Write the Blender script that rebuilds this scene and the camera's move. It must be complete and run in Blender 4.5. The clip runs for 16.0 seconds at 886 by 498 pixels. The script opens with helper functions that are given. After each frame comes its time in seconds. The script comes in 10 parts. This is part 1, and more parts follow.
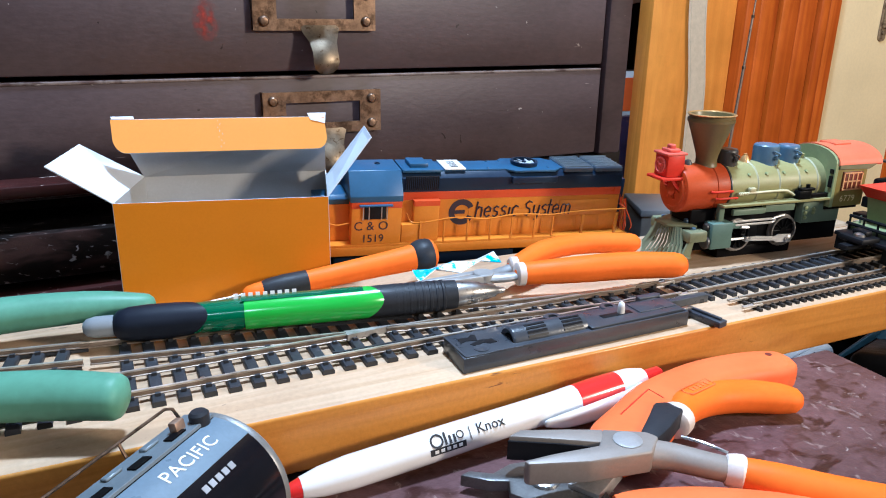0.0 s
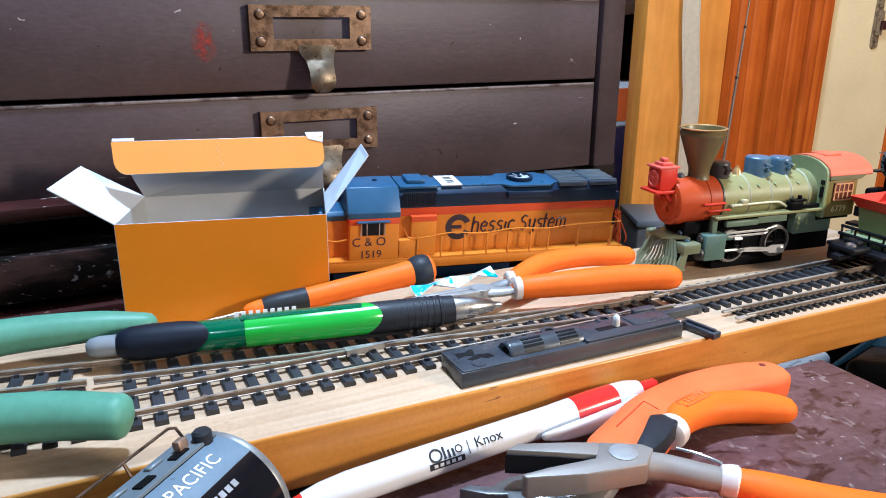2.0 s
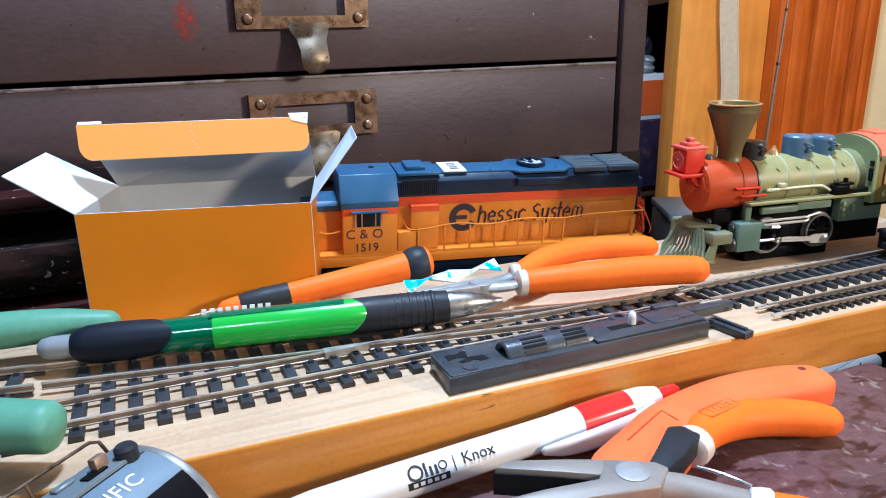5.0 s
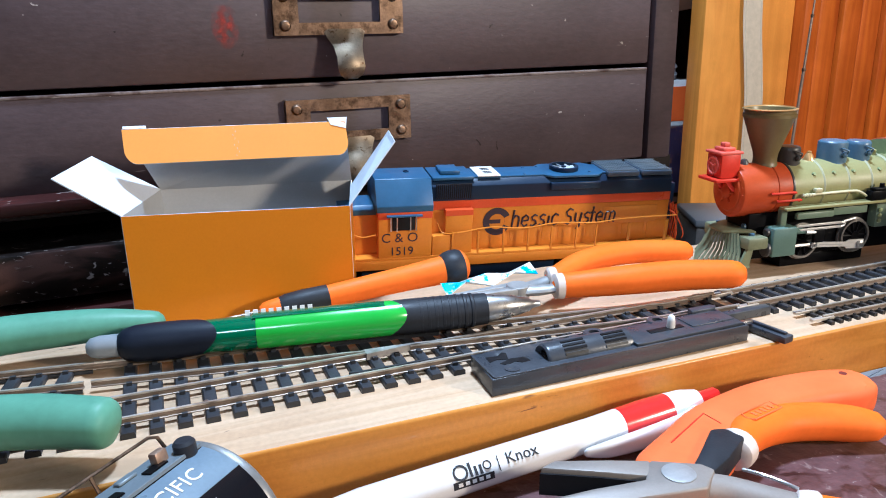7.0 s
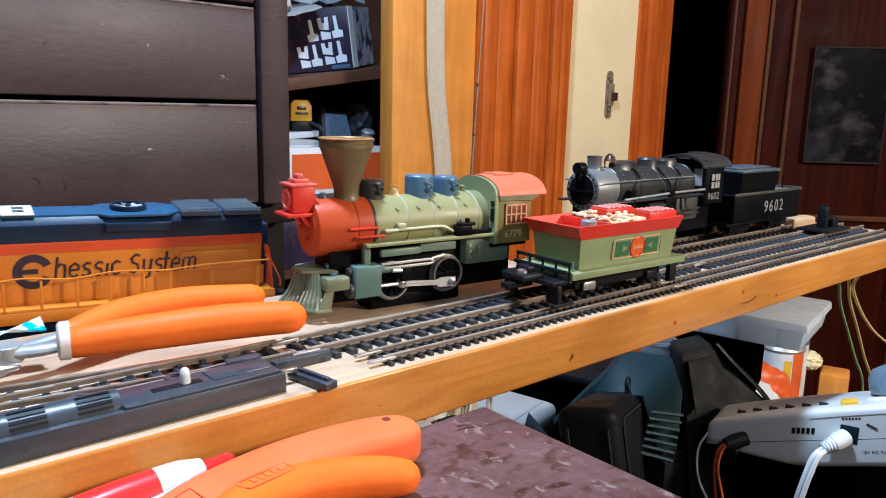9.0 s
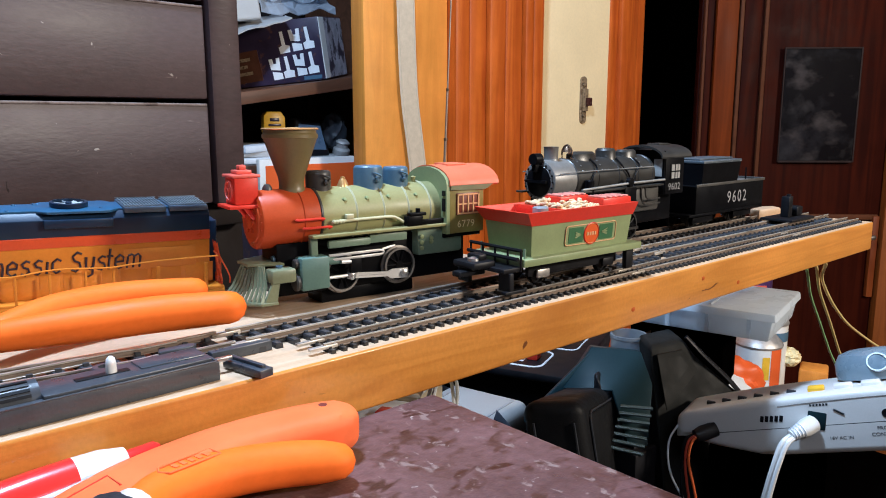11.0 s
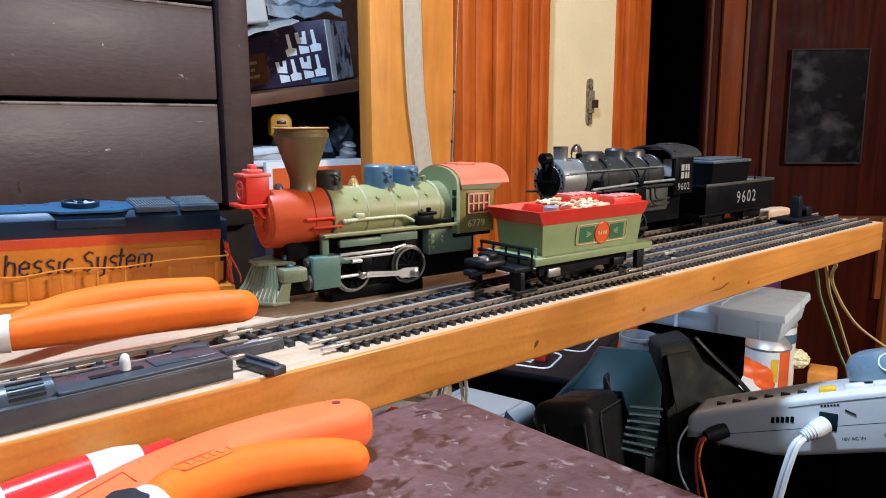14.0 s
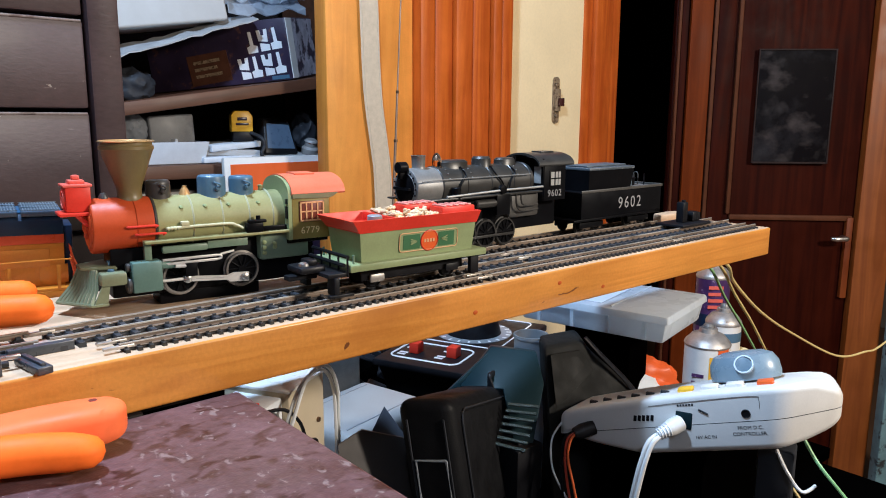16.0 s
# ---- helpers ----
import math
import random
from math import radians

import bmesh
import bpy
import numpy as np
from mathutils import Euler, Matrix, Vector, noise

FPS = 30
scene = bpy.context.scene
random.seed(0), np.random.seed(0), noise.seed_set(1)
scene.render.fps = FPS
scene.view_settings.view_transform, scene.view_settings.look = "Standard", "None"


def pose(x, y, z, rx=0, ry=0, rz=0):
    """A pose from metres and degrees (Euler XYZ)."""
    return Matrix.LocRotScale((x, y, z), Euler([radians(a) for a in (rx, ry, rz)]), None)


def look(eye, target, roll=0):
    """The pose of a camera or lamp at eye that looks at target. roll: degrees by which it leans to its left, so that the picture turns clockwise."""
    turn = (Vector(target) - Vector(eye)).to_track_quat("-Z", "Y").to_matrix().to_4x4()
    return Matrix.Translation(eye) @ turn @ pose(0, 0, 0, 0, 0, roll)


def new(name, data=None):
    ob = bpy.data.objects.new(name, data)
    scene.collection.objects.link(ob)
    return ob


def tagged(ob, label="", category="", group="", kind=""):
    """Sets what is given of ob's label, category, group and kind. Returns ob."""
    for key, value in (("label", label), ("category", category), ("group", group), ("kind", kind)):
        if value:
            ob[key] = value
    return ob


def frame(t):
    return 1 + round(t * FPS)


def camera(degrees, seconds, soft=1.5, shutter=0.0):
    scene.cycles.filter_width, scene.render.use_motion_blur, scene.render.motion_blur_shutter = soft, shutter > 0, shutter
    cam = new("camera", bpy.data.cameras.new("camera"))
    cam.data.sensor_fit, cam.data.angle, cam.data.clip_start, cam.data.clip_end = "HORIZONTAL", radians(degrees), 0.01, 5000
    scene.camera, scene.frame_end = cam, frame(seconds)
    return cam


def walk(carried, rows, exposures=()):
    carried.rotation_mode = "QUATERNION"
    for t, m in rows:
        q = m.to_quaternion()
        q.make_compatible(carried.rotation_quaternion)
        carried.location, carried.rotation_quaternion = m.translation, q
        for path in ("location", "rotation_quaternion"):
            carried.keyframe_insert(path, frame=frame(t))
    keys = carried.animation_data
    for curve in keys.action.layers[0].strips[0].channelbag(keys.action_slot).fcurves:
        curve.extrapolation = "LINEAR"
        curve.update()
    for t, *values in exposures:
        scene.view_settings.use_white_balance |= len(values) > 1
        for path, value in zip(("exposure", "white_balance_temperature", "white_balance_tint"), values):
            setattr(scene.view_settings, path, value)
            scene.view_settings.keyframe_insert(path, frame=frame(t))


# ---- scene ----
cam = camera(62.0, 16.0, 1.0, 0.5)
PATH = [
    (0, (-0.017, -0.004, 0.16), (0.794, 1.713, -0.468), 1.1),
    (0.5, (-0.016, -0.007, 0.163), (0.792, 1.714, -0.457), 0.8),
    (1, (-0.016, -0.008, 0.164), (0.797, 1.713, -0.45), 0.7),
    (1.5, (-0.016, -0.009, 0.165), (0.799, 1.713, -0.444), 0.5),
    (2, (-0.018, -0.008, 0.164), (0.799, 1.715, -0.437), 0.4),
    (2.5, (-0.018, -0.008, 0.166), (0.799, 1.717, -0.434), 0.3),
    (3, (-0.016, -0.007, 0.167), (0.801, 1.719, -0.428), 0.1),
    (3.5, (-0.014, -0.005, 0.166), (0.805, 1.718, -0.435), 0.0),
    (4, (-0.008, -0.001, 0.159), (0.809, 1.716, -0.459), -0.2),
    (4.5, (0.014, 0.013, 0.149), (0.772, 1.761, -0.46), -0.8),
    (7, (0.003, 0.014, 0.148), (0.686, 1.802, -0.429), -1.1),
    (7.5, (0.004, 0.012, 0.149), (0.686, 1.803, -0.424), -1.0),
    (8, (0.023, 0.009, 0.149), (0.798, 1.766, -0.408), -0.1),
    (8.5, (0.067, 0.01, 0.138), (1.12, 1.647, -0.323), 0.7),
    (9, (0.098, 0.011, 0.122), (1.383, 1.496, -0.259), 1.4),
    (11.5, (0.113, 0.0, 0.109), (1.428, 1.467, -0.23), -0.1),
    (12, (0.113, 0.001, 0.108), (1.428, 1.469, -0.229), -0.1),
    (12.5, (0.111, 0.002, 0.108), (1.425, 1.472, -0.226), -0.2),
    (13, (0.11, 0.003, 0.107), (1.422, 1.476, -0.225), -0.3),
    (13.5, (0.11, 0.003, 0.107), (1.419, 1.477, -0.228), -0.3),
    (14, (0.111, 0.003, 0.108), (1.417, 1.48, -0.227), -0.2),
    (14.5, (0.126, -0.013, 0.119), (1.431, 1.465, -0.212), -0.1),
    (15, (0.15, -0.039, 0.126), (1.458, 1.437, -0.209), 0.1),
    (15.5, (0.165, -0.068, 0.119), (1.465, 1.412, -0.227), 0.3),
    (16, (0.167, -0.073, 0.119), (1.46, 1.41, -0.236), 0.3),
]
walk(cam, [(t, look(eye, target, roll)) for t, eye, target, roll in PATH], [(0.0, 0.0, 5050, 10), (16.0, 0.0, 5050, 10)])

# ---- world and light ----
world = bpy.data.worlds.new("room_dark")
scene.world = world
world.use_nodes = True
world.node_tree.nodes["Background"].inputs[0].default_value = (1.0, 0.85, 0.7, 1)
world.node_tree.nodes["Background"].inputs[1].default_value = 0.003


def lamp(name, kind, eye, target, power, colour, size):
    data = bpy.data.lights.new(name, kind)
    data.energy, data.color = power, colour
    if kind == "AREA":
        data.shape, data.size = "DISK", size
    else:
        data.shadow_soft_size = size
    ob = new(name, data)
    ob.matrix_world = look(eye, target)
    return ob


# cool work lamp over the board, warm bulb of the room to the front and side
lamp("work_lamp", "POINT", (0.19, 0.325, 0.95), (0.27, 0.230, 0.0), 58.0, (0.80, 0.92, 1.0), 0.05)
lamp("room_bulb", "POINT", (1.15, -0.95, 0.60), (0, 0, 0), 104.0, (1.0, 0.76, 0.49), 0.10)
# unseen cool lamp added behind to fill the closet and under the board
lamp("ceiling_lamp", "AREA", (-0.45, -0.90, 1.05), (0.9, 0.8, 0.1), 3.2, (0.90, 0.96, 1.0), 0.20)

# ---- materials ----
def mat(name, colour, rough=0.5, metal=0.0, vary=0.15, scale=60.0, stretch=(1, 1, 1), bump=0.0, fine=900.0, coat=0.0, second=None, cover=0.5, edge=0.08,
        spots=0.0, alpha=1.0, glass=0.0, random_tint=0.0):
    """A surface with grain at two scales. second: a colour in worn patches; cover: the noise height above which it shows; spots: its own patch scale."""
    m = bpy.data.materials.new(name)
    m.use_nodes = True
    nt = m.node_tree
    nodes, links = nt.nodes, nt.links
    bsdf = nodes["Principled BSDF"]
    tex = nodes.new("ShaderNodeTexCoord")
    mp = nodes.new("ShaderNodeMapping")
    mp.inputs["Scale"].default_value = stretch
    links.new(tex.outputs["Object"], mp.inputs["Vector"])

    def noise_at(s, detail=4.0, rough_=0.6):
        n = nodes.new("ShaderNodeTexNoise")
        n.inputs["Scale"].default_value, n.inputs["Detail"].default_value, n.inputs["Roughness"].default_value = s, detail, rough_
        links.new(mp.outputs[0], n.inputs["Vector"])
        return n

    broad, grain = noise_at(scale), noise_at(fine, 2.0)
    ramp = nodes.new("ShaderNodeMapRange")
    ramp.inputs["From Min"].default_value, ramp.inputs["From Max"].default_value = 0.3, 0.7
    ramp.inputs["To Min"].default_value, ramp.inputs["To Max"].default_value = 1.0 - vary, 1.0 + vary
    links.new(broad.outputs["Fac"], ramp.inputs["Value"])
    g = nodes.new("ShaderNodeMapRange")
    g.inputs["From Min"].default_value, g.inputs["From Max"].default_value = 0.3, 0.7
    g.inputs["To Min"].default_value, g.inputs["To Max"].default_value = 1.0 - vary * 0.5, 1.0 + vary * 0.5
    links.new(grain.outputs["Fac"], g.inputs["Value"])
    mul = nodes.new("ShaderNodeMath")
    mul.operation = "MULTIPLY"
    links.new(ramp.outputs[0], mul.inputs[0])
    links.new(g.outputs[0], mul.inputs[1])
    tint = nodes.new("ShaderNodeVectorMath")
    tint.operation = "SCALE"
    links.new(mul.outputs[0], tint.inputs["Scale"])
    base = None
    if second is not None:
        patch = noise_at(spots or scale * 2.2, 6.0, 0.65)
        step = nodes.new("ShaderNodeMapRange")
        step.inputs["From Min"].default_value, step.inputs["From Max"].default_value = cover, cover + edge
        links.new(patch.outputs["Fac"], step.inputs["Value"])
        mix = nodes.new("ShaderNodeMix")
        mix.data_type = "RGBA"
        mix.inputs["A"].default_value, mix.inputs["B"].default_value = (*colour, 1), (*second, 1)
        links.new(step.outputs[0], mix.inputs["Factor"])
        base = mix.outputs["Result"]
        links.new(base, tint.inputs[0])
    else:
        tint.inputs[0].default_value = colour
    if random_tint:
        info = nodes.new("ShaderNodeObjectInfo")
        rr = nodes.new("ShaderNodeMapRange")
        rr.inputs["To Min"].default_value, rr.inputs["To Max"].default_value = 1 - random_tint, 1 + random_tint
        links.new(info.outputs["Random"], rr.inputs["Value"])
        t2 = nodes.new("ShaderNodeVectorMath")
        t2.operation = "SCALE"
        links.new(tint.outputs[0], t2.inputs[0])
        links.new(rr.outputs[0], t2.inputs["Scale"])
        links.new(t2.outputs[0], bsdf.inputs["Base Color"])
    else:
        links.new(tint.outputs[0], bsdf.inputs["Base Color"])
    r = nodes.new("ShaderNodeMapRange")
    r.inputs["From Min"].default_value, r.inputs["From Max"].default_value = 0.3, 0.7
    r.inputs["To Min"].default_value, r.inputs["To Max"].default_value = max(0.03, rough * 0.8), min(1.0, rough * 1.2)
    links.new(broad.outputs["Fac"], r.inputs["Value"])
    links.new(r.outputs[0], bsdf.inputs["Roughness"])
    bsdf.inputs["Metallic"].default_value = metal
    bsdf.inputs["Coat Weight"].default_value = coat
    bsdf.inputs["Coat Roughness"].default_value = 0.12
    bsdf.inputs["Transmission Weight"].default_value = glass
    bsdf.inputs["Alpha"].default_value = alpha
    if bump:
        b = nodes.new("ShaderNodeBump")
        b.inputs["Strength"].default_value, b.inputs["Distance"].default_value = bump, 0.0006
        links.new(grain.outputs["Fac"], b.inputs["Height"])
        links.new(b.outputs[0], bsdf.inputs["Normal"])
    return m


def wood(name, dark, light, rough=0.45, rings=90.0, along="X", coat=0.0, wave=2.5):
    """Planed softwood or panel wood with grain that runs along one axis."""
    m = mat(name, light, rough, vary=0.12, scale=14, stretch=(1, 1, 1), bump=0.12, fine=500, coat=coat)
    nt = m.node_tree
    nodes, links = nt.nodes, nt.links
    bsdf = nodes["Principled BSDF"]
    tex = nodes.new("ShaderNodeTexCoord")
    mp = nodes.new("ShaderNodeMapping")
    mp.inputs["Scale"].default_value = {"X": (0.06, 1, 1), "Y": (1, 0.06, 1), "Z": (1, 1, 0.06)}[along]
    links.new(tex.outputs["Object"], mp.inputs["Vector"])
    n = nodes.new("ShaderNodeTexNoise")
    n.inputs["Scale"].default_value, n.inputs["Detail"].default_value, n.inputs["Distortion"].default_value = rings, 5.0, wave
    links.new(mp.outputs[0], n.inputs["Vector"])
    step = nodes.new("ShaderNodeMapRange")
    step.inputs["From Min"].default_value, step.inputs["From Max"].default_value = 0.35, 0.65
    links.new(n.outputs["Fac"], step.inputs["Value"])
    mix = nodes.new("ShaderNodeMix")
    mix.data_type = "RGBA"
    mix.inputs["A"].default_value, mix.inputs["B"].default_value = (*dark, 1), (*light, 1)
    links.new(step.outputs[0], mix.inputs["Factor"])
    for node in nodes:
        if node.bl_idname == "ShaderNodeVectorMath":
            links.new(mix.outputs["Result"], node.inputs[0])
    return m


def flecks(m, colour, scale, cover, edge=0.02, stretch=(1, 1, 1), distortion=0.0, detail=4.0):
    """Lay small worn marks of another colour over a material."""
    nodes, links = m.node_tree.nodes, m.node_tree.links
    bsdf = nodes["Principled BSDF"]
    under = bsdf.inputs["Base Color"].links[0].from_socket
    tex = nodes.new("ShaderNodeTexCoord")
    mp = nodes.new("ShaderNodeMapping")
    mp.inputs["Scale"].default_value = stretch
    mp.inputs["Location"].default_value = (scale * 0.013, scale * 0.007, 0.31)
    links.new(tex.outputs["Object"], mp.inputs["Vector"])
    n = nodes.new("ShaderNodeTexNoise")
    n.inputs["Scale"].default_value, n.inputs["Detail"].default_value, n.inputs["Distortion"].default_value = scale, detail, distortion
    links.new(mp.outputs[0], n.inputs["Vector"])
    step = nodes.new("ShaderNodeMapRange")
    step.inputs["From Min"].default_value, step.inputs["From Max"].default_value = cover, cover + edge
    links.new(n.outputs["Fac"], step.inputs["Value"])
    mix = nodes.new("ShaderNodeMix")
    mix.data_type = "RGBA"
    mix.inputs["B"].default_value = (*colour, 1)
    links.new(under, mix.inputs["A"])
    links.new(step.outputs[0], mix.inputs["Factor"])
    links.new(mix.outputs["Result"], bsdf.inputs["Base Color"])
    return m


M = {}
M["pine_top"] = wood("bare_pine", (0.50, 0.325, 0.185), (0.60, 0.425, 0.270), 0.6, 70)
flecks(M["pine_top"], (0.40, 0.27, 0.16), 55, 0.62, 0.10, (0.5, 1, 1))
flecks(M["pine_top"], (0.22, 0.15, 0.09), 160, 0.70, 0.04, (0.35, 1, 1), 1.0)
M["pine_edge"] = wood("varnished_pine", (0.52, 0.205, 0.026), (0.62, 0.265, 0.040), 0.42, 110, coat=0.15)
flecks(M["pine_edge"], (0.42, 0.155, 0.020), 26, 0.56, 0.16, (0.5, 1, 1))
flecks(M["pine_edge"], (0.16, 0.055, 0.015), 150, 0.71, 0.03, (0.3, 1, 1), 1.0)
M["desk"] = mat("scuffed_dark_desk", (0.135, 0.072, 0.072), 0.33, vary=0.30, scale=25, bump=0.45, fine=260, second=(0.100, 0.048, 0.046), cover=0.54, edge=0.12, spots=30, coat=0.0)
flecks(M["desk"], (0.070, 0.032, 0.028), 150, 0.545, 0.12, (0.7, 1, 1), 0.5, 8.0)
flecks(M["desk"], (0.045, 0.018, 0.016), 60, 0.60, 0.05, (0.5, 1, 1), 0.8, 9.0)
flecks(M["desk"], (0.25, 0.175, 0.160), 260, 0.62, 0.06, (1, 0.6, 1), 0.6, 7.0)
flecks(M["desk"], (0.40, 0.33, 0.31), 420, 0.70, 0.03, (0.5, 1, 1), 0.6)
M["cabinet"] = mat("dark_brown_paint", (0.068, 0.046, 0.050), 0.46, vary=0.22, scale=18, stretch=(0.4, 1, 1), bump=0.16, fine=420, second=(0.060, 0.042, 0.047), cover=0.56, edge=0.10, spots=40)
flecks(M["cabinet"], (0.34, 0.30, 0.28), 210, 0.735, 0.015, (1, 1, 1), 0.8)
flecks(M["cabinet"], (0.26, 0.21, 0.20), 260, 0.735, 0.02, (0.06, 1, 1), 0.3)
flecks(M["cabinet"], (0.020, 0.012, 0.012), 120, 0.72, 0.02, (1, 1, 1), 0.8)
M["cabinet_edge"] = mat("worn_glinting_drawer_edge", (0.17, 0.135, 0.13), 0.5, vary=0.35, scale=50, bump=0.2, second=(0.07, 0.042, 0.04), cover=0.52, spots=60)
flecks(M["cabinet_edge"], (0.34, 0.31, 0.31), 200, 0.66, 0.05, (0.3, 1, 1))
M["ledge"] = mat("worn_maroon_wood", (0.045, 0.013, 0.011), 0.36, vary=0.3, scale=20, stretch=(0.3, 1, 1), bump=0.2, second=(0.085, 0.017, 0.014), cover=0.55, edge=0.06, spots=50)
flecks(M["ledge"], (0.40, 0.34, 0.30), 170, 0.66, 0.02, (0.5, 1, 1), 1.5)
M["ledge_dark"] = mat("worn_black_brown_wood", (0.008, 0.005, 0.004), 0.4, vary=0.3, scale=20, bump=0.2)
flecks(M["ledge_dark"], (0.24, 0.20, 0.18), 330, 0.63, 0.04, (0.45, 1, 1), 1.0)
flecks(M["ledge_dark"], (0.060, 0.028, 0.022), 60, 0.56, 0.12, (0.3, 1, 1), 0.5)
M["grey_mid"] = mat("mid_grey_plastic", (0.25, 0.27, 0.29), 0.35, vary=0.06)
M["steel_dull"] = mat("dull_grey_steel", (0.40, 0.39, 0.38), 0.5, 0.45, vary=0.12, scale=140, bump=0.06)
M["black"] = mat("matt_black_plastic", (0.008, 0.008, 0.010), 0.45, vary=0.2, scale=80, bump=0.05)
# dark board tone with the shade of bench, carcass and closet in it
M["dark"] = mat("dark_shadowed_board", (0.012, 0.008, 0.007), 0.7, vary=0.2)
M["cutter_steel"] = mat("satin_cutter_steel", (0.28, 0.245, 0.215), 0.52, 0.25, vary=0.08, scale=60, bump=0.04)
M["brass"] = mat("aged_brass", (0.20, 0.130, 0.085), 0.40, 0.85, vary=0.3, scale=160, bump=0.15, second=(0.085, 0.052, 0.032), cover=0.50, edge=0.12, spots=150)
M["nickel"] = mat("worn_nickel_tab", (0.34, 0.27, 0.19), 0.44, 0.9, vary=0.2, scale=150, bump=0.06, second=(0.16, 0.10, 0.05), cover=0.58, edge=0.06, spots=260)
M["steel"] = mat("tool_steel", (0.50, 0.47, 0.44), 0.45, 0.7, vary=0.15, scale=120, bump=0.06, second=(0.30, 0.22, 0.16), cover=0.60, edge=0.1, spots=130)
M["jaw_grey"] = mat("dark_jaw_steel", (0.16, 0.155, 0.15), 0.42, 0.5, vary=0.2, scale=120, bump=0.06)
M["chrome"] = mat("bright_chrome", (0.62, 0.61, 0.60), 0.3, 1.0, vary=0.12, scale=200)
M["rail"] = mat("nickel_silver_rail", (0.66, 0.61, 0.54), 0.36, 0.7, vary=0.2, scale=90, stretch=(0.2, 1, 1), bump=0.04, second=(0.20, 0.16, 0.12), cover=0.58, edge=0.1)
M["rail_side"] = mat("brown_rail_web", (0.24, 0.185, 0.14), 0.45, 0.5, vary=0.25, scale=90, stretch=(0.2, 1, 1))
M["tie"] = mat("grey_black_tie_plastic", (0.024, 0.026, 0.032), 0.5, vary=0.2, scale=200, bump=0.12, random_tint=0.15)
M["tie_n"] = mat("dark_tie_plastic", (0.022, 0.019, 0.017), 0.55, vary=0.2, scale=200, bump=0.1, random_tint=0.2)
M["machine"] = mat("switch_machine_plastic", (0.050, 0.056, 0.068), 0.32, vary=0.12, scale=120, bump=0.1)
M["aerial"] = mat("tarnished_aerial", (0.30, 0.20, 0.14), 0.45, 0.6, vary=0.15)
M["white"] = mat("white_plastic", (0.80, 0.79, 0.76), 0.3, vary=0.04, scale=60)
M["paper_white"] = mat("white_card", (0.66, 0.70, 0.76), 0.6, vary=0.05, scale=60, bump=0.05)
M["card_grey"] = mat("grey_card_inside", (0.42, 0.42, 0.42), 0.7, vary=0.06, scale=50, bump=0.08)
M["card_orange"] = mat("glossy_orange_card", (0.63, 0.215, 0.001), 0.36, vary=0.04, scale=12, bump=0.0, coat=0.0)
# brighter copy of the orange card, for light falling on the flap
M["card_lit"] = mat("orange_card_lit_flap", (0.80, 0.32, 0.045), 0.5, vary=0.04, scale=12)
M["handle_orange"] = mat("orange_dipped_vinyl", (0.90, 0.165, 0.006), 0.58, vary=0.07, scale=50, bump=0.1, fine=300)
M["handle_coral"] = mat("coral_red_rubber", (0.88, 0.175, 0.045), 0.55, vary=0.06, scale=50, bump=0.06, fine=300)
M["handle_green"] = mat("mint_green_vinyl", (0.12, 0.29, 0.20), 0.45, vary=0.1, scale=40, bump=0.08, fine=300)
M["handle_tip"] = mat("milky_vinyl_end", (0.72, 0.62, 0.55), 0.4, vary=0.08)
M["rubber"] = mat("dark_grey_rubber", (0.026, 0.028, 0.034), 0.5, vary=0.12, scale=100, bump=0.1)
M["rubber_navy"] = mat("navy_rubber", (0.009, 0.012, 0.022), 0.5, vary=0.1, scale=100, bump=0.03)
M["pen_green"] = mat("clear_green_plastic", (0.008, 0.17, 0.075), 0.12, vary=0.05, coat=0.5, glass=0.35)
M["pen_lime"] = mat("lime_green_sleeve", (0.05, 0.44, 0.045), 0.2, vary=0.05, coat=0.6)
M["pen_white"] = mat("white_pen_barrel", (0.82, 0.80, 0.78), 0.2, vary=0.03, coat=0.4)
M["pen_red"] = mat("red_pen_plastic", (0.72, 0.025, 0.02), 0.22, vary=0.05, coat=0.4)
M["smear"] = mat("dry_red_smear", (0.36, 0.035, 0.022), 0.55, vary=0.2, scale=200)
nt = M["smear"].node_tree
tc, mp_, ln_, nz, r1, r2, mu = [nt.nodes.new("ShaderNode" + k) for k in ("TexCoord", "Mapping", "VectorMath", "TexNoise", "MapRange", "MapRange", "Math")]
mp_.inputs["Location"].default_value, mp_.inputs["Scale"].default_value = (-1.0, 0.0, -0.95), (2.0, 0.0, 1.9)
ln_.operation, mu.operation = "LENGTH", "MULTIPLY"
nz.inputs["Scale"].default_value, nz.inputs["Detail"].default_value = 260.0, 5.0
r1.inputs["From Min"].default_value, r1.inputs["From Max"].default_value, r1.inputs["To Min"].default_value, r1.inputs["To Max"].default_value = 0.05, 0.85, 0.9, 0.0
r2.inputs["From Min"].default_value, r2.inputs["From Max"].default_value = 0.40, 0.68
nt.links.new(tc.outputs["Generated"], mp_.inputs["Vector"])
nt.links.new(mp_.outputs[0], ln_.inputs[0])
nt.links.new(ln_.outputs["Value"], r1.inputs["Value"])
nt.links.new(tc.outputs["Object"], nz.inputs["Vector"])
nt.links.new(nz.outputs["Fac"], r2.inputs["Value"])
nt.links.new(r1.outputs[0], mu.inputs[0])
nt.links.new(r2.outputs[0], mu.inputs[1])
nt.links.new(mu.outputs[0], nt.nodes["Principled BSDF"].inputs["Alpha"])
M["ink"] = mat("black_ink_print", (0.02, 0.02, 0.025), 0.5, vary=0.05)
M["tape_blue"] = mat("blue_white_wrapper", (0.72, 0.80, 0.85), 0.3, vary=0.1, scale=150, second=(0.03, 0.42, 0.68), cover=0.5, edge=0.03, spots=120)
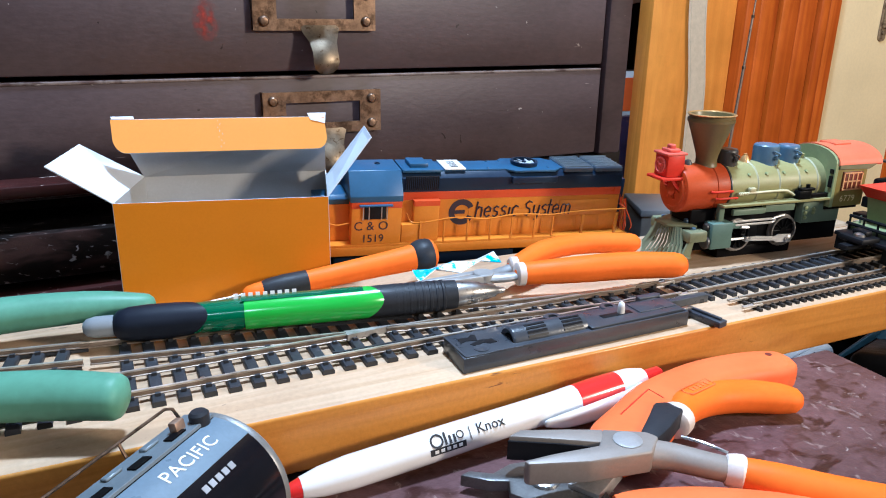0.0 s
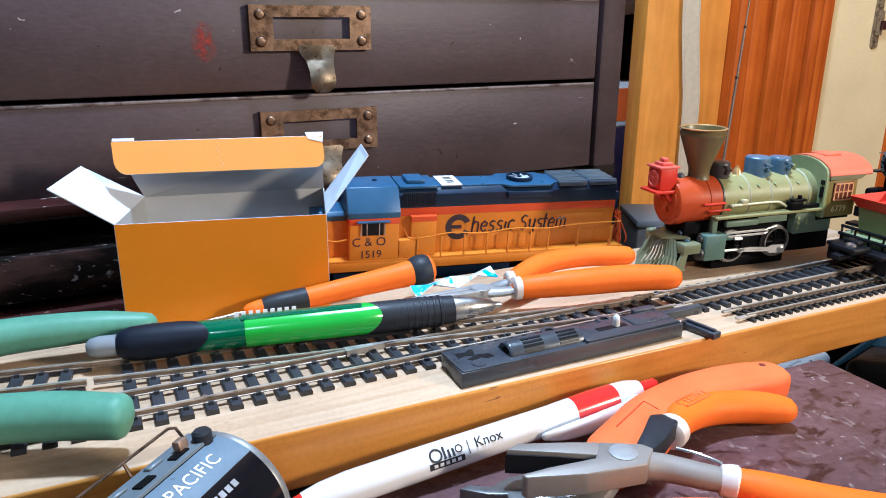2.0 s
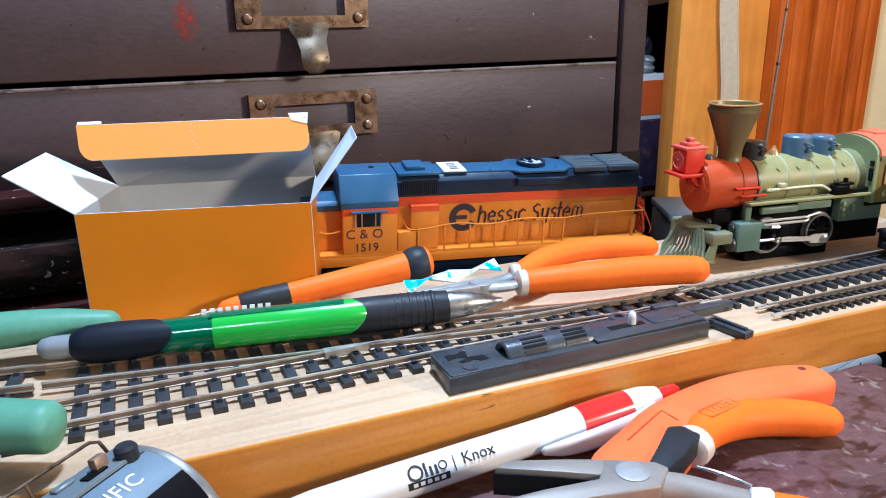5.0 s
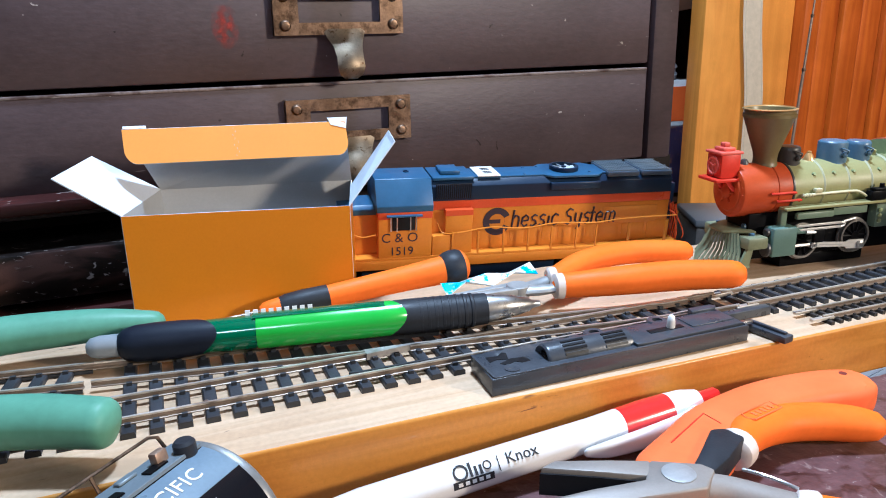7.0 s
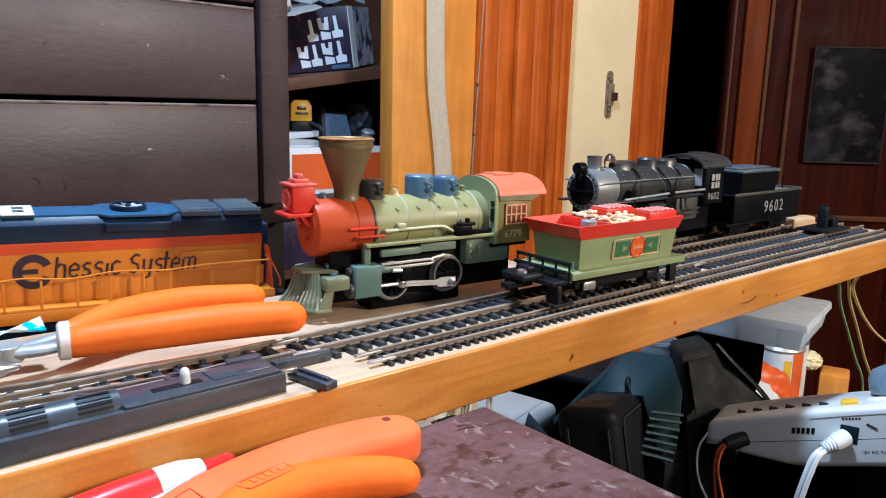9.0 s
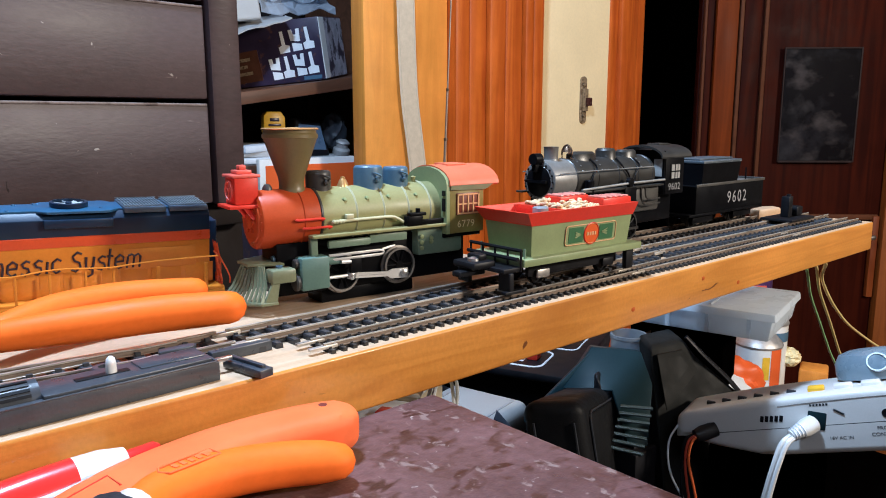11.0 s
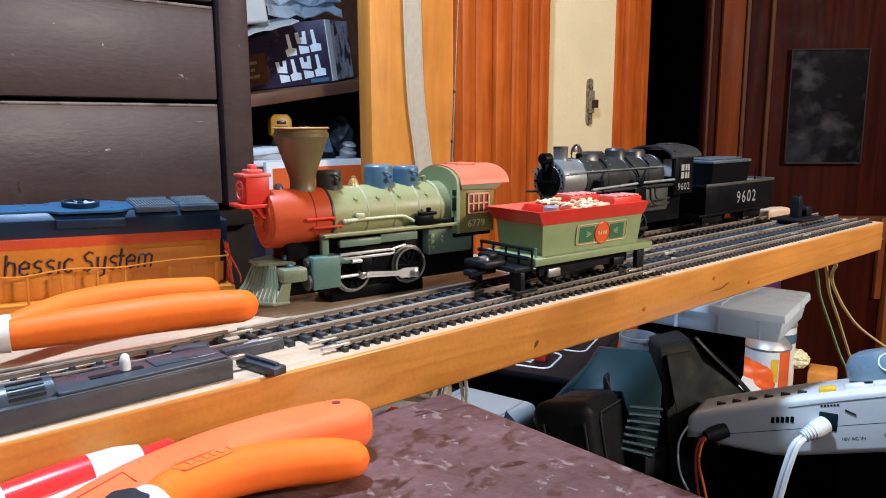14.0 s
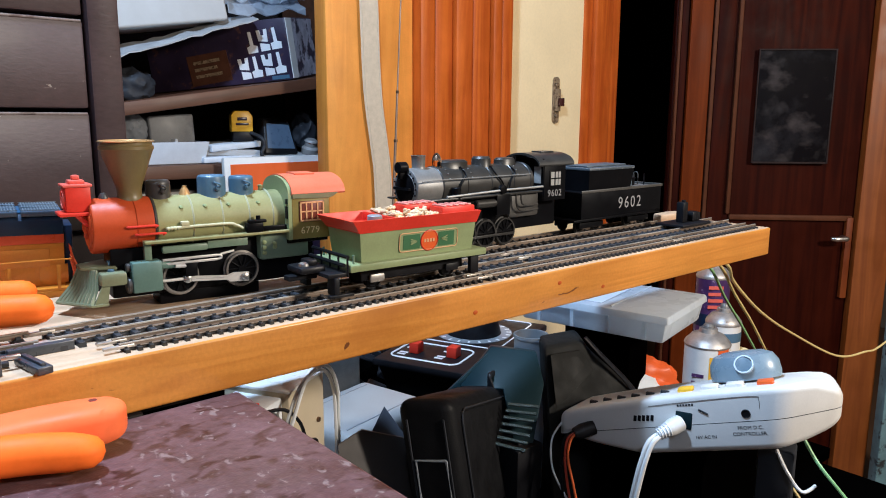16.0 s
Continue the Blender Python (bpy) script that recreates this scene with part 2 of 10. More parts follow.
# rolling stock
# roof blue is lifted to carry the lamp's gleam; hood sides take navy
M["blue"] = mat("engine_lamplit_blue", (0.026, 0.092, 0.190), 0.34, vary=0.08, scale=60, bump=0.03, fine=600)
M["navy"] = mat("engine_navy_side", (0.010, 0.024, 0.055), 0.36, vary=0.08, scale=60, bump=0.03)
M["vermilion"] = mat("vermilion_stripe", (0.62, 0.085, 0.02), 0.34, vary=0.07, scale=60)
M["yellow"] = mat("engine_orange_yellow", (0.62, 0.220, 0.018), 0.33, vary=0.07, scale=60, bump=0.03)
M["yellow_dk"] = mat("engine_orange_grille", (0.62, 0.22, 0.025), 0.4, vary=0.08)
M["print_navy"] = mat("dark_blue_print", (0.028, 0.018, 0.035), 0.45, vary=0.06)
M["grille"] = mat("dark_blue_grille", (0.05, 0.075, 0.11), 0.45, vary=0.1)
M["red"] = mat("toy_red_plastic", (0.66, 0.042, 0.020), 0.38, vary=0.08, scale=80, bump=0.03)
M["smokebox_red"] = mat("orange_red_plastic", (0.48, 0.066, 0.010), 0.46, vary=0.08, scale=80, bump=0.03)
# pale pink puts the red plastic's glossy highlight on the slat tops
M["slat_gleam"] = mat("slat_highlight_pink", (0.74, 0.30, 0.24), 0.34, vary=0.15, scale=150, bump=0.03)
M["red_lt"] = mat("faded_red_roof", (0.68, 0.12, 0.085), 0.4, vary=0.08, scale=80, bump=0.03)
M["olive"] = mat("olive_green_plastic", (0.30, 0.285, 0.125), 0.40, vary=0.08, scale=80, bump=0.03)
# the cab olive is browned with the warm light on that side
M["olive_dk"] = mat("warm_lit_olive_cab", (0.25, 0.20, 0.055), 0.38, vary=0.08, scale=80, bump=0.03)
M["sage"] = mat("sage_green_plastic", (0.17, 0.23, 0.16), 0.38, vary=0.08, scale=80, bump=0.03)
M["sage_lt"] = mat("pale_green_tender", (0.28, 0.33, 0.16), 0.38, vary=0.08, scale=80, bump=0.03)
M["dome_blue"] = mat("slate_blue_plastic", (0.085, 0.155, 0.23), 0.36, vary=0.08, scale=80, bump=0.03)
M["dome_grey"] = mat("charcoal_plastic", (0.045, 0.04, 0.036), 0.4, vary=0.1)
M["stack"] = mat("bronze_brown_stack", (0.16, 0.12, 0.045), 0.4, vary=0.1, scale=80, bump=0.05)
M["panel_green"] = mat("dark_green_print", (0.06, 0.16, 0.07), 0.4, vary=0.06)
M["gold"] = mat("gold_trim", (0.72, 0.42, 0.16), 0.3, 0.6, vary=0.1)
M["cream"] = mat("cream_lettering", (0.78, 0.66, 0.36), 0.45, vary=0.05)
M["coal"] = mat("cream_wood_load", (0.72, 0.52, 0.30), 0.6, vary=0.2, scale=150, bump=0.2)
M["rod"] = mat("bright_rod_metal", (0.62, 0.60, 0.57), 0.4, 0.35, vary=0.08)
M["engine_black"] = mat("engine_black", (0.0045, 0.0045, 0.0055), 0.38, vary=0.15, scale=80, bump=0.04)
M["smoke_grey"] = mat("graphite_smokebox", (0.21, 0.205, 0.195), 0.42, 0.3, vary=0.15, scale=80, bump=0.05)
M["boiler_black"] = mat("satin_black_boiler", (0.036, 0.034, 0.031), 0.36, 0.15, vary=0.15, scale=80, bump=0.04)
M["tank_black"] = mat("glossy_black_tank", (0.006, 0.006, 0.008), 0.16, vary=0.1, scale=60)
M["bunker_slate"] = flecks(mat("dusty_slate_paint", (0.070, 0.085, 0.100), 0.42, vary=0.2, scale=90, bump=0.08), (0.30, 0.31, 0.32), 420, 0.64, 0.05)
# band blue is lightened to hold the lamp's reflection on the tank
M["tank_band"] = mat("slate_blue_band", (0.15, 0.20, 0.25), 0.30, vary=0.1)
M["letter_white"] = mat("white_number_print", (0.84, 0.84, 0.84), 0.5, vary=0.05)
M["tank_silver"] = mat("silver_tank_walkway", (0.17, 0.20, 0.22), 0.4, 0.2, vary=0.1, bump=0.05)
M["band_pale"] = mat("pale_khaki_plastic", (0.52, 0.49, 0.30), 0.42, vary=0.08, scale=80)
M["teal_plastic"] = mat("grey_teal_plastic", (0.115, 0.185, 0.155), 0.42, vary=0.08, scale=80, bump=0.03)
M["olive_pale"] = mat("khaki_olive_plastic", (0.20, 0.215, 0.125), 0.42, vary=0.1, scale=80, bump=0.03)
M["roof_salmon"] = mat("faded_salmon_roof", (0.68, 0.160, 0.078), 0.42, vary=0.08, scale=80, bump=0.03)
M["window_red"] = mat("dark_red_window", (0.16, 0.03, 0.015), 0.4, vary=0.1)
M["frame_peach"] = mat("peach_printed_line", (0.74, 0.42, 0.20), 0.45, vary=0.06)
M["tyre"] = mat("steel_tyre", (0.27, 0.25, 0.23), 0.36, 0.6, vary=0.1)
M["pane_grey"] = mat("grey_clear_pane", (0.40, 0.40, 0.39), 0.25, vary=0.1)
M["rod_steel"] = mat("dull_rod_steel", (0.34, 0.33, 0.31), 0.4, 0.5, vary=0.15, scale=150)
M["firebox_grey"] = mat("dusty_firebox_and_rim_gleam", (0.062, 0.058, 0.052), 0.5, 0.1, vary=0.25, scale=90, bump=0.05)
M["letter_grey"] = mat("pale_grey_number", (0.30, 0.30, 0.31), 0.5, vary=0.1, scale=200)
M["fan_metal"] = mat("pale_fan_blade", (0.45, 0.50, 0.55), 0.4, 0.2, vary=0.08)
# room
M["post_wood"] = wood("orange_varnished_post", (0.66, 0.240, 0.032), (0.76, 0.305, 0.044), 0.45, 30, "Z")
M["red_wood"] = wood("red_brown_panelling", (0.42, 0.073, 0.004), (0.58, 0.124, 0.007), 0.45, 26, "Z")
# door wood lowered to hold the shade that the door stands in
M["door_wood"] = wood("shade_dark_red_door_wood", (0.020, 0.0020, 0.0005), (0.040, 0.0052, 0.0011), 0.6, 22, "Z")
M["shelf_wood"] = wood("brown_shelf_wood", (0.07, 0.029, 0.014), (0.12, 0.050, 0.025), 0.5, 30, "X")
M["wall"] = mat("cream_wall_paint", (0.92, 0.735, 0.42), 0.7, vary=0.06, scale=6, bump=0.1, fine=150)
# walls and ceiling out of view, toned dark to cut bounced light
M["plaster"] = mat("dimmed_room_wall", (0.16, 0.14, 0.12), 0.8, vary=0.08, scale=4, bump=0.1, fine=150)
M["floor"] = mat("brown_floor_boards", (0.14, 0.075, 0.04), 0.5, vary=0.25, scale=5, stretch=(0.2, 1, 1))
M["strap"] = mat("grey_woven_strap", (0.58, 0.47, 0.33), 0.8, vary=0.1, scale=80, bump=0.3, fine=900)
M["strap_edge"] = mat("strap_stitching", (0.50, 0.41, 0.29), 0.85, vary=0.2, scale=400, bump=0.3)
M["smear_dark"] = mat("dark_red_hole", (0.16, 0.02, 0.01), 0.6)
M["grey_plastic"] = mat("light_grey_plastic", (0.76, 0.79, 0.82), 0.4, vary=0.05, scale=30)
M["beige"] = mat("beige_plastic", (0.55, 0.47, 0.33), 0.45, vary=0.06, scale=30)
M["teal_black"] = mat("dark_teal_plastic", (0.012, 0.026, 0.032), 0.4, vary=0.1, scale=50, bump=0.05)
M["controller"] = mat("warm_grey_plastic", (0.74, 0.725, 0.69), 0.42, vary=0.05, scale=30, bump=0.04)


def frosted(name, colour, clear):
    """Thin frosted plastic: part of the light passes straight, part is scattered through, part shines back."""
    m = mat(name, colour, 0.28, vary=0.02, scale=40)
    nodes, links = m.node_tree.nodes, m.node_tree.links
    thin, through_, half, mix = nodes.new("ShaderNodeBsdfTransparent"), nodes.new("ShaderNodeBsdfTranslucent"), nodes.new("ShaderNodeMixShader"), nodes.new("ShaderNodeMixShader")
    thin.inputs["Color"].default_value = through_.inputs["Color"].default_value = (*colour, 1)
    half.inputs[0].default_value, mix.inputs[0].default_value = 0.5, clear
    links.new(nodes["Principled BSDF"].outputs[0], half.inputs[1])
    links.new(through_.outputs[0], half.inputs[2])
    links.new(half.outputs[0], mix.inputs[1])
    links.new(thin.outputs[0], mix.inputs[2])
    links.new(mix.outputs[0], nodes["Material Output"].inputs["Surface"])
    return m


# faint blue in the clear plastic carries the cool lamp's light
M["clear"] = frosted("frosted_clear_plastic", (0.92, 0.96, 1.0), 0.30)
M["tub"] = frosted("smoky_clear_plastic", (0.50, 0.55, 0.60), 0.45)
M["film"] = frosted("crumpled_clear_film", (0.72, 0.76, 0.82), 0.35)
# stile tone likewise darkened in place of shade
M["stile_wood"] = wood("shade_dark_stile_wood", (0.110, 0.0200, 0.0018), (0.160, 0.0310, 0.0030), 0.5, 26, "Z")
M["edge_wood"] = wood("brown_edge_wood", (0.20, 0.050, 0.005), (0.28, 0.078, 0.009), 0.5, 26, "Z")
M["box_white"] = mat("plain_white_board", (0.52, 0.52, 0.51), 0.6, vary=0.06, scale=20, bump=0.05)
M["knob_blue"] = mat("blue_grey_plastic", (0.20, 0.27, 0.33), 0.28, vary=0.05)
M["moulding"] = mat("worn_brown_moulding", (0.100, 0.036, 0.016), 0.5, vary=0.2, scale=25, bump=0.1)
M["picture_frame"] = mat("dull_picture_edge", (0.030, 0.020, 0.018), 0.6, vary=0.3, scale=40)
M["bag"] = mat("crumpled_grey_film", (0.24, 0.25, 0.27), 0.45, vary=0.3, scale=40, glass=0.2)
M["box_violet"] = mat("dark_violet_box", (0.03, 0.02, 0.045), 0.35, vary=0.3, scale=20, second=(0.11, 0.05, 0.04), cover=0.58)
M["emblem_brown"] = mat("brown_emblem_print", (0.085, 0.032, 0.016), 0.4, vary=0.25, scale=40)
M["blur_print"] = mat("mottled_box_print", (0.42, 0.40, 0.45), 0.4, vary=0.3, scale=40, second=(0.05, 0.04, 0.06), cover=0.5, spots=30)
M["orange_box"] = mat("orange_red_box", (0.72, 0.12, 0.02), 0.4, vary=0.06, scale=20)
M["yellow_tape"] = mat("yellow_plastic", (0.78, 0.46, 0.02), 0.4, vary=0.1, scale=40)
M["navy_glass"] = mat("slate_glossy_plastic", (0.10, 0.14, 0.20), 0.3, vary=0.1)
M["poster"] = flecks(flecks(mat("faded_dark_picture", (0.004, 0.003, 0.004), 0.7, vary=0.2, scale=6, second=(0.030, 0.028, 0.031), cover=0.50, edge=0.30, spots=7), (0.060, 0.050, 0.048), 15.0, 0.56, 0.22, (1.0, 1.0, 1.4)), (0.040, 0.036, 0.036), 30.0, 0.58, 0.20, (0.5, 1.0, 0.5))
# near-black without gleam: puts deep shade into doorway, tabletops and prop blocks
M["void"] = mat("shade_black", (0.0006, 0.0005, 0.0005), 0.95)
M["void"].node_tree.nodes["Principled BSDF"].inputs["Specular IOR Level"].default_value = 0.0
M["black_cloth"] = mat("black_padded_cloth", (0.008, 0.008, 0.009), 0.55, vary=0.2, scale=80, bump=0.25)
M["black_cloth"].node_tree.nodes["Principled BSDF"].inputs["Specular IOR Level"].default_value = 0.1
M["trim_wood"] = wood("dark_brown_trim", (0.15, 0.030, 0.004), (0.24, 0.058, 0.008), 0.5, 26, "Z")
M["card_brown"] = mat("grey_brown_card", (0.040, 0.034, 0.031), 0.6, vary=0.1, scale=50)
M["pouch_cloth"] = mat("olive_black_cloth", (0.009, 0.009, 0.008), 0.7, vary=0.15, scale=60, bump=0.2)
M["slate_rib"] = mat("slate_plastic", (0.055, 0.085, 0.095), 0.4, vary=0.1)
# off-white card greyed in place of the board's shade on it
M["carton_white"] = mat("shade_greyed_carton", (0.30, 0.30, 0.295), 0.55, vary=0.08, scale=30, bump=0.05)
M["wire_y"] = mat("yellow_wire", (0.72, 0.56, 0.22), 0.4, vary=0.05)
M["wire_g"] = mat("green_wire", (0.28, 0.52, 0.22), 0.4, vary=0.05)
M["wire_r"] = mat("red_wire", (0.60, 0.08, 0.04), 0.4, vary=0.05)
M["label_paint"] = mat("label_paper", (0.74, 0.73, 0.70), 0.5, vary=0.05)
M["can_purple"] = mat("violet_can_print", (0.07, 0.03, 0.11), 0.35, vary=0.25, scale=60, second=(0.40, 0.32, 0.42), cover=0.6, spots=60)
M["teal_cloth"] = mat("teal_cloth", (0.16, 0.26, 0.27), 0.8, vary=0.3, scale=15, second=(0.03, 0.03, 0.03), cover=0.55)


M["tarnish"] = mat("tarnished_switch_plate", (0.30, 0.22, 0.13), 0.5, 0.2, vary=0.3, scale=120, second=(0.10, 0.06, 0.03), cover=0.52, spots=150)
for key in ("red_wood", "post_wood", "pine_edge", "red", "smokebox_red", "red_lt", "roof_salmon", "vermilion", "yellow", "yellow_dk", "olive", "olive_dk", "sage", "sage_lt", "olive_pale", "teal_plastic", "desk", "orange_box", "trim_wood", "navy"):
    M[key].node_tree.nodes["Principled BSDF"].inputs["Specular IOR Level"].default_value = 0.28
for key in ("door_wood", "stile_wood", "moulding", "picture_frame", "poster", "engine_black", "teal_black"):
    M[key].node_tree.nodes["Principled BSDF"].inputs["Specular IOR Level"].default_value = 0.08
M["cabinet"].node_tree.nodes["Principled BSDF"].inputs["Specular IOR Level"].default_value = 0.34
for key in ("card_orange", "handle_orange", "handle_coral", "handle_green", "rubber_navy", "rubber", "black", "ledge", "ledge_dark", "dark", "pouch_cloth"):
    M[key].node_tree.nodes["Principled BSDF"].inputs["Specular IOR Level"].default_value = 0.22

# ---- mesh helpers ----
def B():
    return bmesh.new()


def part(name, bm, material, parent=None, label="", flat=False):
    """One mesh object from a bmesh, under parent."""
    me = bpy.data.meshes.new(name)
    bm.normal_update()
    bm.to_mesh(me)
    bm.free()
    if not flat:
        me.shade_smooth()
        me.set_sharp_from_angle(angle=radians(38))
    for m in material if isinstance(material, (list, tuple)) else [material]:
        me.materials.append(m)
    ob = new(name, me)
    if parent is not None:
        ob.parent = parent
    if label:
        tagged(ob, label)
    return ob


def thing(name, m=None, label="", category="", group="", kind=""):
    ob = new(name)
    ob.empty_display_size = 0.02
    ob.matrix_world = m if m is not None else Matrix.Identity(4)
    return tagged(ob, label, category, group, kind)


def single(name, bm, material, m=None, label="", category="", group="", kind=""):
    ob = part(name, bm, material)
    if m is not None:
        ob.matrix_world = m
    return tagged(ob, label, category, group, kind)


def add_box(bm, x0, x1, y0, y1, z0, z1, bevel=0.0, seg=2, m=None, mi=0):
    vs = bmesh.ops.create_cube(bm, size=1.0)["verts"]
    t = Matrix.Translation(((x0 + x1) / 2, (y0 + y1) / 2, (z0 + z1) / 2)) @ Matrix.Diagonal((x1 - x0, y1 - y0, z1 - z0, 1))
    bmesh.ops.transform(bm, matrix=t, verts=vs)
    geom = list({e for v in vs for e in v.link_edges})
    if bevel:
        r = bmesh.ops.bevel(bm, geom=geom, offset=bevel, segments=seg, affect="EDGES", profile=0.5)
        vs = list({v for f in r["faces"] for v in f.verts} | {v for v in vs if v.is_valid})
    if m is not None:
        bmesh.ops.transform(bm, matrix=m, verts=vs)
    for f in {f for v in vs for f in v.link_faces}:
        f.material_index = mi
    return vs


def frame_at(p, way):
    """A matrix at p whose z axis points along way."""
    q = Vector(way).to_track_quat("Z", "Y")
    return Matrix.Translation(p) @ q.to_matrix().to_4x4()


def add_lathe(bm, profile, m=None, seg=24, mi=0, squash=1.0):
    """profile: (radius, height) pairs, turned round z."""
    m = m if m is not None else Matrix.Identity(4)
    rings = []
    for r, z in profile:
        if r < 1e-6:
            rings.append([bm.verts.new(m @ Vector((0, 0, z)))])
        else:
            rings.append([bm.verts.new(m @ Vector((r * math.cos(2 * math.pi * k / seg), r * squash * math.sin(2 * math.pi * k / seg), z))) for k in range(seg)])
    for a, b in zip(rings, rings[1:]):
        for k in range(seg):
            n = (k + 1) % seg
            if len(a) == 1 and len(b) == 1:
                continue
            f = [a[0], b[n], b[k]] if len(a) == 1 else [a[k], a[n], b[0]] if len(b) == 1 else [a[k], a[n], b[n], b[k]]
            try:
                bm.faces.new(f).material_index = mi
            except ValueError:
                pass
    return rings


def add_cyl(bm, p0, p1, r0, r1=None, seg=20, bev=0.0, mi=0):
    p0, p1 = Vector(p0), Vector(p1)
    r1 = r0 if r1 is None else r1
    h = (p1 - p0).length
    b = min(bev, r0 * 0.9, r1 * 0.9) if bev else 0
    prof = [(0, 0), (r0 - b, 0), (r0, b), (r1, h - b), (r1 - b, h), (0, h)] if b else [(0, 0), (r0, 0), (r1, h), (0, h)]
    add_lathe(bm, prof, frame_at(p0, p1 - p0), seg, mi)


def smooth_path(pts, n=6):
    """Catmull-Rom points through pts."""
    pts = [Vector(p) for p in pts]
    out = []
    for i in range(len(pts) - 1):
        a, b, c, d = pts[max(i - 1, 0)], pts[i], pts[i + 1], pts[min(i + 2, len(pts) - 1)]
        for k in range(n):
            t = k / n
            out.append(0.5 * (2 * b + (c - a) * t + (2 * a - 5 * b + 4 * c - d) * t * t + (3 * b - 3 * c + d - a) * t ** 3))
    return out + [pts[-1]]


def add_tube(bm, pts, radii, seg=10, caps=True, mi=0, up=(0, 0, 1), squash=1.0):
    """A swept round (or oval) bar; radii: one number or one for each point; squash: height against width."""
    pts = [Vector(p) for p in pts]
    radii = [radii] * len(pts) if isinstance(radii, (int, float)) else radii
    rings = []
    for i, p in enumerate(pts):
        way = (pts[min(i + 1, len(pts) - 1)] - pts[max(i - 1, 0)]).normalized()
        side = way.cross(Vector(up))
        side = side.normalized() if side.length > 1e-5 else Vector((1, 0, 0))
        top = side.cross(way)
        rings.append([bm.verts.new(p + radii[i] * (side * math.cos(2 * math.pi * k / seg) + top * squash * math.sin(2 * math.pi * k / seg))) for k in range(seg)])
    for a, b in zip(rings, rings[1:]):
        for k in range(seg):
            n = (k + 1) % seg
            bm.faces.new((a[k], a[n], b[n], b[k])).material_index = mi
    if caps:
        bm.faces.new(rings[0][::-1]).material_index = mi
        bm.faces.new(rings[-1]).material_index = mi


def rounded_tube(bm, pts, r, seg=16, squash=1.0, n=6, ends=(1, 1), up=(0, 0, 1), mi=0):
    """A smooth dipped handle with domed ends; r: radii at the control points."""
    ctl = [Vector((*p, rr)) for p, rr in zip(pts, r if not isinstance(r, (int, float)) else [r] * len(pts))]
    path = []
    for i in range(len(ctl) - 1):
        a, b, c, d = ctl[max(i - 1, 0)], ctl[i], ctl[i + 1], ctl[min(i + 2, len(ctl) - 1)]
        for k in range(n):
            t = k / n
            path.append(0.5 * (2 * b + (c - a) * t + (2 * a - 5 * b + 4 * c - d) * t * t + (3 * b - 3 * c + d - a) * t ** 3))
    path.append(ctl[-1])
    ps, rs = [Vector(p[:3]) for p in path], [p[3] for p in path]
    if ends[0]:
        way, r0, p0 = (ps[0] - ps[1]).normalized(), rs[0], ps[0]
        for k in (1, 2, 3):
            a = k * 0.5
            ps.insert(0, p0 + way * r0 * ends[0] * math.sin(a))
            rs.insert(0, max(r0 * math.cos(a), r0 * 0.05))
    if ends[1]:
        way, r0, p0 = (ps[-1] - ps[-2]).normalized(), rs[-1], ps[-1]
        for k in (1, 2, 3):
            a = k * 0.5
            ps.append(p0 + way * r0 * ends[1] * math.sin(a))
            rs.append(max(r0 * math.cos(a), r0 * 0.05))
    add_tube(bm, ps, rs, seg, True, mi, up, squash)


def add_prism(bm, poly, h0, h1, m=None, mi=0, bevel=0.0):
    """A polygon (x, y) drawn out from h0 to h1 along z."""
    m = m if m is not None else Matrix.Identity(4)
    lo = [bm.verts.new(m @ Vector((x, y, h0))) for x, y in poly]
    hi = [bm.verts.new(m @ Vector((x, y, h1))) for x, y in poly]
    n = len(poly)
    fs = [bm.faces.new(lo[::-1]), bm.faces.new(hi)] + [bm.faces.new((lo[i], lo[(i + 1) % n], hi[(i + 1) % n], hi[i])) for i in range(n)]
    for f in fs:
        f.material_index = mi
    bmesh.ops.recalc_face_normals(bm, faces=fs)
    if bevel:
        bmesh.ops.bevel(bm, geom=list({e for f in fs for e in f.edges}), offset=bevel, segments=2, affect="EDGES", profile=0.5)


SIDE = Matrix(((1, 0, 0, 0), (0, 0, -1, 0), (0, 1, 0, 0), (0, 0, 0, 1)))  # drawing (x, z) seen from -y; height runs to -y


def words(name, text, size, m, material, parent, depth=0.00008, spread=1.0, label=""):
    """Lettering in the built-in font as a thin mesh, centred on m, in its xy plane."""
    cu = bpy.data.curves.new(name, "FONT")
    cu.body, cu.size, cu.extrude, cu.align_x, cu.align_y, cu.space_character = text, size, depth, "CENTER", "CENTER", spread
    cu.resolution_u = 3
    tmp = new(name + "_tmp", cu)
    me = bpy.data.meshes.new_from_object(tmp.evaluated_get(bpy.context.evaluated_depsgraph_get()))
    bpy.data.objects.remove(tmp)
    bpy.data.curves.remove(cu)
    me.name = name
    me.materials.clear()
    me.materials.append(material)
    ob = new(name, me)
    ob.parent = parent
    ob.matrix_basis = m
    if label:
        tagged(ob, label)
    return ob


def facing(x, y, z, tilt=0.0):
    """Lettering that faces -y, upright."""
    return pose(x, y, z, 90, 0, tilt)


# ---- room ----
FLOOR, CEIL = -0.92, 1.65


def slab(name, x0, x1, y0, y1, z0, z1, material, label="", category="", bevel=0.0):
    bm = B()
    add_box(bm, x0, x1, y0, y1, z0, z1, bevel)
    return single(name, bm, material, None, label, category, kind="structure")


slab("floor", -2.0, 4.2, -2.2, 3.2, FLOOR - 0.05, FLOOR, M["floor"], "brown wooden floor in deep shade", "floor")
slab("ceiling", -2.0, 4.2, -2.2, 3.2, CEIL, CEIL + 0.05, M["plaster"], "plain ceiling out of view, darkened to cut bounce", "ceiling")
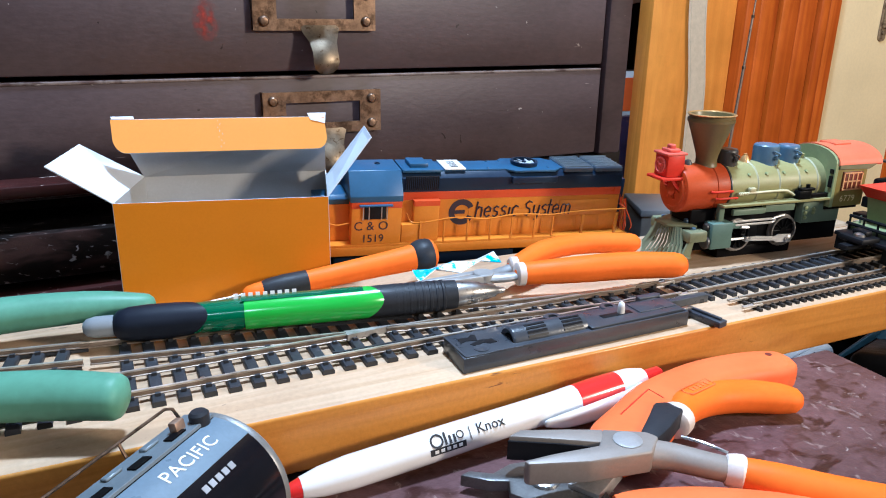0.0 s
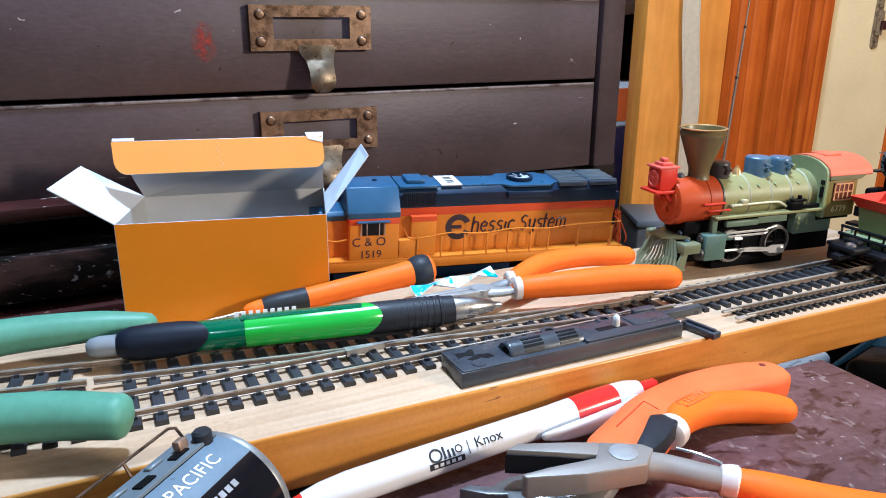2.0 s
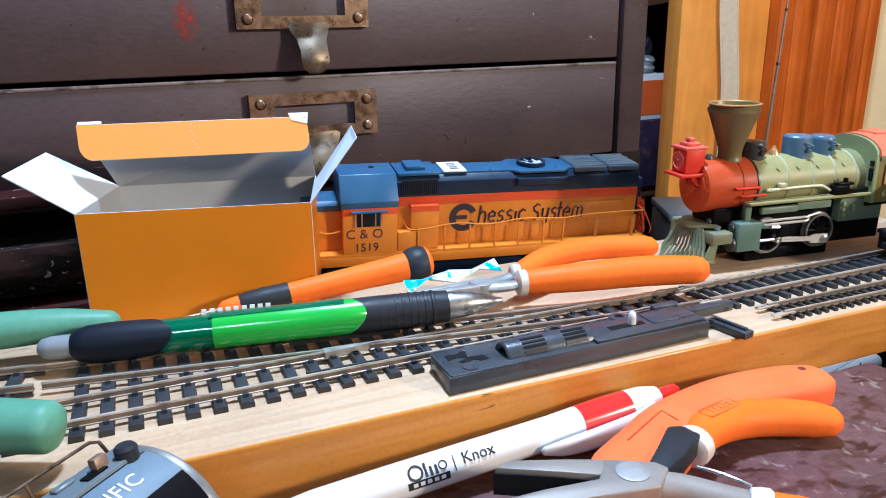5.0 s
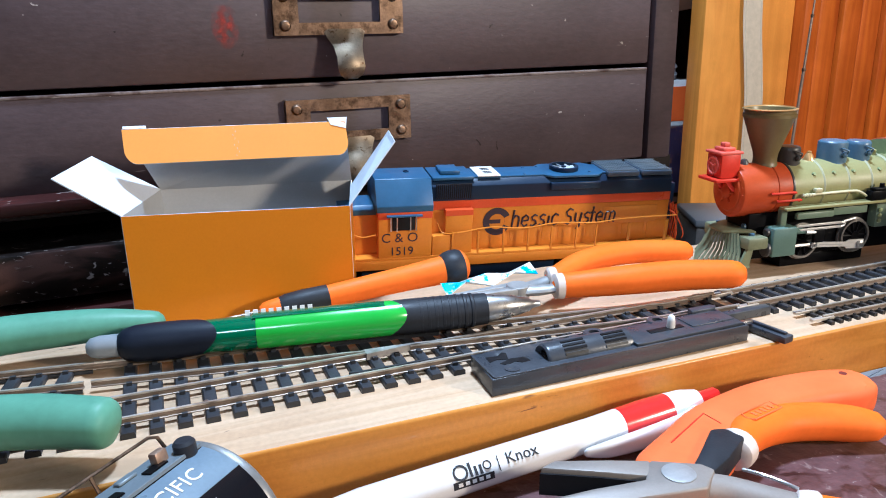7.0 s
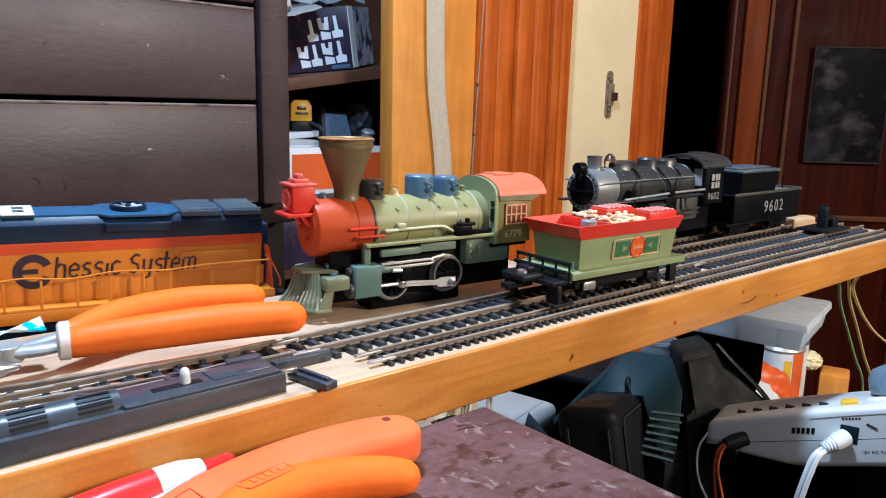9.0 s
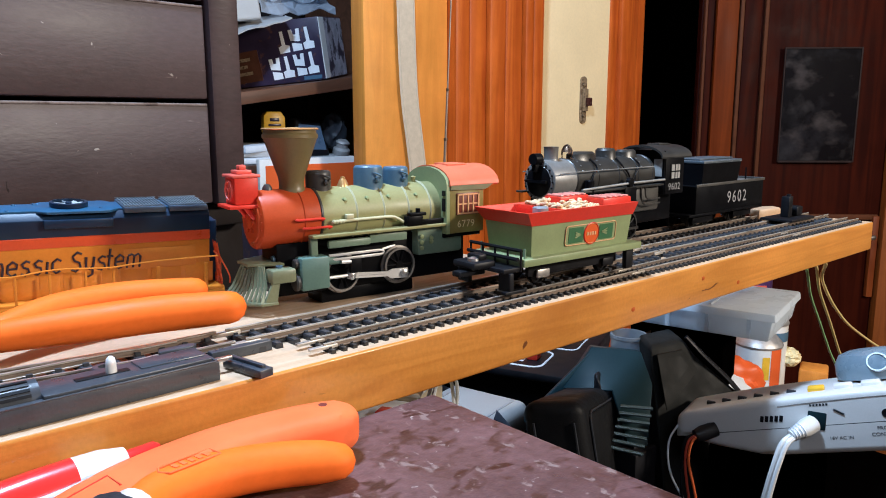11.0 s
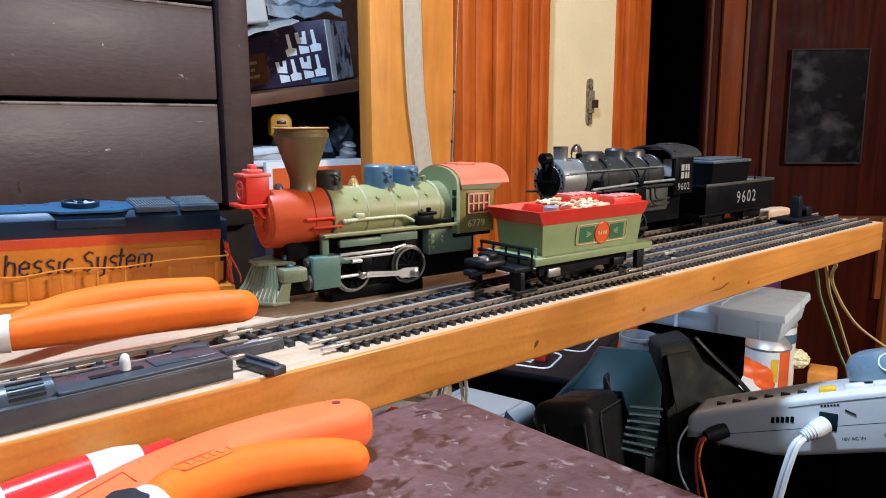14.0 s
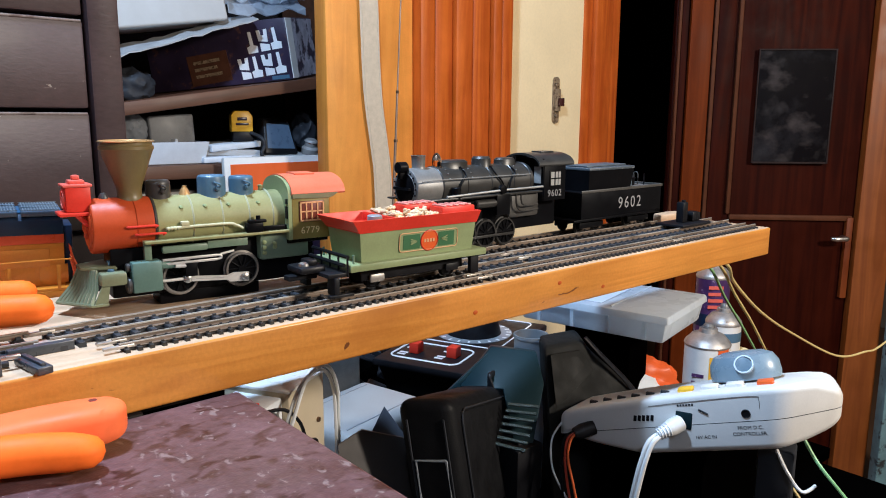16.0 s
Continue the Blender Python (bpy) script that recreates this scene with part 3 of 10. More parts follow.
slab("wall_west", -2.05, -2.0, -2.2, 3.2, FLOOR, CEIL, M["plaster"], "plain room wall out of view, darkened to cut bounce", "wall")
slab("wall_south", -2.0, 4.2, -2.25, -2.2, FLOOR, CEIL, M["plaster"], "plain room wall out of view, darkened to cut bounce", "wall")
slab("wall_north", -2.0, 4.2, 3.2, 3.25, FLOOR, CEIL, M["plaster"], "plain room wall out of view, darkened to cut bounce", "wall")
slab("wall_east", 4.2, 4.25, -2.2, 3.2, FLOOR, CEIL, M["plaster"], "plain room wall out of view, darkened to cut bounce", "wall")
slab("wall_closet", -2.0, 1.10, 1.62, 1.66, FLOOR, CEIL, M["dark"], "back wall of the closet, shade put into its dark tone", "wall")
slab("wall_doorway", 1.66, 4.19, 1.95, 2.0, FLOOR, CEIL, M["void"], "wall beyond the doorway, its darkness painted black", "wall")
slab("wall_cream", 1.352, 1.636, 1.10, 1.16, FLOOR, CEIL, M["wall"], "narrow strip of cream painted wall", "wall")

# orange wooden post beside the closet
post = thing("door_post", pose(0, 0, 0), "wide orange varnished wooden post with a grey strap hanging on it", "post", kind="structure")
bm = B()
add_box(bm, 0.890, 1.086, 1.072, 1.110, FLOOR, CEIL, 0.003)
part("post_face", bm, M["post_wood"], post)
bm = B()
strap = smooth_path([(0.976, 1.066, CEIL - 0.02), (0.977, 1.066, 0.5), (0.978, 1.065, 0.3), (0.984, 1.065, 0.16), (0.998, 1.065, 0.06), (1.006, 1.065, -0.02), (1.012, 1.065, -0.3)], 5)
rows = [[bm.verts.new((p.x + u, p.y + v, p.z)) for u, v in ((-0.0200, 0.0), (-0.0208, -0.0012), (-0.0200, -0.0024), (0.0200, -0.0024), (0.0208, -0.0012), (0.0200, 0.0))] for p in strap]
for a, b in zip(rows, rows[1:]):
    for k in range(6):
        bm.faces.new((a[k], a[(k + 1) % 6], b[(k + 1) % 6], b[k]))
bm.faces.new(rows[0]), bm.faces.new(rows[-1][::-1])
bmesh.ops.recalc_face_normals(bm, faces=bm.faces[:])
strap_ob = thing("hanging_strap", None, "grey woven strap hanging down the orange post", "strap")
part("webbing", bm, M["strap"], strap_ob)
for side in (-0.0165, 0.0165):
    bm = B()
    add_tube(bm, [(p.x + side, p.y - 0.0025, p.z) for p in strap], 0.0006, 5)
    part("stitched_edge", bm, M["strap_edge"], strap_ob)
bm = B()
add_tube(bm, [(0.976, 1.0715, CEIL - 0.05), (0.976, 1.060, CEIL - 0.05)], 0.004, 8)
part("hook", bm, M["brass"], strap_ob)

# red-brown panelling: upright boards with grooves
panel = thing("wall_panelling", None, "glossy red-brown upright wooden panelling", "panelling", kind="structure")
edges = [1.0865, 1.127, 1.178, 1.228, 1.282, 1.312, 1.350]
for i, (a, b) in enumerate(zip(edges, edges[1:])):
    bm = B()
    add_box(bm, a + 0.0015, b - 0.0015, 1.050 + (0.006 if i % 2 else 0.0), 1.14, FLOOR, CEIL, 0.006)
    part("board", bm, M["red_wood"], panel)

# frame beside the dark doorway
frm = thing("door_frame", None, "red-brown moulded door frame beside a dark opening", "door frame", kind="structure")
for a, b, y in ((1.636, 1.668, 1.095), (1.668, 1.735, 1.085), (1.735, 1.775, 1.092)):
    bm = B()
    add_box(bm, a, b, y, 1.15, FLOOR, CEIL, 0.006)
    part("moulding", bm, M["red_wood"], frm)

# old bare switch box on the cream wall
sw = thing("light_switch", pose(1.540, 1.0995, 0.157) @ Matrix.Diagonal((0.95, 1.0, 0.86, 1.0)), "old tarnished wall switch with its plate missing", "switch")
bm = B()
add_box(bm, -0.012, 0.012, -0.004, 0.0, -0.048, 0.048, 0.002)
for z in (-0.052, 0.052):
    add_cyl(bm, (0, 0, z), (0, -0.004, z), 0.011)
part("strap_plate", bm, M["tarnish"], sw)
bm = B()
add_box(bm, -0.008, 0.008, -0.012, -0.004, -0.03, 0.03, 0.002)
part("switch_body", bm, M["tarnish"], sw)
bm = B()
add_box(bm, -0.004, 0.010, -0.022, -0.012, -0.016, 0.006, 0.002)
part("toggle", bm, M["ledge"], sw)
for z in (-0.042, 0.042):
    bm = B()
    add_cyl(bm, (0, -0.004, z), (0, -0.0065, z), 0.005, bev=0.001)
    part("screw", bm, M["tarnish"], sw)

# dark open door that stands across the corner: local x runs along the leaf, -y faces the room
DOOR = pose(1.850, 0.980, 0.0, 0, 0, -45)
door = thing("door_1", DOOR, "red-brown panelled wooden door standing open, darkened for shade", "door", kind="structure")
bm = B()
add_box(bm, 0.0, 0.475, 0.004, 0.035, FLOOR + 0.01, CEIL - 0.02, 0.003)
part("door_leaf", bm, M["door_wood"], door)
# strip tones follow light and shade; the narrow first strip is a glint
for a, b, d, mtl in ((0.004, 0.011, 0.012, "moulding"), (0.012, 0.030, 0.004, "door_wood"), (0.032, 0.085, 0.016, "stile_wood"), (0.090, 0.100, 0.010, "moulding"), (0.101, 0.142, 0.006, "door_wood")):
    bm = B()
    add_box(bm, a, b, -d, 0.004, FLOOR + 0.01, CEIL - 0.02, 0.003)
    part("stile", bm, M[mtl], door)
bm = B()
add_box(bm, 0.150, 0.160, -0.008, 0.004, -0.125, CEIL - 0.02, 0.003)
add_box(bm, 0.160, 0.466, -0.008, 0.004, -0.140, -0.126, 0.003)
part("panel_moulding", bm, M["moulding"], door)
bm = B()
add_box(bm, 0.452, 0.468, -0.012, 0.004, -0.34, -0.13, 0.002)
part("lock_plate", bm, M["trim_wood"], door)
bm = B()
add_cyl(bm, (0.442, -0.012, -0.180), (0.442, -0.040, -0.180), 0.006)
rounded_tube(bm, [(0.442, -0.040, -0.180), (0.420, -0.042, -0.181), (0.408, -0.04, -0.181)], [0.007, 0.007, 0.006])
part("door_handle", bm, M["chrome"], door, "small bright metal handle")
bm = B()
add_box(bm, 0.475, 0.56, -0.02, 0.04, FLOOR, CEIL, 0.004)
single("trim", bm, M["edge_wood"], DOOR, "brown wooden trim beside the open door", "trim", kind="structure")
bm = B()
add_box(bm, 0.205, 0.385, -0.0115, -0.0085, 0.010, 0.282, 0.001)
pic = thing("poster", DOOR, "dark faded picture of pale shapes, pinned on the door", "poster")
part("sheet", bm, M["poster"], pic)
bm = B()
for x0, x1, z0, z1 in ((0.202, 0.205, 0.006, 0.286), (0.385, 0.389, 0.006, 0.286), (0.205, 0.385, 0.005, 0.010), (0.205, 0.385, 0.282, 0.286)):
    add_box(bm, x0, x1, -0.0135, -0.0085, z0, z1, 0.0008)
part("frame", bm, M["picture_frame"], pic)
# closet shelves behind the post
closet = thing("closet_shelves", None, "brown wooden closet shelving crowded with boxes and parts", "shelving")
bm = B()
add_box(bm, -0.42, 0.30, -0.16, 0.22, -0.022, 0.0, 0.002)
top_shelf = part("shelf", bm, M["shelf_wood"], closet)
top_shelf.matrix_basis = pose(0.80, 1.36, 0.170, 0, -8.2, 0)
bm = B()
add_box(bm, 0.10, 1.10, 1.228, 1.60, 0.005, 0.030, 0.002)
part("shelf", bm, M["shelf_wood"], closet)
bm = B()
add_box(bm, 0.10, 1.10, 1.20, 1.60, -0.20, -0.178, 0.002)
part("shelf", bm, M["shelf_wood"], closet)
for x in (0.08, 1.10):
    bm = B()
    add_box(bm, x, x + 0.02, 1.20, 1.60, FLOOR, CEIL, 0.002)
    part("side_panel", bm, M["shelf_wood"], closet)

# ---- desk, bench and drawer cabinet ----
desk = thing("desk", None, "dark brown desk with a scuffed, scratched top", "desk")
bm = B()
add_box(bm, -0.75, 0.302, -0.42, 0.2182, -0.026, 0.0, 0.0022, 3)
part("tabletop", bm, M["desk"], desk)
bm = B()
add_box(bm, -0.70, 0.270, -0.38, 0.19, -0.10, -0.026, 0.002)
part("apron", bm, M["cabinet"], desk)
for x in (-0.70, 0.225):
    for y in (-0.38, 0.145):
        bm = B()
        add_box(bm, x, x + 0.045, y, y + 0.045, FLOOR, -0.10, 0.003)
        part("leg", bm, M["cabinet"], desk)

bench = thing("low_bench", None, "dark low bench that carries the cabinet and the board", "bench")
bm = B()
add_box(bm, -0.75, 0.262, 0.2195, 0.95, -0.045, 0.0000, 0.002)
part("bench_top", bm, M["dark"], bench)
for x in (-0.72, 0.20):
    for y in (0.25, 0.88):
        bm = B()
        add_box(bm, x, x + 0.05, y, y + 0.05, FLOOR, -0.045, 0.003)
        part("leg", bm, M["dark"], bench)

# cabinet: local x along its front, y=0 is the face of the drawers
CAB = pose(0.0, 0.4205, 0.0, 0, 0, 2.1)
cabinet = thing("drawer_cabinet", CAB, "old dark brown wooden drawer cabinet with brass label pulls", "cabinet")
bm = B()
add_box(bm, 0.312, 0.332, -0.002, 0.42, 0.0585, 0.56, 0.0025)
part("stile", bm, M["cabinet"], cabinet)
bm = B()
add_box(bm, -0.60, -0.575, -0.002, 0.42, 0.064, 0.56, 0.0025)
part("stile", bm, M["cabinet"], cabinet)
bm = B()
add_box(bm, -0.575, 0.312, 0.05, 0.42, -0.0135, 0.56)
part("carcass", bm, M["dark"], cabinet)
bm = B()
add_box(bm, -0.61, 0.342, -0.012, 0.43, 0.56, 0.58, 0.003)
part("top_board", bm, M["cabinet"], cabinet)


def label_pull(parent, cx, cz):
    """A card frame with a bent finger tab, on a drawer's face."""
    w, h = 0.0357, 0.0123
    bm = B()
    for x0, x1, z0, z1 in ((-w, w, 0.0060, h), (-w, w, -h, -0.0060), (-w, -0.0225, -0.0060, 0.0060), (0.0225, w, -0.0060, 0.0060)):
        add_box(bm, cx + x0, cx + x1, -0.0046, -0.0030, cz + z0, cz + z1)
    bmesh.ops.remove_doubles(bm, verts=bm.verts, dist=0.00005)
    for x0, x1 in ((-w, -w + 0.002), (w - 0.002, w)):
        add_box(bm, cx + x0, cx + x1, -0.0032, 0.0, cz - h, cz + h)
    add_box(bm, cx - w, cx + w, -0.0032, 0.0, cz - h, cz - h + 0.002)
    holder = part("label_frame", bm, M["brass"], parent, "tarnished brass label frame")
    bm = B()
    prof = [(-0.0040, -h + 0.003), (-0.0060, -h - 0.002), (-0.0100, -h - 0.006), (-0.0135, -h - 0.0115), (-0.0150, -h - 0.0165), (-0.0146, -h - 0.0203), (-0.0132, -h - 0.0230)]
    half = [0.0120, 0.0100, 0.0080, 0.0073, 0.0076, 0.0066, 0.0036]
    rows = []
    for (y, z), hw in zip(prof, half):
        rows.append([bm.verts.new((cx + 0.002 + hw * s, y + 0.0016 * (1 - s * s) * -1, cz + z)) for s in (-1, -0.6, -0.2, 0.2, 0.6, 1)])
    for a, b in zip(rows, rows[1:]):
        for k in range(5):
            bm.faces.new((a[k], a[k + 1], b[k + 1], b[k]))
    bmesh.ops.solidify(bm, geom=bm.faces[:], thickness=0.0009)
    part("finger_tab", bm, M["nickel"], parent, "worn silvery finger tab")
    for sx in (-1, 1):
        for sz in (-1, 1):
            bm = B()
            add_lathe(bm, [(0.0030, 0.0), (0.0029, 0.0008), (0.0021, 0.0017), (0.0, 0.0021)], frame_at((cx + sx * 0.0298, -0.0046, cz + sz * 0.0073), (0, -1, 0)), 14)
            part("rivet", bm, M["brass"], parent)


for z0, z1, pull, px in ((0.0600, 0.1195, 0.0991, 0.1043), (0.1225, 0.1760, 0.1573, 0.1015), (0.1790, 0.2325, 0.2135, 0.102), (0.2355, 0.289, 0.270, 0.102)):
    bm = B()
    add_box(bm, -0.573, 0.310, 0.0, 0.05, z0, z1, 0.0016)
    dr = part("drawer", bm, M["cabinet"], cabinet)
    # pale strip holds the edge's wear and its thin highlight together
    bm = B()
    add_box(bm, -0.572, 0.309, -0.0004, 0.004, z1 - 0.0011, z1 + 0.0005, 0.0003)
    part("worn_edge", bm, M["cabinet_edge"], dr, "worn upper drawer edge with its highlight painted pale")
    label_pull(dr, px, pull)
bm = B()
add_box(bm, -0.573, 0.310, 0.0, 0.05, 0.292, 0.555, 0.0016)
part("drawer", bm, M["cabinet"], cabinet)
# soft red paint smear on a drawer
bm = B()
add_box(bm, 0.0330, 0.0510, -0.0003, -0.00005, 0.1370, 0.1630)
part("paint_smear", bm, M["smear"], cabinet, "smear of red paint")
# stepped base ledges below the drawers
for z0, z1, y0, m_ in ((0.0690, 0.0755, -0.020, "ledge"), (0.028, 0.052, -0.024, "ledge_dark"), (0.008, 0.022, -0.028, "ledge")):
    bm = B()
    add_box(bm, -0.60, -0.005, y0, 0.05, z0 - 0.003, z1 - 0.003, 0.0015)
    part("base_ledge", bm, M[m_], cabinet)
bm = B()
add_box(bm, 0.20, 0.345, 0.012, 0.05, 0.0435, 0.0580, 0.002)
part("base_ledge", bm, M["dark"], cabinet)
bm = B()
add_box(bm, -0.58, 0.345, 0.03, 0.06, -0.0135, 0.06, 0.001)
part("base_board", bm, M["dark"], cabinet)

# ---- pine board with its tracks ----
TOP, Y0, Y1 = 0.0245, 0.220, 0.3110
board = thing("pine_board", None, "thick pine board with pale sawn top and varnished edge", "board")
bm = B()
add_box(bm, -0.42, 0.803, Y0, Y1, 0.0005, TOP, 0.0014, 3)
for f in bm.faces:
    f.material_index = 1 if f.normal.z > 0.9 else 0
part("plank", bm, [M["pine_edge"], M["pine_top"]], board)
bm = B()
add_box(bm, -0.42, 0.440, Y1 + 0.0004, 0.345, 0.0005, TOP - 0.0002, 0.0012, 2)
for f in bm.faces:
    f.material_index = 1 if f.normal.z > 0.9 else 0
part("back_plank", bm, [M["pine_edge"], M["pine_top"]], board)
for x, z in ((0.447, 0.0095), (0.565, 0.007), (0.52, 0.016)):
    bm = B()
    add_lathe(bm, [(0.0, 0.0003), (0.0012, 0.0003), (0.0019, 0.0001)], frame_at((x, Y0, z), (0, -1, 0)), 10, 0, 0.7)
    part("knot", bm, M["red_wood"], board)

RAILS = [M["rail_side"], M["rail"]]
RAILSEC = [(-0.0010, 0.0), (0.0010, 0.0), (0.0010, 0.0004), (0.0003, 0.0008), (0.0003, 0.0017), (0.00055, 0.0020), (0.00055, 0.0026), (-0.00055, 0.0026), (-0.00055, 0.0020), (-0.0003, 0.0017), (-0.0003, 0.0008), (-0.0010, 0.0004)]


def rail_mesh(pts, s=1.0):
    """Rail of the usual foot, web and head along plan points (x, y, z)."""
    bm = B()
    rings = []
    pts = [Vector(p) for p in pts]
    for i, p in enumerate(pts):
        way = (pts[min(i + 1, len(pts) - 1)] - pts[max(i - 1, 0)]).normalized()
        side = Vector((-way.y, way.x, 0)).normalized()
        rings.append([bm.verts.new(p + side * u * s + Vector((0, 0, h * s))) for u, h in RAILSEC])
    n = len(RAILSEC)
    for a, b in zip(rings, rings[1:]):
        for k in range(n):
            bm.faces.new((a[k], b[k], b[(k + 1) % n], a[(k + 1) % n])).material_index = 1 if k in (5, 6, 7) else 0
    bm.faces.new(rings[0]), bm.faces.new(rings[-1][::-1])
    bmesh.ops.recalc_face_normals(bm, faces=bm.faces[:])
    return bm


def tie_mesh(name, half, width, height, gauge, s=1.0, rails=None):
    """A sleeper with chamfered top and a pair of moulded spikes at each rail."""
    bm = B()
    w = width / 2
    add_prism(bm, [(-w, 0), (w, 0), (w, height * 0.7), (w * 0.8, height), (-w * 0.8, height), (-w, height * 0.7)], -half, half, SIDE)
    for ry in rails or (-gauge / 2, gauge / 2):
        for side in (-1, 1):
            y = ry + side * 0.0015 * s
            add_box(bm, -0.0007 * s, 0.0007 * s, y - 0.0005 * s, y + 0.0005 * s, height * 0.9, height + 0.0009 * s)
    me = bpy.data.meshes.new(name)
    bm.normal_update()
    bm.to_mesh(me)
    bm.free()
    return me


def place(me, name, parent, m, material):
    if not me.materials:
        me.materials.append(material)
    ob = new(name, me)
    ob.parent = parent
    ob.matrix_basis = m
    return ob


HO, NG = 0.0165, 0.0090
TIE_HO = tie_mesh("tie", 0.0148, 0.0029, 0.0021, HO)
TIE_TURN = tie_mesh("tie", 0.0148, 0.0046, 0.0021, HO, 1.35)
TIE_N = tie_mesh("tie", 0.0080, 0.0019, 0.0015, NG, 0.7)


def straight(name, x0, x1, y0, y1, gauge, tie, pitch, th, s, label, material, joints=()):
    """A length of sectional track from (x0, y0) to (x1, y1) on the board."""
    yaw = math.degrees(math.atan2(y1 - y0, x1 - x0))
    tr = thing(name, pose(x0, y0, TOP, 0, 0, yaw), label, "track")
    ln = math.hypot(x1 - x0, y1 - y0)
    k = int(ln / pitch)
    for i in range(k):
        place(tie, "tie", tr, pose((i + 0.5) * pitch + random.uniform(-0.0002, 0.0002), random.uniform(-0.0002, 0.0002), 0, 0, 0, random.uniform(-0.6, 0.6)), material)
    for sy in (-1, 1):
        part("rail", rail_mesh([(0.0003, sy * gauge / 2, th), (ln - 0.0003, sy * gauge / 2, th)], s), RAILS, tr)
        bm = B()
        add_box(bm, -0.006, 0.006, sy * gauge / 2 - 0.0014 * s, sy * gauge / 2 + 0.0014 * s, th, th + 0.0016 * s, 0.0002)
        part("rail_joiner", bm, M["rail"], tr)
    bm = B()
    for sy in (-1, 1):
        add_box(bm, 0.001, ln - 0.001, sy * gauge / 2 - 0.0006, sy * gauge / 2 + 0.0006, 0.0003, th * 0.75)
    part("web", bm, material, tr)
    return tr


# main HO line, right of the turnout, and the line behind it
HOY = 0.2588
straight("ho_track", 0.236, 0.52, HOY - 0.0005, HOY + 0.0012, HO, TIE_HO, 0.00735, 0.0021, 1.0, "grey sectional HO track with dark plastic ties on the board", M["tie"])
straight("ho_track", 0.521, 0.790, HOY + 0.0012, HOY + 0.002, HO, TIE_HO, 0.00735, 0.0021, 1.0, "grey sectional HO track with dark plastic ties on the board", M["tie"])
straight("ho_track", 0.430, 0.735, 0.298, 0.298, HO, TIE_HO, 0.0078, 0.0021, 1.0, "HO track under the black steam engine", M["tie_n"])
# narrow N line along the front edge
straight("n_track", 0.256, 0.46, 0.2322, 0.2322, NG, TIE_N, 0.00495, 0.0015, 0.78, "narrow N gauge track with close dark ties along the board's edge", M["tie_n"])
straight("n_track", 0.461, 0.665, 0.2322, 0.2322, NG, TIE_N, 0.00495, 0.0015, 0.78, "narrow N gauge track with close dark ties along the board's edge", M["tie_n"])
straight("n_track", 0.666, 0.790, 0.2322, 0.2322, NG, TIE_N, 0.00495, 0.0015, 0.78, "narrow N gauge track with close dark ties along the board's edge", M["tie_n"])

# turnout: straight route and the branch that leaves to the back
turn = thing("turnout", pose(0.232, HOY - 0.0005, TOP), "dark HO turnout with diverging rails, a metal frog and guard rails", "track switch")


def branch(x):
    """Offset of the branch's centre at x left of the points."""
    d = max(0.0, -x - 0.018)
    return 0.155 * d * d / (d + 0.035)


L = 0.262
for i in range(int(L / 0.00875)):
    x = -(i + 0.5) * 0.00875
    o = branch(x)
    half = 0.0148 + o / 2
    me = tie_mesh("tie", half, 0.0046, 0.0021, HO, 1.35, [(-HO / 2 - o / 2), (HO / 2 - o / 2)] + ([-HO / 2 + o / 2, HO / 2 + o / 2] if o > 0.004 else []))
    place(me, "tie", turn, pose(x, o / 2, 0), M["tie"])
xs = [-i * L / 30 for i in range(31)]
H2, RZ = HO / 2, 0.0021
part("stock_rail", rail_mesh([(x, -H2, RZ) for x in xs]), RAILS, turn)
part("stock_rail", rail_mesh([(x, H2 + (branch(x)), RZ) for x in xs]), RAILS, turn)
xf = next(-k * 0.001 for k in range(400) if branch(-k * 0.001) > HO)
part("point_rail", rail_mesh([(x, H2 - 0.0016 if x > -0.03 else H2, RZ) for x in [-0.016 - i * (-xf - 0.022) / 20 for i in range(21)]]), RAILS, turn, "bright point rail")
part("point_rail", rail_mesh([(x, -H2 + branch(x) + (0.0022 if x > -0.03 else 0.0010), RZ) for x in [-0.016 - i * (-xf - 0.022) / 20 for i in range(21)]]), RAILS, turn, "bright point rail")
part("frog_rail", rail_mesh([(x, H2, RZ) for x in (xf - 0.004, -L)]), RAILS, turn)
part("frog_rail", rail_mesh([(x, -H2 + branch(x), RZ) for x in [xf - 0.004 + i * (-L - xf + 0.004) / 12 for i in range(13)]]), RAILS, turn)
bm = B()
add_prism(bm, [(xf - 0.012, H2 - 0.0016), (xf + 0.014, H2 + 0.0008), (xf - 0.012, H2 + 0.0030)], RZ, RZ + 0.0027)
part("frog", bm, M["steel"], turn, "grey cast metal frog")
for ya, ext in ((-H2 + 0.0022, 0), (H2 - 0.0022, 1)):
    pts = [(xf + 0.022 - i * 0.044 / 8, ya + (branch(xf + 0.022 - i * 0.044 / 8) if ext else 0) + (0.0008 if i in (0, 8) else 0) * (1 if not ext else -1), RZ) for i in range(9)]
    part("guard_rail", rail_mesh(pts, 0.9), M["tie"], turn, "dark plastic guard rail")
bm = B()
add_box(bm, -0.0165, -0.0135, -0.024, 0.012, 0.0006, 0.0024, 0.0003)
part("throw_bar", bm, M["tie"], turn)
# earlier tracks beyond the turnout's left end
straight("ho_track", -0.40, -0.031, HOY - 0.003, HOY - 0.0005, HO, TIE_TURN, 0.0090, 0.0021, 1.0, "grey sectional HO track with dark plastic ties on the board", M["tie"])
bx, by = 0.232 - L, HOY - 0.0005 + branch(-L)
straight("ho_track", bx - 0.30, bx - 0.001, by + 0.30 * 0.145, by, HO, TIE_TURN, 0.0090, 0.0021, 1.0, "sectional HO track with dark ties, leading off at an angle", M["tie"])

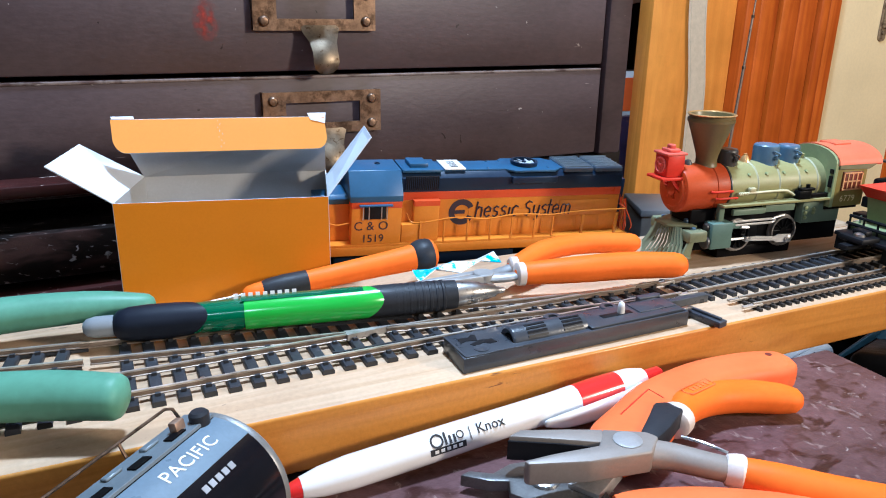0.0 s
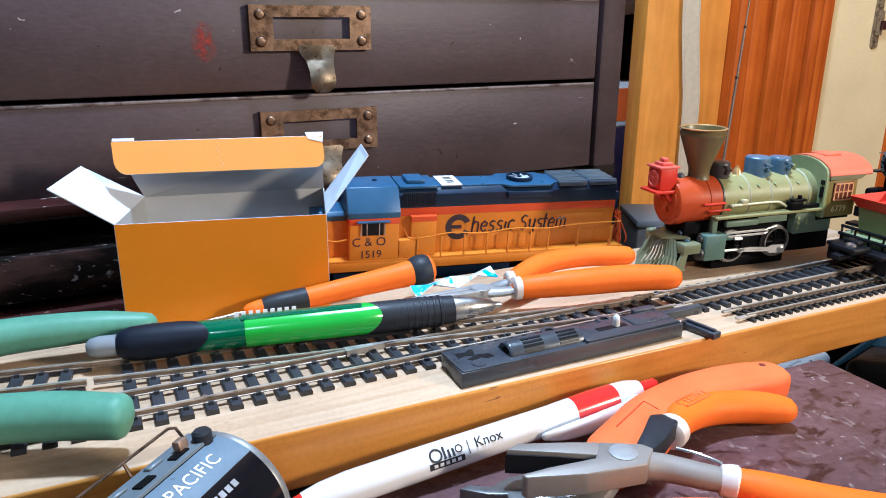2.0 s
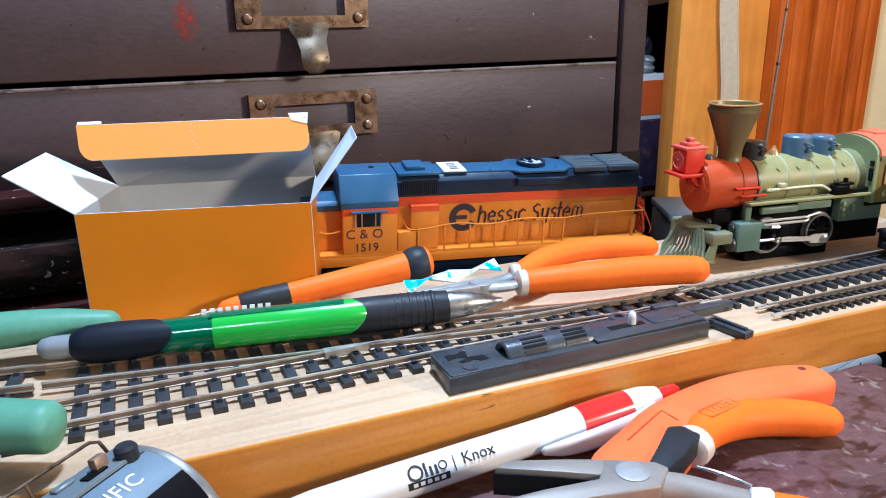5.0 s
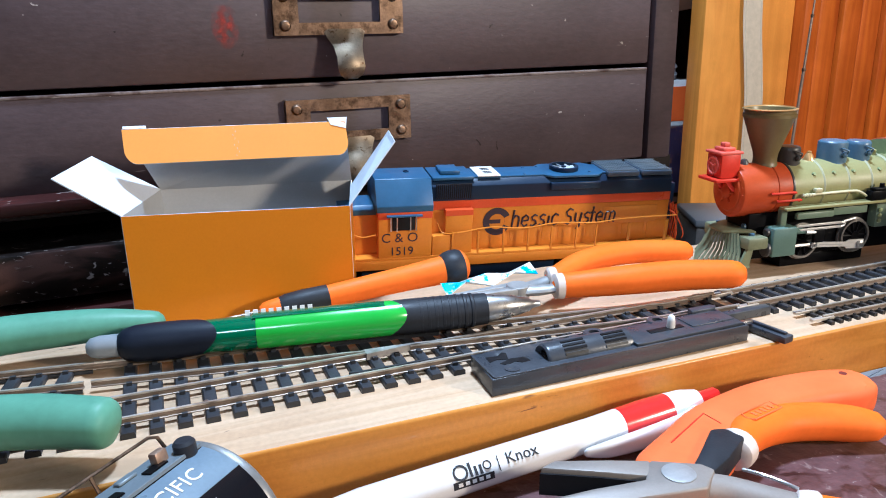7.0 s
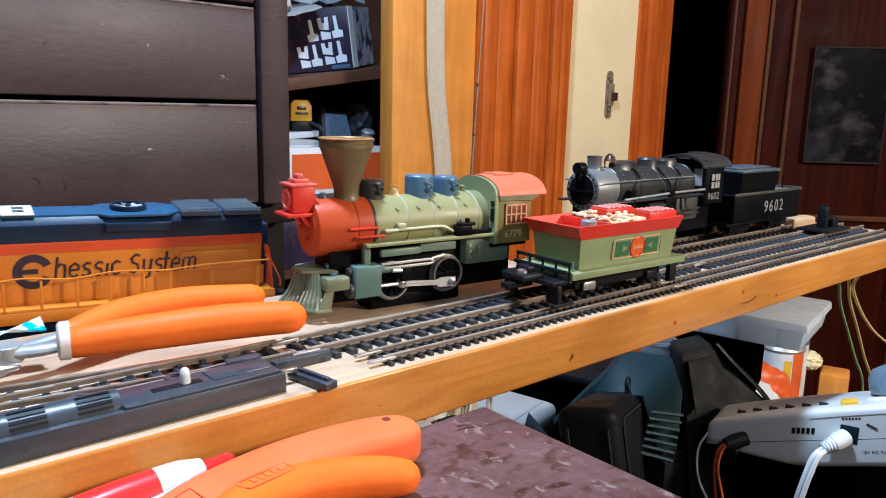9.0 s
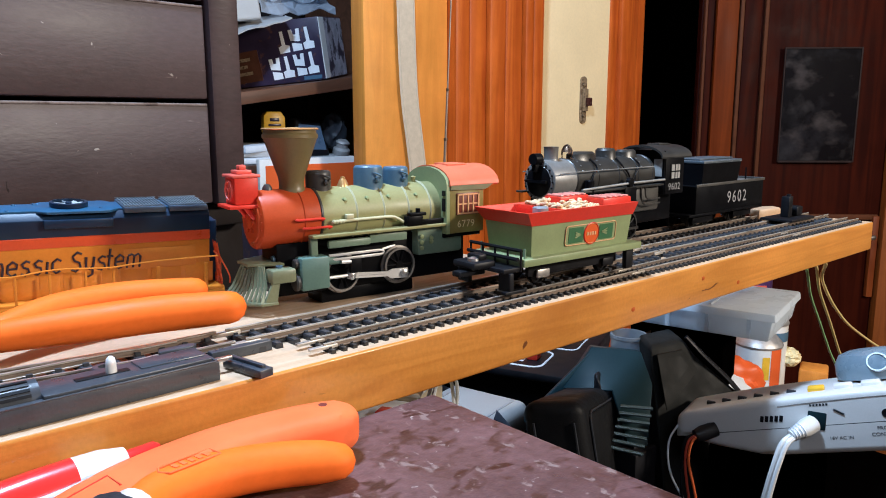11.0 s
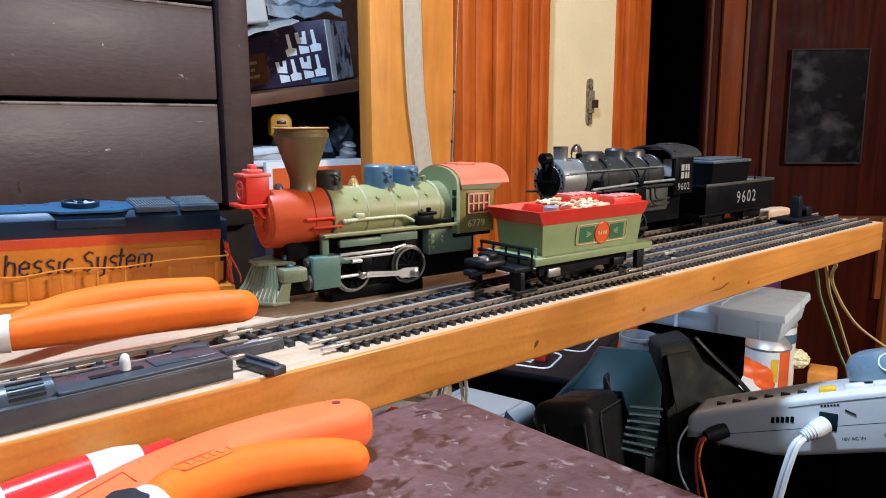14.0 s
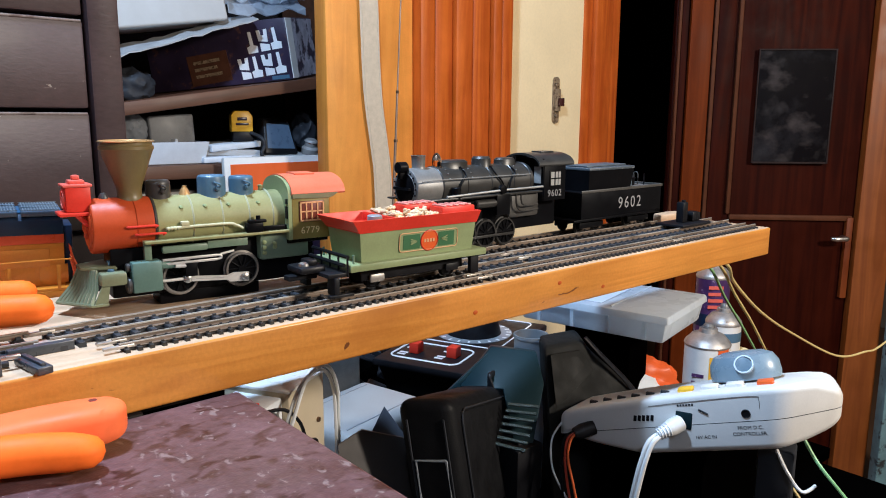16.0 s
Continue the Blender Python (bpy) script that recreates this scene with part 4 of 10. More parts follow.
# remote switch machine in front of the turnout
mach = thing("switch_machine", pose(0.158, 0.2355, TOP, 0, 0, 0.8), "black plastic remote switch machine with a white thumb slide", "switch machine")
bm = B()
add_prism(bm, [(-0.0580, -0.0115), (0.0565, -0.0105), (0.0565, 0.0085), (0.0500, 0.0090), (-0.0565, 0.0100)], 0.0, 0.0066, None, 0, 0.0004)
part("case", bm, M["machine"], mach)
bm = B()
for x0, x1, y0, y1 in ((-0.0570, 0.0555, -0.0112, -0.0102), (-0.0572, -0.0562, -0.0102, 0.0090), (0.0550, 0.0560, -0.0102, 0.0080)):
    add_box(bm, x0, x1, y0, y1, 0.0066, 0.0072, 0.0002)
part("rim", bm, M["machine"], mach)
bm = B()
add_prism(bm, [(0.0035, -0.0094), (0.0060, -0.0098), (0.0545, -0.0092), (0.0545, 0.0045), (0.0100, 0.0050), (0.0035, 0.0030)], 0.0066, 0.0079, None, 0, 0.0003)
part("lid", bm, M["machine"], mach)
bm = B()
add_box(bm, 0.0330, 0.0540, -0.0050, 0.0046, 0.0079, 0.0083, 0.0002)
part("lid_plate", bm, M["machine"], mach)
# the coil cover: half round, lying in the case
CM = Matrix.Translation((-0.0330, -0.0015, 0.0052)) @ Matrix.Rotation(radians(90), 4, "Y")
bm = B()
add_lathe(bm, [(0.0034, 0.0008), (0.0052, 0.0), (0.0058, 0.0005), (0.0060, 0.0012), (0.0060, 0.0365), (0, 0.0365)], CM, 32)
part("coil_cover", bm, M["machine"], mach, "rounded black coil cover")
bm = B()
add_lathe(bm, [(0.0, 0.0016), (0.0018, 0.0016), (0.0018, 0.0008), (0.0026, 0.0008), (0.0026, 0.0022), (0.0052, 0.0022)], CM, 24)
part("coil_end", bm, M["black"], mach)
for x0 in (-0.0260, -0.0085):
    for k in range(4):
        bm = B()
        a = radians(28 + k * 17)
        m = Matrix.Translation((x0, -0.0015 - 0.0060 * math.cos(a), 0.0052 + 0.0060 * math.sin(a))) @ Matrix.Rotation(-a, 4, "X")
        add_box(bm, 0.0, 0.0095, -0.00035, 0.0002, -0.00045, 0.00045, 0, 2, m)
        part("vent_slot", bm, M["black"], mach)
for x in (-0.004, 0.0262):
    bm = B()
    add_lathe(bm, [(0.0042, 0.0), (0.0042, 0.0068), (0.0038, 0.0072), (0.0021, 0.0072), (0.0021, 0.0060), (0.0, 0.0060)], Matrix.Translation((x, 0.0085, 0.0)), 22)
    bs = part("screw_boss", bm, M["machine"], mach)
    bm = B()
    add_lathe(bm, [(0.0019, 0.0), (0.0019, 0.0003), (0, 0.0003)], Matrix.Translation((x, 0.0085, 0.0061)), 16)
    part("boss_hole", bm, M["black"], bs)
for k in range(6):
    bm = B()
    x = -0.0500 + k * 0.0072
    add_box(bm, x, x + 0.0046, 0.0096, 0.0116, 0.0, 0.0060, 0.0003)
    part("edge_lug", bm, M["machine"], mach)
bm = B()
add_lathe(bm, [(0.0030, 0.0), (0.0030, 0.0003), (0.0014, 0.0003), (0.0008, 0.0001), (0, 0.0001)], Matrix.Translation((-0.0475, -0.0060, 0.0066)), 18)
part("screw_seat", bm, M["machine"], mach)
bm = B()
add_prism(bm, [(-0.0530, 0.0010), (-0.0500, 0.0022), (-0.0455, 0.0010), (-0.0440, 0.0062), (-0.0455, 0.0070), (-0.0480, 0.0048), (-0.0525, 0.0055)], 0.0066, 0.0068)
part("contact_slot", bm, M["black"], mach)
bm = B()
add_prism(bm, [(-0.0500, -0.0012), (-0.0445, 0.0012), (-0.0395, 0.0002), (-0.0385, -0.0030), (-0.0420, -0.0034), (-0.0440, -0.0016), (-0.0480, -0.0032)], 0.0066, 0.0068)
part("contact_slot", bm, M["black"], mach)
bm = B()
add_box(bm, 0.0140, 0.0300, -0.0036, -0.0006, 0.0079, 0.0082, 0.0001)
part("slide_slot", bm, M["black"], mach)
bm = B()
add_lathe(bm, [(0.0017, 0.0), (0.0016, 0.0030), (0.0013, 0.0046), (0.0006, 0.0053), (0, 0.0054)], Matrix.Translation((0.0248, -0.0018, 0.0080)), 16)
part("thumb_slide", bm, M["white"], mach, "white thumb slide")
bm = B()
add_box(bm, 0.0565, 0.0640, -0.0050, -0.0030, 0.0040, 0.0056, 0.0003)
part("throw_rod", bm, M["chrome"], mach, "bright throw rod")
bm = B()
add_box(bm, -0.0028, 0.0028, -0.0125, 0.0080, 0.0, 0.0030, 0.0005, 2, pose(0.0665, -0.0075, 0.0004, 0, 0, 10))
lv = part("lever", bm, M["machine"], mach)
bm = B()
add_box(bm, -0.0008, 0.0008, -0.0110, 0.0065, 0.0030, 0.0042, 0.0002, 2, pose(0.0665, -0.0075, 0.0004, 0, 0, 10))
part("lever_ridge", bm, M["machine"], lv)
bm = B()
add_prism(bm, [(0.0440, 0.0085), (0.0560, 0.0085), (0.0580, 0.0105), (0.0560, 0.0125), (0.0450, 0.0125)], 0.0040, 0.0078, None, 0, 0.0003)
part("end_clip", bm, M["machine"], mach)
bm = B()
add_box(bm, 0.062, 0.086, 0.007, 0.011, 0.0, 0.004, 0.0004)
part("track_bracket", bm, M["machine"], mach)
# small nail in a tie of the turnout
bm = B()
add_lathe(bm, [(0.0011, 0.0), (0.0010, 0.0003), (0, 0.0005)], Matrix.Translation((0.0075, HOY - 0.0035, TOP + 0.0021)), 10)
single("track_nail", bm, M["chrome"], None, "bright nail head in a track tie", "nail")
# ---- rolling stock ----
def wheel(name, parent, x, y, z, r, width, material, rim, spokes=0, label=""):
    """A flanged wheel with a bright tyre, axis along y; its outer face looks to -y when width is negative."""
    s = 1 if width > 0 else -1
    w = abs(width)
    bm = B()
    add_lathe(bm, [(r * 0.88, 0.0), (r, 0.0), (r * 1.0, w * 0.7), (r * 1.10, w * 0.75), (r * 1.10, w), (r * 0.88, w), (r * 0.88, 0.0)], frame_at((x, y, z), (0, s, 0)), 28)
    wh = part(name, bm, rim, parent, label)
    bm = B()
    add_lathe(bm, [(0, w * 0.1), (r * 0.24, w * 0.1), (r * 0.24, w * 0.4), (r * 0.88, w * 0.5), (r * 0.88, w * 0.9), (0, w * 0.9)], frame_at((x, y, z), (0, s, 0)), 24)
    hub = part("wheel_centre", bm, material, wh)
    for k in range(spokes):
        bm = B()
        a = 2 * math.pi * k / spokes
        add_tube(bm, [(x + r * 0.2 * math.cos(a), y + s * w * 0.3, z + r * 0.2 * math.sin(a)), (x + r * 0.86 * math.cos(a), y + s * w * 0.35, z + r * 0.86 * math.sin(a))], r * 0.06, 6)
        part("spoke", bm, material, wh)
    return wh


def coupler(parent, x, y, z, way):
    bm = B()
    add_box(bm, min(x, x + way * 0.010), max(x, x + way * 0.010), y - 0.0015, y + 0.0015, z - 0.0012, z + 0.0012, 0.0003)
    add_box(bm, x + way * 0.010 - 0.002, x + way * 0.010 + 0.002, y - 0.0030, y + 0.0030, z - 0.0022, z + 0.0022, 0.0008)
    part("coupler", bm, M["black"], parent)


# -- diesel road engine, orange and blue --
DIESEL = pose(0.185, 0.3752, 0.0142, 0, 0, -8.0) @ pose(0, 0, 0, 5, 1.6, 0)
bm = B()
add_box(bm, -0.115, 0.115, -0.022, 0.022, -0.0285, 0.0, 0.001)
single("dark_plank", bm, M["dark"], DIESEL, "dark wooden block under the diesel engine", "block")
dz = thing("diesel_locomotive", DIESEL, "orange, vermilion and blue model diesel engine with handrails", "model train")


def hood_section(y, z0, z1, ch, x0, x1, material, name, label=""):
    """Upright hood walls with a chamfered roof edge."""
    bm = B()
    add_prism(bm, [(-y, z0), (y, z0), (y, z1 - ch), (y - ch, z1), (-y + ch, z1), (-y, z1 - ch)], x0, x1, Matrix(((0, 0, 1, 0), (1, 0, 0, 0), (0, 1, 0, 0), (0, 0, 0, 1))), 0, 0.0003)
    return part(name, bm, material, dz, label)


hood_section(0.0118, 0.0185, 0.0415, 0.0001, -0.053, 0.0985, M["yellow"], "hood_side")
hood_section(0.01195, 0.0415, 0.0462, 0.0001, -0.053, 0.0986, M["vermilion"], "hood_stripe")
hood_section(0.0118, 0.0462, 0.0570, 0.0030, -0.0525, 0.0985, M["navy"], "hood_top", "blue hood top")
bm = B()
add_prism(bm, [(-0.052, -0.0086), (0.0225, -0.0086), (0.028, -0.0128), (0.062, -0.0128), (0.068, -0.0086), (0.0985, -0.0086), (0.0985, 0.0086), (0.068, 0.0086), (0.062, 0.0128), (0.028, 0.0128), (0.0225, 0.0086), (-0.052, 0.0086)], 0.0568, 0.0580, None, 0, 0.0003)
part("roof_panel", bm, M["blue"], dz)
bm = B()
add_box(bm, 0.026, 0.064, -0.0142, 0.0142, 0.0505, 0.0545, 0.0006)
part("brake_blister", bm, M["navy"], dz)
bm = B()
add_lathe(bm, [(0.0075, 0.0), (0.0080, 0.0004), (0.0080, 0.0022), (0.0068, 0.0024), (0.0068, 0.0006), (0, 0.0006)], Matrix.Translation((0.0400, 0, 0.0580)), 28)
part("fan_housing", bm, M["navy"], dz)
for k in range(8):
    bm = B()
    a = k * math.pi / 4 + 0.2
    add_prism(bm, [(0.0012, -0.0006), (0.0064, -0.0013), (0.0064, 0.0013), (0.0012, 0.0006)], 0.0009, 0.0013, Matrix.Translation((0.0400, 0, 0.0580)) @ Matrix.Rotation(a, 4, "Z") @ Matrix.Rotation(0.35, 4, "X"))
    part("fan_blade", bm, M["fan_metal"], dz)
bm = B()
add_lathe(bm, [(0.0, 0.0), (0.0014, 0.0), (0.0014, 0.0016), (0, 0.0018)], Matrix.Translation((0.0400, 0, 0.0584)), 12)
part("fan_hub", bm, M["navy"], dz)
for gx0, gx1 in ((0.0705, 0.0840), (0.0850, 0.0980)):
    bm = B()
    add_box(bm, gx0, gx1, -0.0118, 0.0118, 0.0560, 0.0588, 0.0006)
    g = part("radiator", bm, M["grille"], dz)
    for k in range(13):
        bm = B()
        x = gx0 + 0.0009 + k * (gx1 - gx0 - 0.0018) / 12
        add_box(bm, x - 0.0002, x + 0.0002, -0.0112, 0.0112, 0.0588, 0.0593)
        part("grille_bar", bm, M["tank_silver"], g)
    for k in range(4):
        bm = B()
        add_box(bm, gx0, gx1, -0.0105 + k * 0.007 - 0.0002, -0.0105 + k * 0.007 + 0.0002, 0.0592, 0.0595)
        part("grille_bar", bm, M["tank_silver"], g)
bm = B()
add_box(bm, -0.052, -0.025, -0.0108, 0.0108, 0.0570, 0.0588, 0.0006)
part("blower_top", bm, M["blue"], dz)
bm = B()
add_box(bm, -0.046, -0.033, -0.0065, 0.0065, 0.0588, 0.0612, 0.0008)
part("hatch", bm, M["blue"], dz)
bm = B()
add_box(bm, -0.050, -0.0265, -0.0124, -0.0116, 0.0475, 0.0555, 0.0003)
part("side_grille", bm, M["dark"], dz)
for k in range(18):
    bm = B()
    x = -0.0495 + k * 0.00133
    add_box(bm, x - 0.0002, x + 0.0002, -0.0128, -0.0123, 0.0478, 0.0552)
    part("grille_bar", bm, M["navy"], dz)
bm = B()
add_box(bm, -0.0195, -0.0070, -0.0098, 0.0085, 0.0581, 0.0588, 0.0002)
sticker = part("label", bm, M["white"], dz, "white sticker with dark bars on the roof")
for k, (a, b) in enumerate(((-0.006, -0.004), (-0.003, -0.0015), (0.0005, 0.002), (0.003, 0.0045))):
    bm = B()
    add_box(bm, -0.0150, -0.0105, a, b, 0.0588, 0.0589)
    part("printed_bar", bm, M["ink"], sticker)
for x, y in ((0.010, -0.007), (0.014, 0.006), (0.058, -0.007), (0.024, 0.007)):
    bm = B()
    add_lathe(bm, [(0.0011, 0.0), (0.0009, 0.0005), (0, 0.0006)], Matrix.Translation((x, y, 0.0579)), 10)
    part("lift_ring", bm, M["blue"], dz)
# cab with a sloping blue upper side
bm = B()
add_prism(bm, [(-0.0178, 0.0185), (0.0178, 0.0185), (0.0178, 0.0425), (-0.0178, 0.0425)], -0.0815, -0.0535, Matrix(((0, 0, 1, 0), (1, 0, 0, 0), (0, 1, 0, 0), (0, 0, 0, 1))), 0, 0.0003)
part("cab_side", bm, M["yellow"], dz)
bm = B()
add_box(bm, -0.0816, -0.0534, -0.0181, 0.0181, 0.0395, 0.0432, 0.0002)
part("cab_stripe", bm, M["vermilion"], dz)
bm = B()
add_prism(bm, [(-0.0184, 0.0432), (0.0184, 0.0432), (0.0184, 0.0465), (0.0105, 0.0590), (-0.0105, 0.0590), (-0.0184, 0.0465)], -0.0825, -0.0530, Matrix(((0, 0, 1, 0), (1, 0, 0, 0), (0, 1, 0, 0), (0, 0, 0, 1))), 0, 0.0004)
part("cab_roof", bm, M["blue"], dz, "blue cab roof")
bm = B()
add_lathe(bm, [(0.0016, 0.0), (0.0016, 0.0005), (0.0009, 0.0007), (0.0009, 0.0003), (0, 0.0003)], Matrix.Translation((-0.064, 0.002, 0.0590)), 14)
part("roof_vent", bm, M["navy"], dz)
bm = B()
add_box(bm, -0.0745, -0.0625, -0.0186, -0.0180, 0.0335, 0.0408, 0.0002)
win = part("cab_window", bm, M["black"], dz)
for x in (-0.0752, -0.0720, -0.0650, -0.0620):
    bm = B()
    add_box(bm, x - 0.0003, x + 0.0003, -0.0189, -0.0184, 0.0332, 0.0411)
    part("window_bar", bm, M["chrome"], win)
bm = B()
add_box(bm, -0.0775, -0.0590, -0.0205, -0.0181, 0.0412, 0.0421, 0.0002)
part("sunshade", bm, M["blue"], dz)
words("road_letters", "C & O", 0.0072, facing(-0.0705, -0.01795, 0.0292), M["print_navy"], dz)
words("road_number", "1519", 0.0064, facing(-0.0695, -0.01795, 0.0218), M["print_navy"], dz)
# short nose, deck and sill
hood_section(0.0105, 0.0185, 0.0400, 0.0001, -0.101, -0.0815, M["yellow"], "nose")
hood_section(0.0107, 0.0400, 0.0450, 0.0020, -0.1012, -0.0815, M["blue"], "nose_top")
bm = B()
add_box(bm, -0.104, 0.104, -0.0180, 0.0180, 0.0170, 0.0185, 0.0003)
part("deck", bm, M["yellow"], dz)
bm = B()
for sy in (-1, 1):
    add_box(bm, -0.104, 0.104, sy * 0.0175 - 0.0008, sy * 0.0175 + 0.0008, 0.0120, 0.0172, 0.0003)
part("side_sill", bm, M["yellow"], dz)
bm = B()
add_box(bm, -0.053, -0.040, -0.0172, -0.0118, 0.0185, 0.0290, 0.0004)
part("battery_box", bm, M["yellow"], dz)
bm = B()
add_box(bm, -0.0445, -0.0265, -0.0160, -0.0118, 0.0185, 0.0405, 0.0006)
part("filter_box", bm, M["yellow"], dz)
bm = B()
add_prism(bm, [(-0.0445, -0.0118), (-0.0265, -0.0118), (-0.0265, -0.0165), (-0.0445, -0.0165)], 0.0395, 0.0425)
part("filter_hood", bm, M["vermilion"], dz)
for k in range(11):
    bm = B()
    x = -0.022 + k * 0.0112
    add_box(bm, x, x + 0.0098, -0.01192, -0.0118, 0.0200, 0.0300, 0.0001)
    part("hood_door", bm, M["yellow"], dz)
bm = B()
add_box(bm, 0.070, 0.0935, -0.0121, -0.0118, 0.0290, 0.0390, 0.0002)
part("shutter", bm, M["yellow_dk"], dz)
# bars and a ring where the name stands on the side
bm = B()
add_lathe(bm, [(0.0078, 0.0), (0.0078, 0.0002), (0.0044, 0.0002), (0.0044, 0.0)], frame_at((-0.0130, -0.0119, 0.0335), (0, -1, 0)), 28)
bmesh.ops.delete(bm, geom=[v for v in bm.verts if v.co.x > -0.0082 and abs(v.co.z - 0.0335) < 0.0032], context="VERTS")
add_box(bm, -0.0180, -0.0110, -0.0121, -0.0119, 0.0325, 0.0347)
part("name_emblem", bm, M["print_navy"], dz, "dark ring emblem")
x = -0.0084
SK = Matrix(((1, 0, 0.12, 0), (0, 1, 0, 0), (0, 0, 1, 0), (0, 0, 0, 1)))
for shape, wd in (("stem", 0.0044), ("ring", 0.0042), ("wave", 0.0038), ("wave", 0.0038), ("bar", 0.0012), ("arc", 0.0040), ("gap", 0.0026), ("wave_tall", 0.0046), ("fork", 0.0042), ("wave", 0.0038), ("bar_tall", 0.0014), ("ring", 0.0042), ("comb", 0.0062)):
    if shape == "gap":
        x += wd
        continue
    bm = B()
    z, h, t = 0.0300, 0.0064, 0.00055
    y = -0.01205

    def stroke(pts):
        add_tube(bm, [SK @ Vector((x + px * wd - z * 0.12, y, z + pz * h)) for px, pz in pts], t, 5, True, 0, (0, 1, 0), 1.0)

    if shape in ("stem", "bar_tall"):
        stroke([(0.1, 0.0), (0.1, 1.5)])
    if shape == "bar":
        stroke([(0.5, 0.0), (0.5, 0.85)])
    if shape == "stem":
        stroke([(0.1, 0.7), (0.4, 1.0), (0.8, 0.9), (0.9, 0.6), (0.9, 0.0)])
    if shape == "ring":
        stroke([(0.9, 0.15), (0.5, 0.0), (0.1, 0.25), (0.1, 0.75), (0.5, 1.0), (0.9, 0.8), (0.9, 0.52), (0.15, 0.5)])
    if shape == "arc":
        stroke([(0.9, 0.15), (0.5, 0.0), (0.1, 0.25), (0.1, 0.75), (0.5, 1.0), (0.9, 0.85)])
    if shape in ("wave", "wave_tall"):
        k = 1.4 if shape == "wave_tall" else 1.0
        stroke([(0.9, 0.9 * k), (0.5, 1.0 * k), (0.1, 0.78 * k), (0.3, 0.55 * k), (0.75, 0.45 * k), (0.9, 0.22 * k), (0.5, 0.0), (0.1, 0.12 * k)])
    if shape == "fork":
        stroke([(0.1, 1.0), (0.15, 0.3), (0.5, 0.1), (0.85, 0.3), (0.9, 1.0)])
        stroke([(0.9, 1.0), (0.85, -0.3), (0.4, -0.45)])
    if shape == "bar_tall":
        stroke([(-0.7, 0.95), (1.2, 0.95)])
    if shape == "comb":
        for px in (0.05, 0.5, 0.95):
            stroke([(px, 0.0), (px, 0.85)])
        stroke([(0.05, 0.9), (0.3, 1.0), (0.5, 0.85), (0.75, 1.0), (0.95, 0.8)])
    part("name_bar", bm, M["print_navy"], dz)
    x += wd + 0.0011
# handrails with stanchions
for sy in (-1, 1):
    bm = B()
    pts = smooth_path([(-0.050, sy * 0.0172, 0.0360), (-0.046, sy * 0.0174, 0.0305), (-0.034, sy * 0.0176, 0.0305), (-0.015, sy * 0.0176, 0.0325), (0.008, sy * 0.0180, 0.0312), (0.030, sy * 0.0174, 0.0330), (0.060, sy * 0.0178, 0.0322), (0.080, sy * 0.0174, 0.0336), (0.101, sy * 0.0172, 0.0340)], 5)
    add_tube(bm, pts, 0.00038, 6)
    part("handrail", bm, M["yellow"], dz, "bent orange wire handrail")
    for x in (-0.040, -0.023, -0.006, 0.011, 0.027, 0.045, 0.062, 0.080, 0.096):
        bm = B()
        add_box(bm, x - 0.0006, x + 0.0006, sy * 0.0176 - 0.0004, sy * 0.0176 + 0.0004, 0.0155, 0.0310, 0.0001)
        part("stanchion", bm, M["yellow"], dz)
bm = B()
add_tube(bm, smooth_path([(-0.103, -0.017, 0.0185), (-0.103, -0.017, 0.030), (-0.098, -0.0174, 0.033), (-0.090, -0.0176, 0.0305), (-0.083, -0.0176, 0.0315)], 5), 0.00038, 6)
part("nose_rail", bm, M["yellow"], dz)
for y in (-0.015, 0.015):
    for dx in (0.0, 0.004):
        bm = B()
        add_tube(bm, smooth_path([(0.1005 + dx * 0.3, y, 0.034), (0.1025 + dx, y - 0.002, 0.024), (0.104 + dx, y + 0.001, 0.0185)], 5), 0.0004, 6)
        part("rear_rail", bm, M["vermilion"], dz, "bent orange end rail")
bm = B()
add_tube(bm, [(0.1015, -0.015, 0.034), (0.1015, 0.015, 0.034)], 0.0004, 6)
part("rear_rail", bm, M["vermilion"], dz, "bent orange end rail")
for k in range(7):
    y = -0.0150 + k * 0.0012
    bm = B()
    add_tube(bm, smooth_path([(0.1010, y, 0.0400 - 0.001 * (k % 3)), (0.1025 + 0.0006 * (k % 2), y - 0.0008, 0.0300), (0.1032 - 0.0004 * (k % 3), y + 0.0006, 0.0200), (0.1045, y, 0.0120)], 4), 0.00032, 5)
    part("rear_wire", bm, M["vermilion"], dz, "bent orange end wire")
bm = B()
add_box(bm, 0.0985, 0.1030, -0.0080, 0.0080, 0.0185, 0.050, 0.0006)
part("hood_end", bm, M["navy"], dz)
bm = B()
add_box(bm, 0.1015, 0.1045, -0.0165, 0.0165, 0.0060, 0.0172, 0.0005)
add_box(bm, -0.1045, -0.1015, -0.0165, 0.0165, 0.0060, 0.0172, 0.0005)
part("pilot", bm, M["yellow"], dz)
coupler(dz, 0.1040, 0, 0.0090, 1)
coupler(dz, -0.1040, 0, 0.0090, -1)
bm = B()
add_prism(bm, [(-0.030, 0.0035), (0.030, 0.0035), (0.032, 0.0065), (0.032, 0.0128), (-0.032, 0.0128), (-0.032, 0.0065)], -0.0145, 0.0145, Matrix(((1, 0, 0, 0), (0, 0, 1, 0), (0, 1, 0, 0), (0, 0, 0, 1))), 0, 0.0008)
part("fuel_tank", bm, M["navy"], dz)
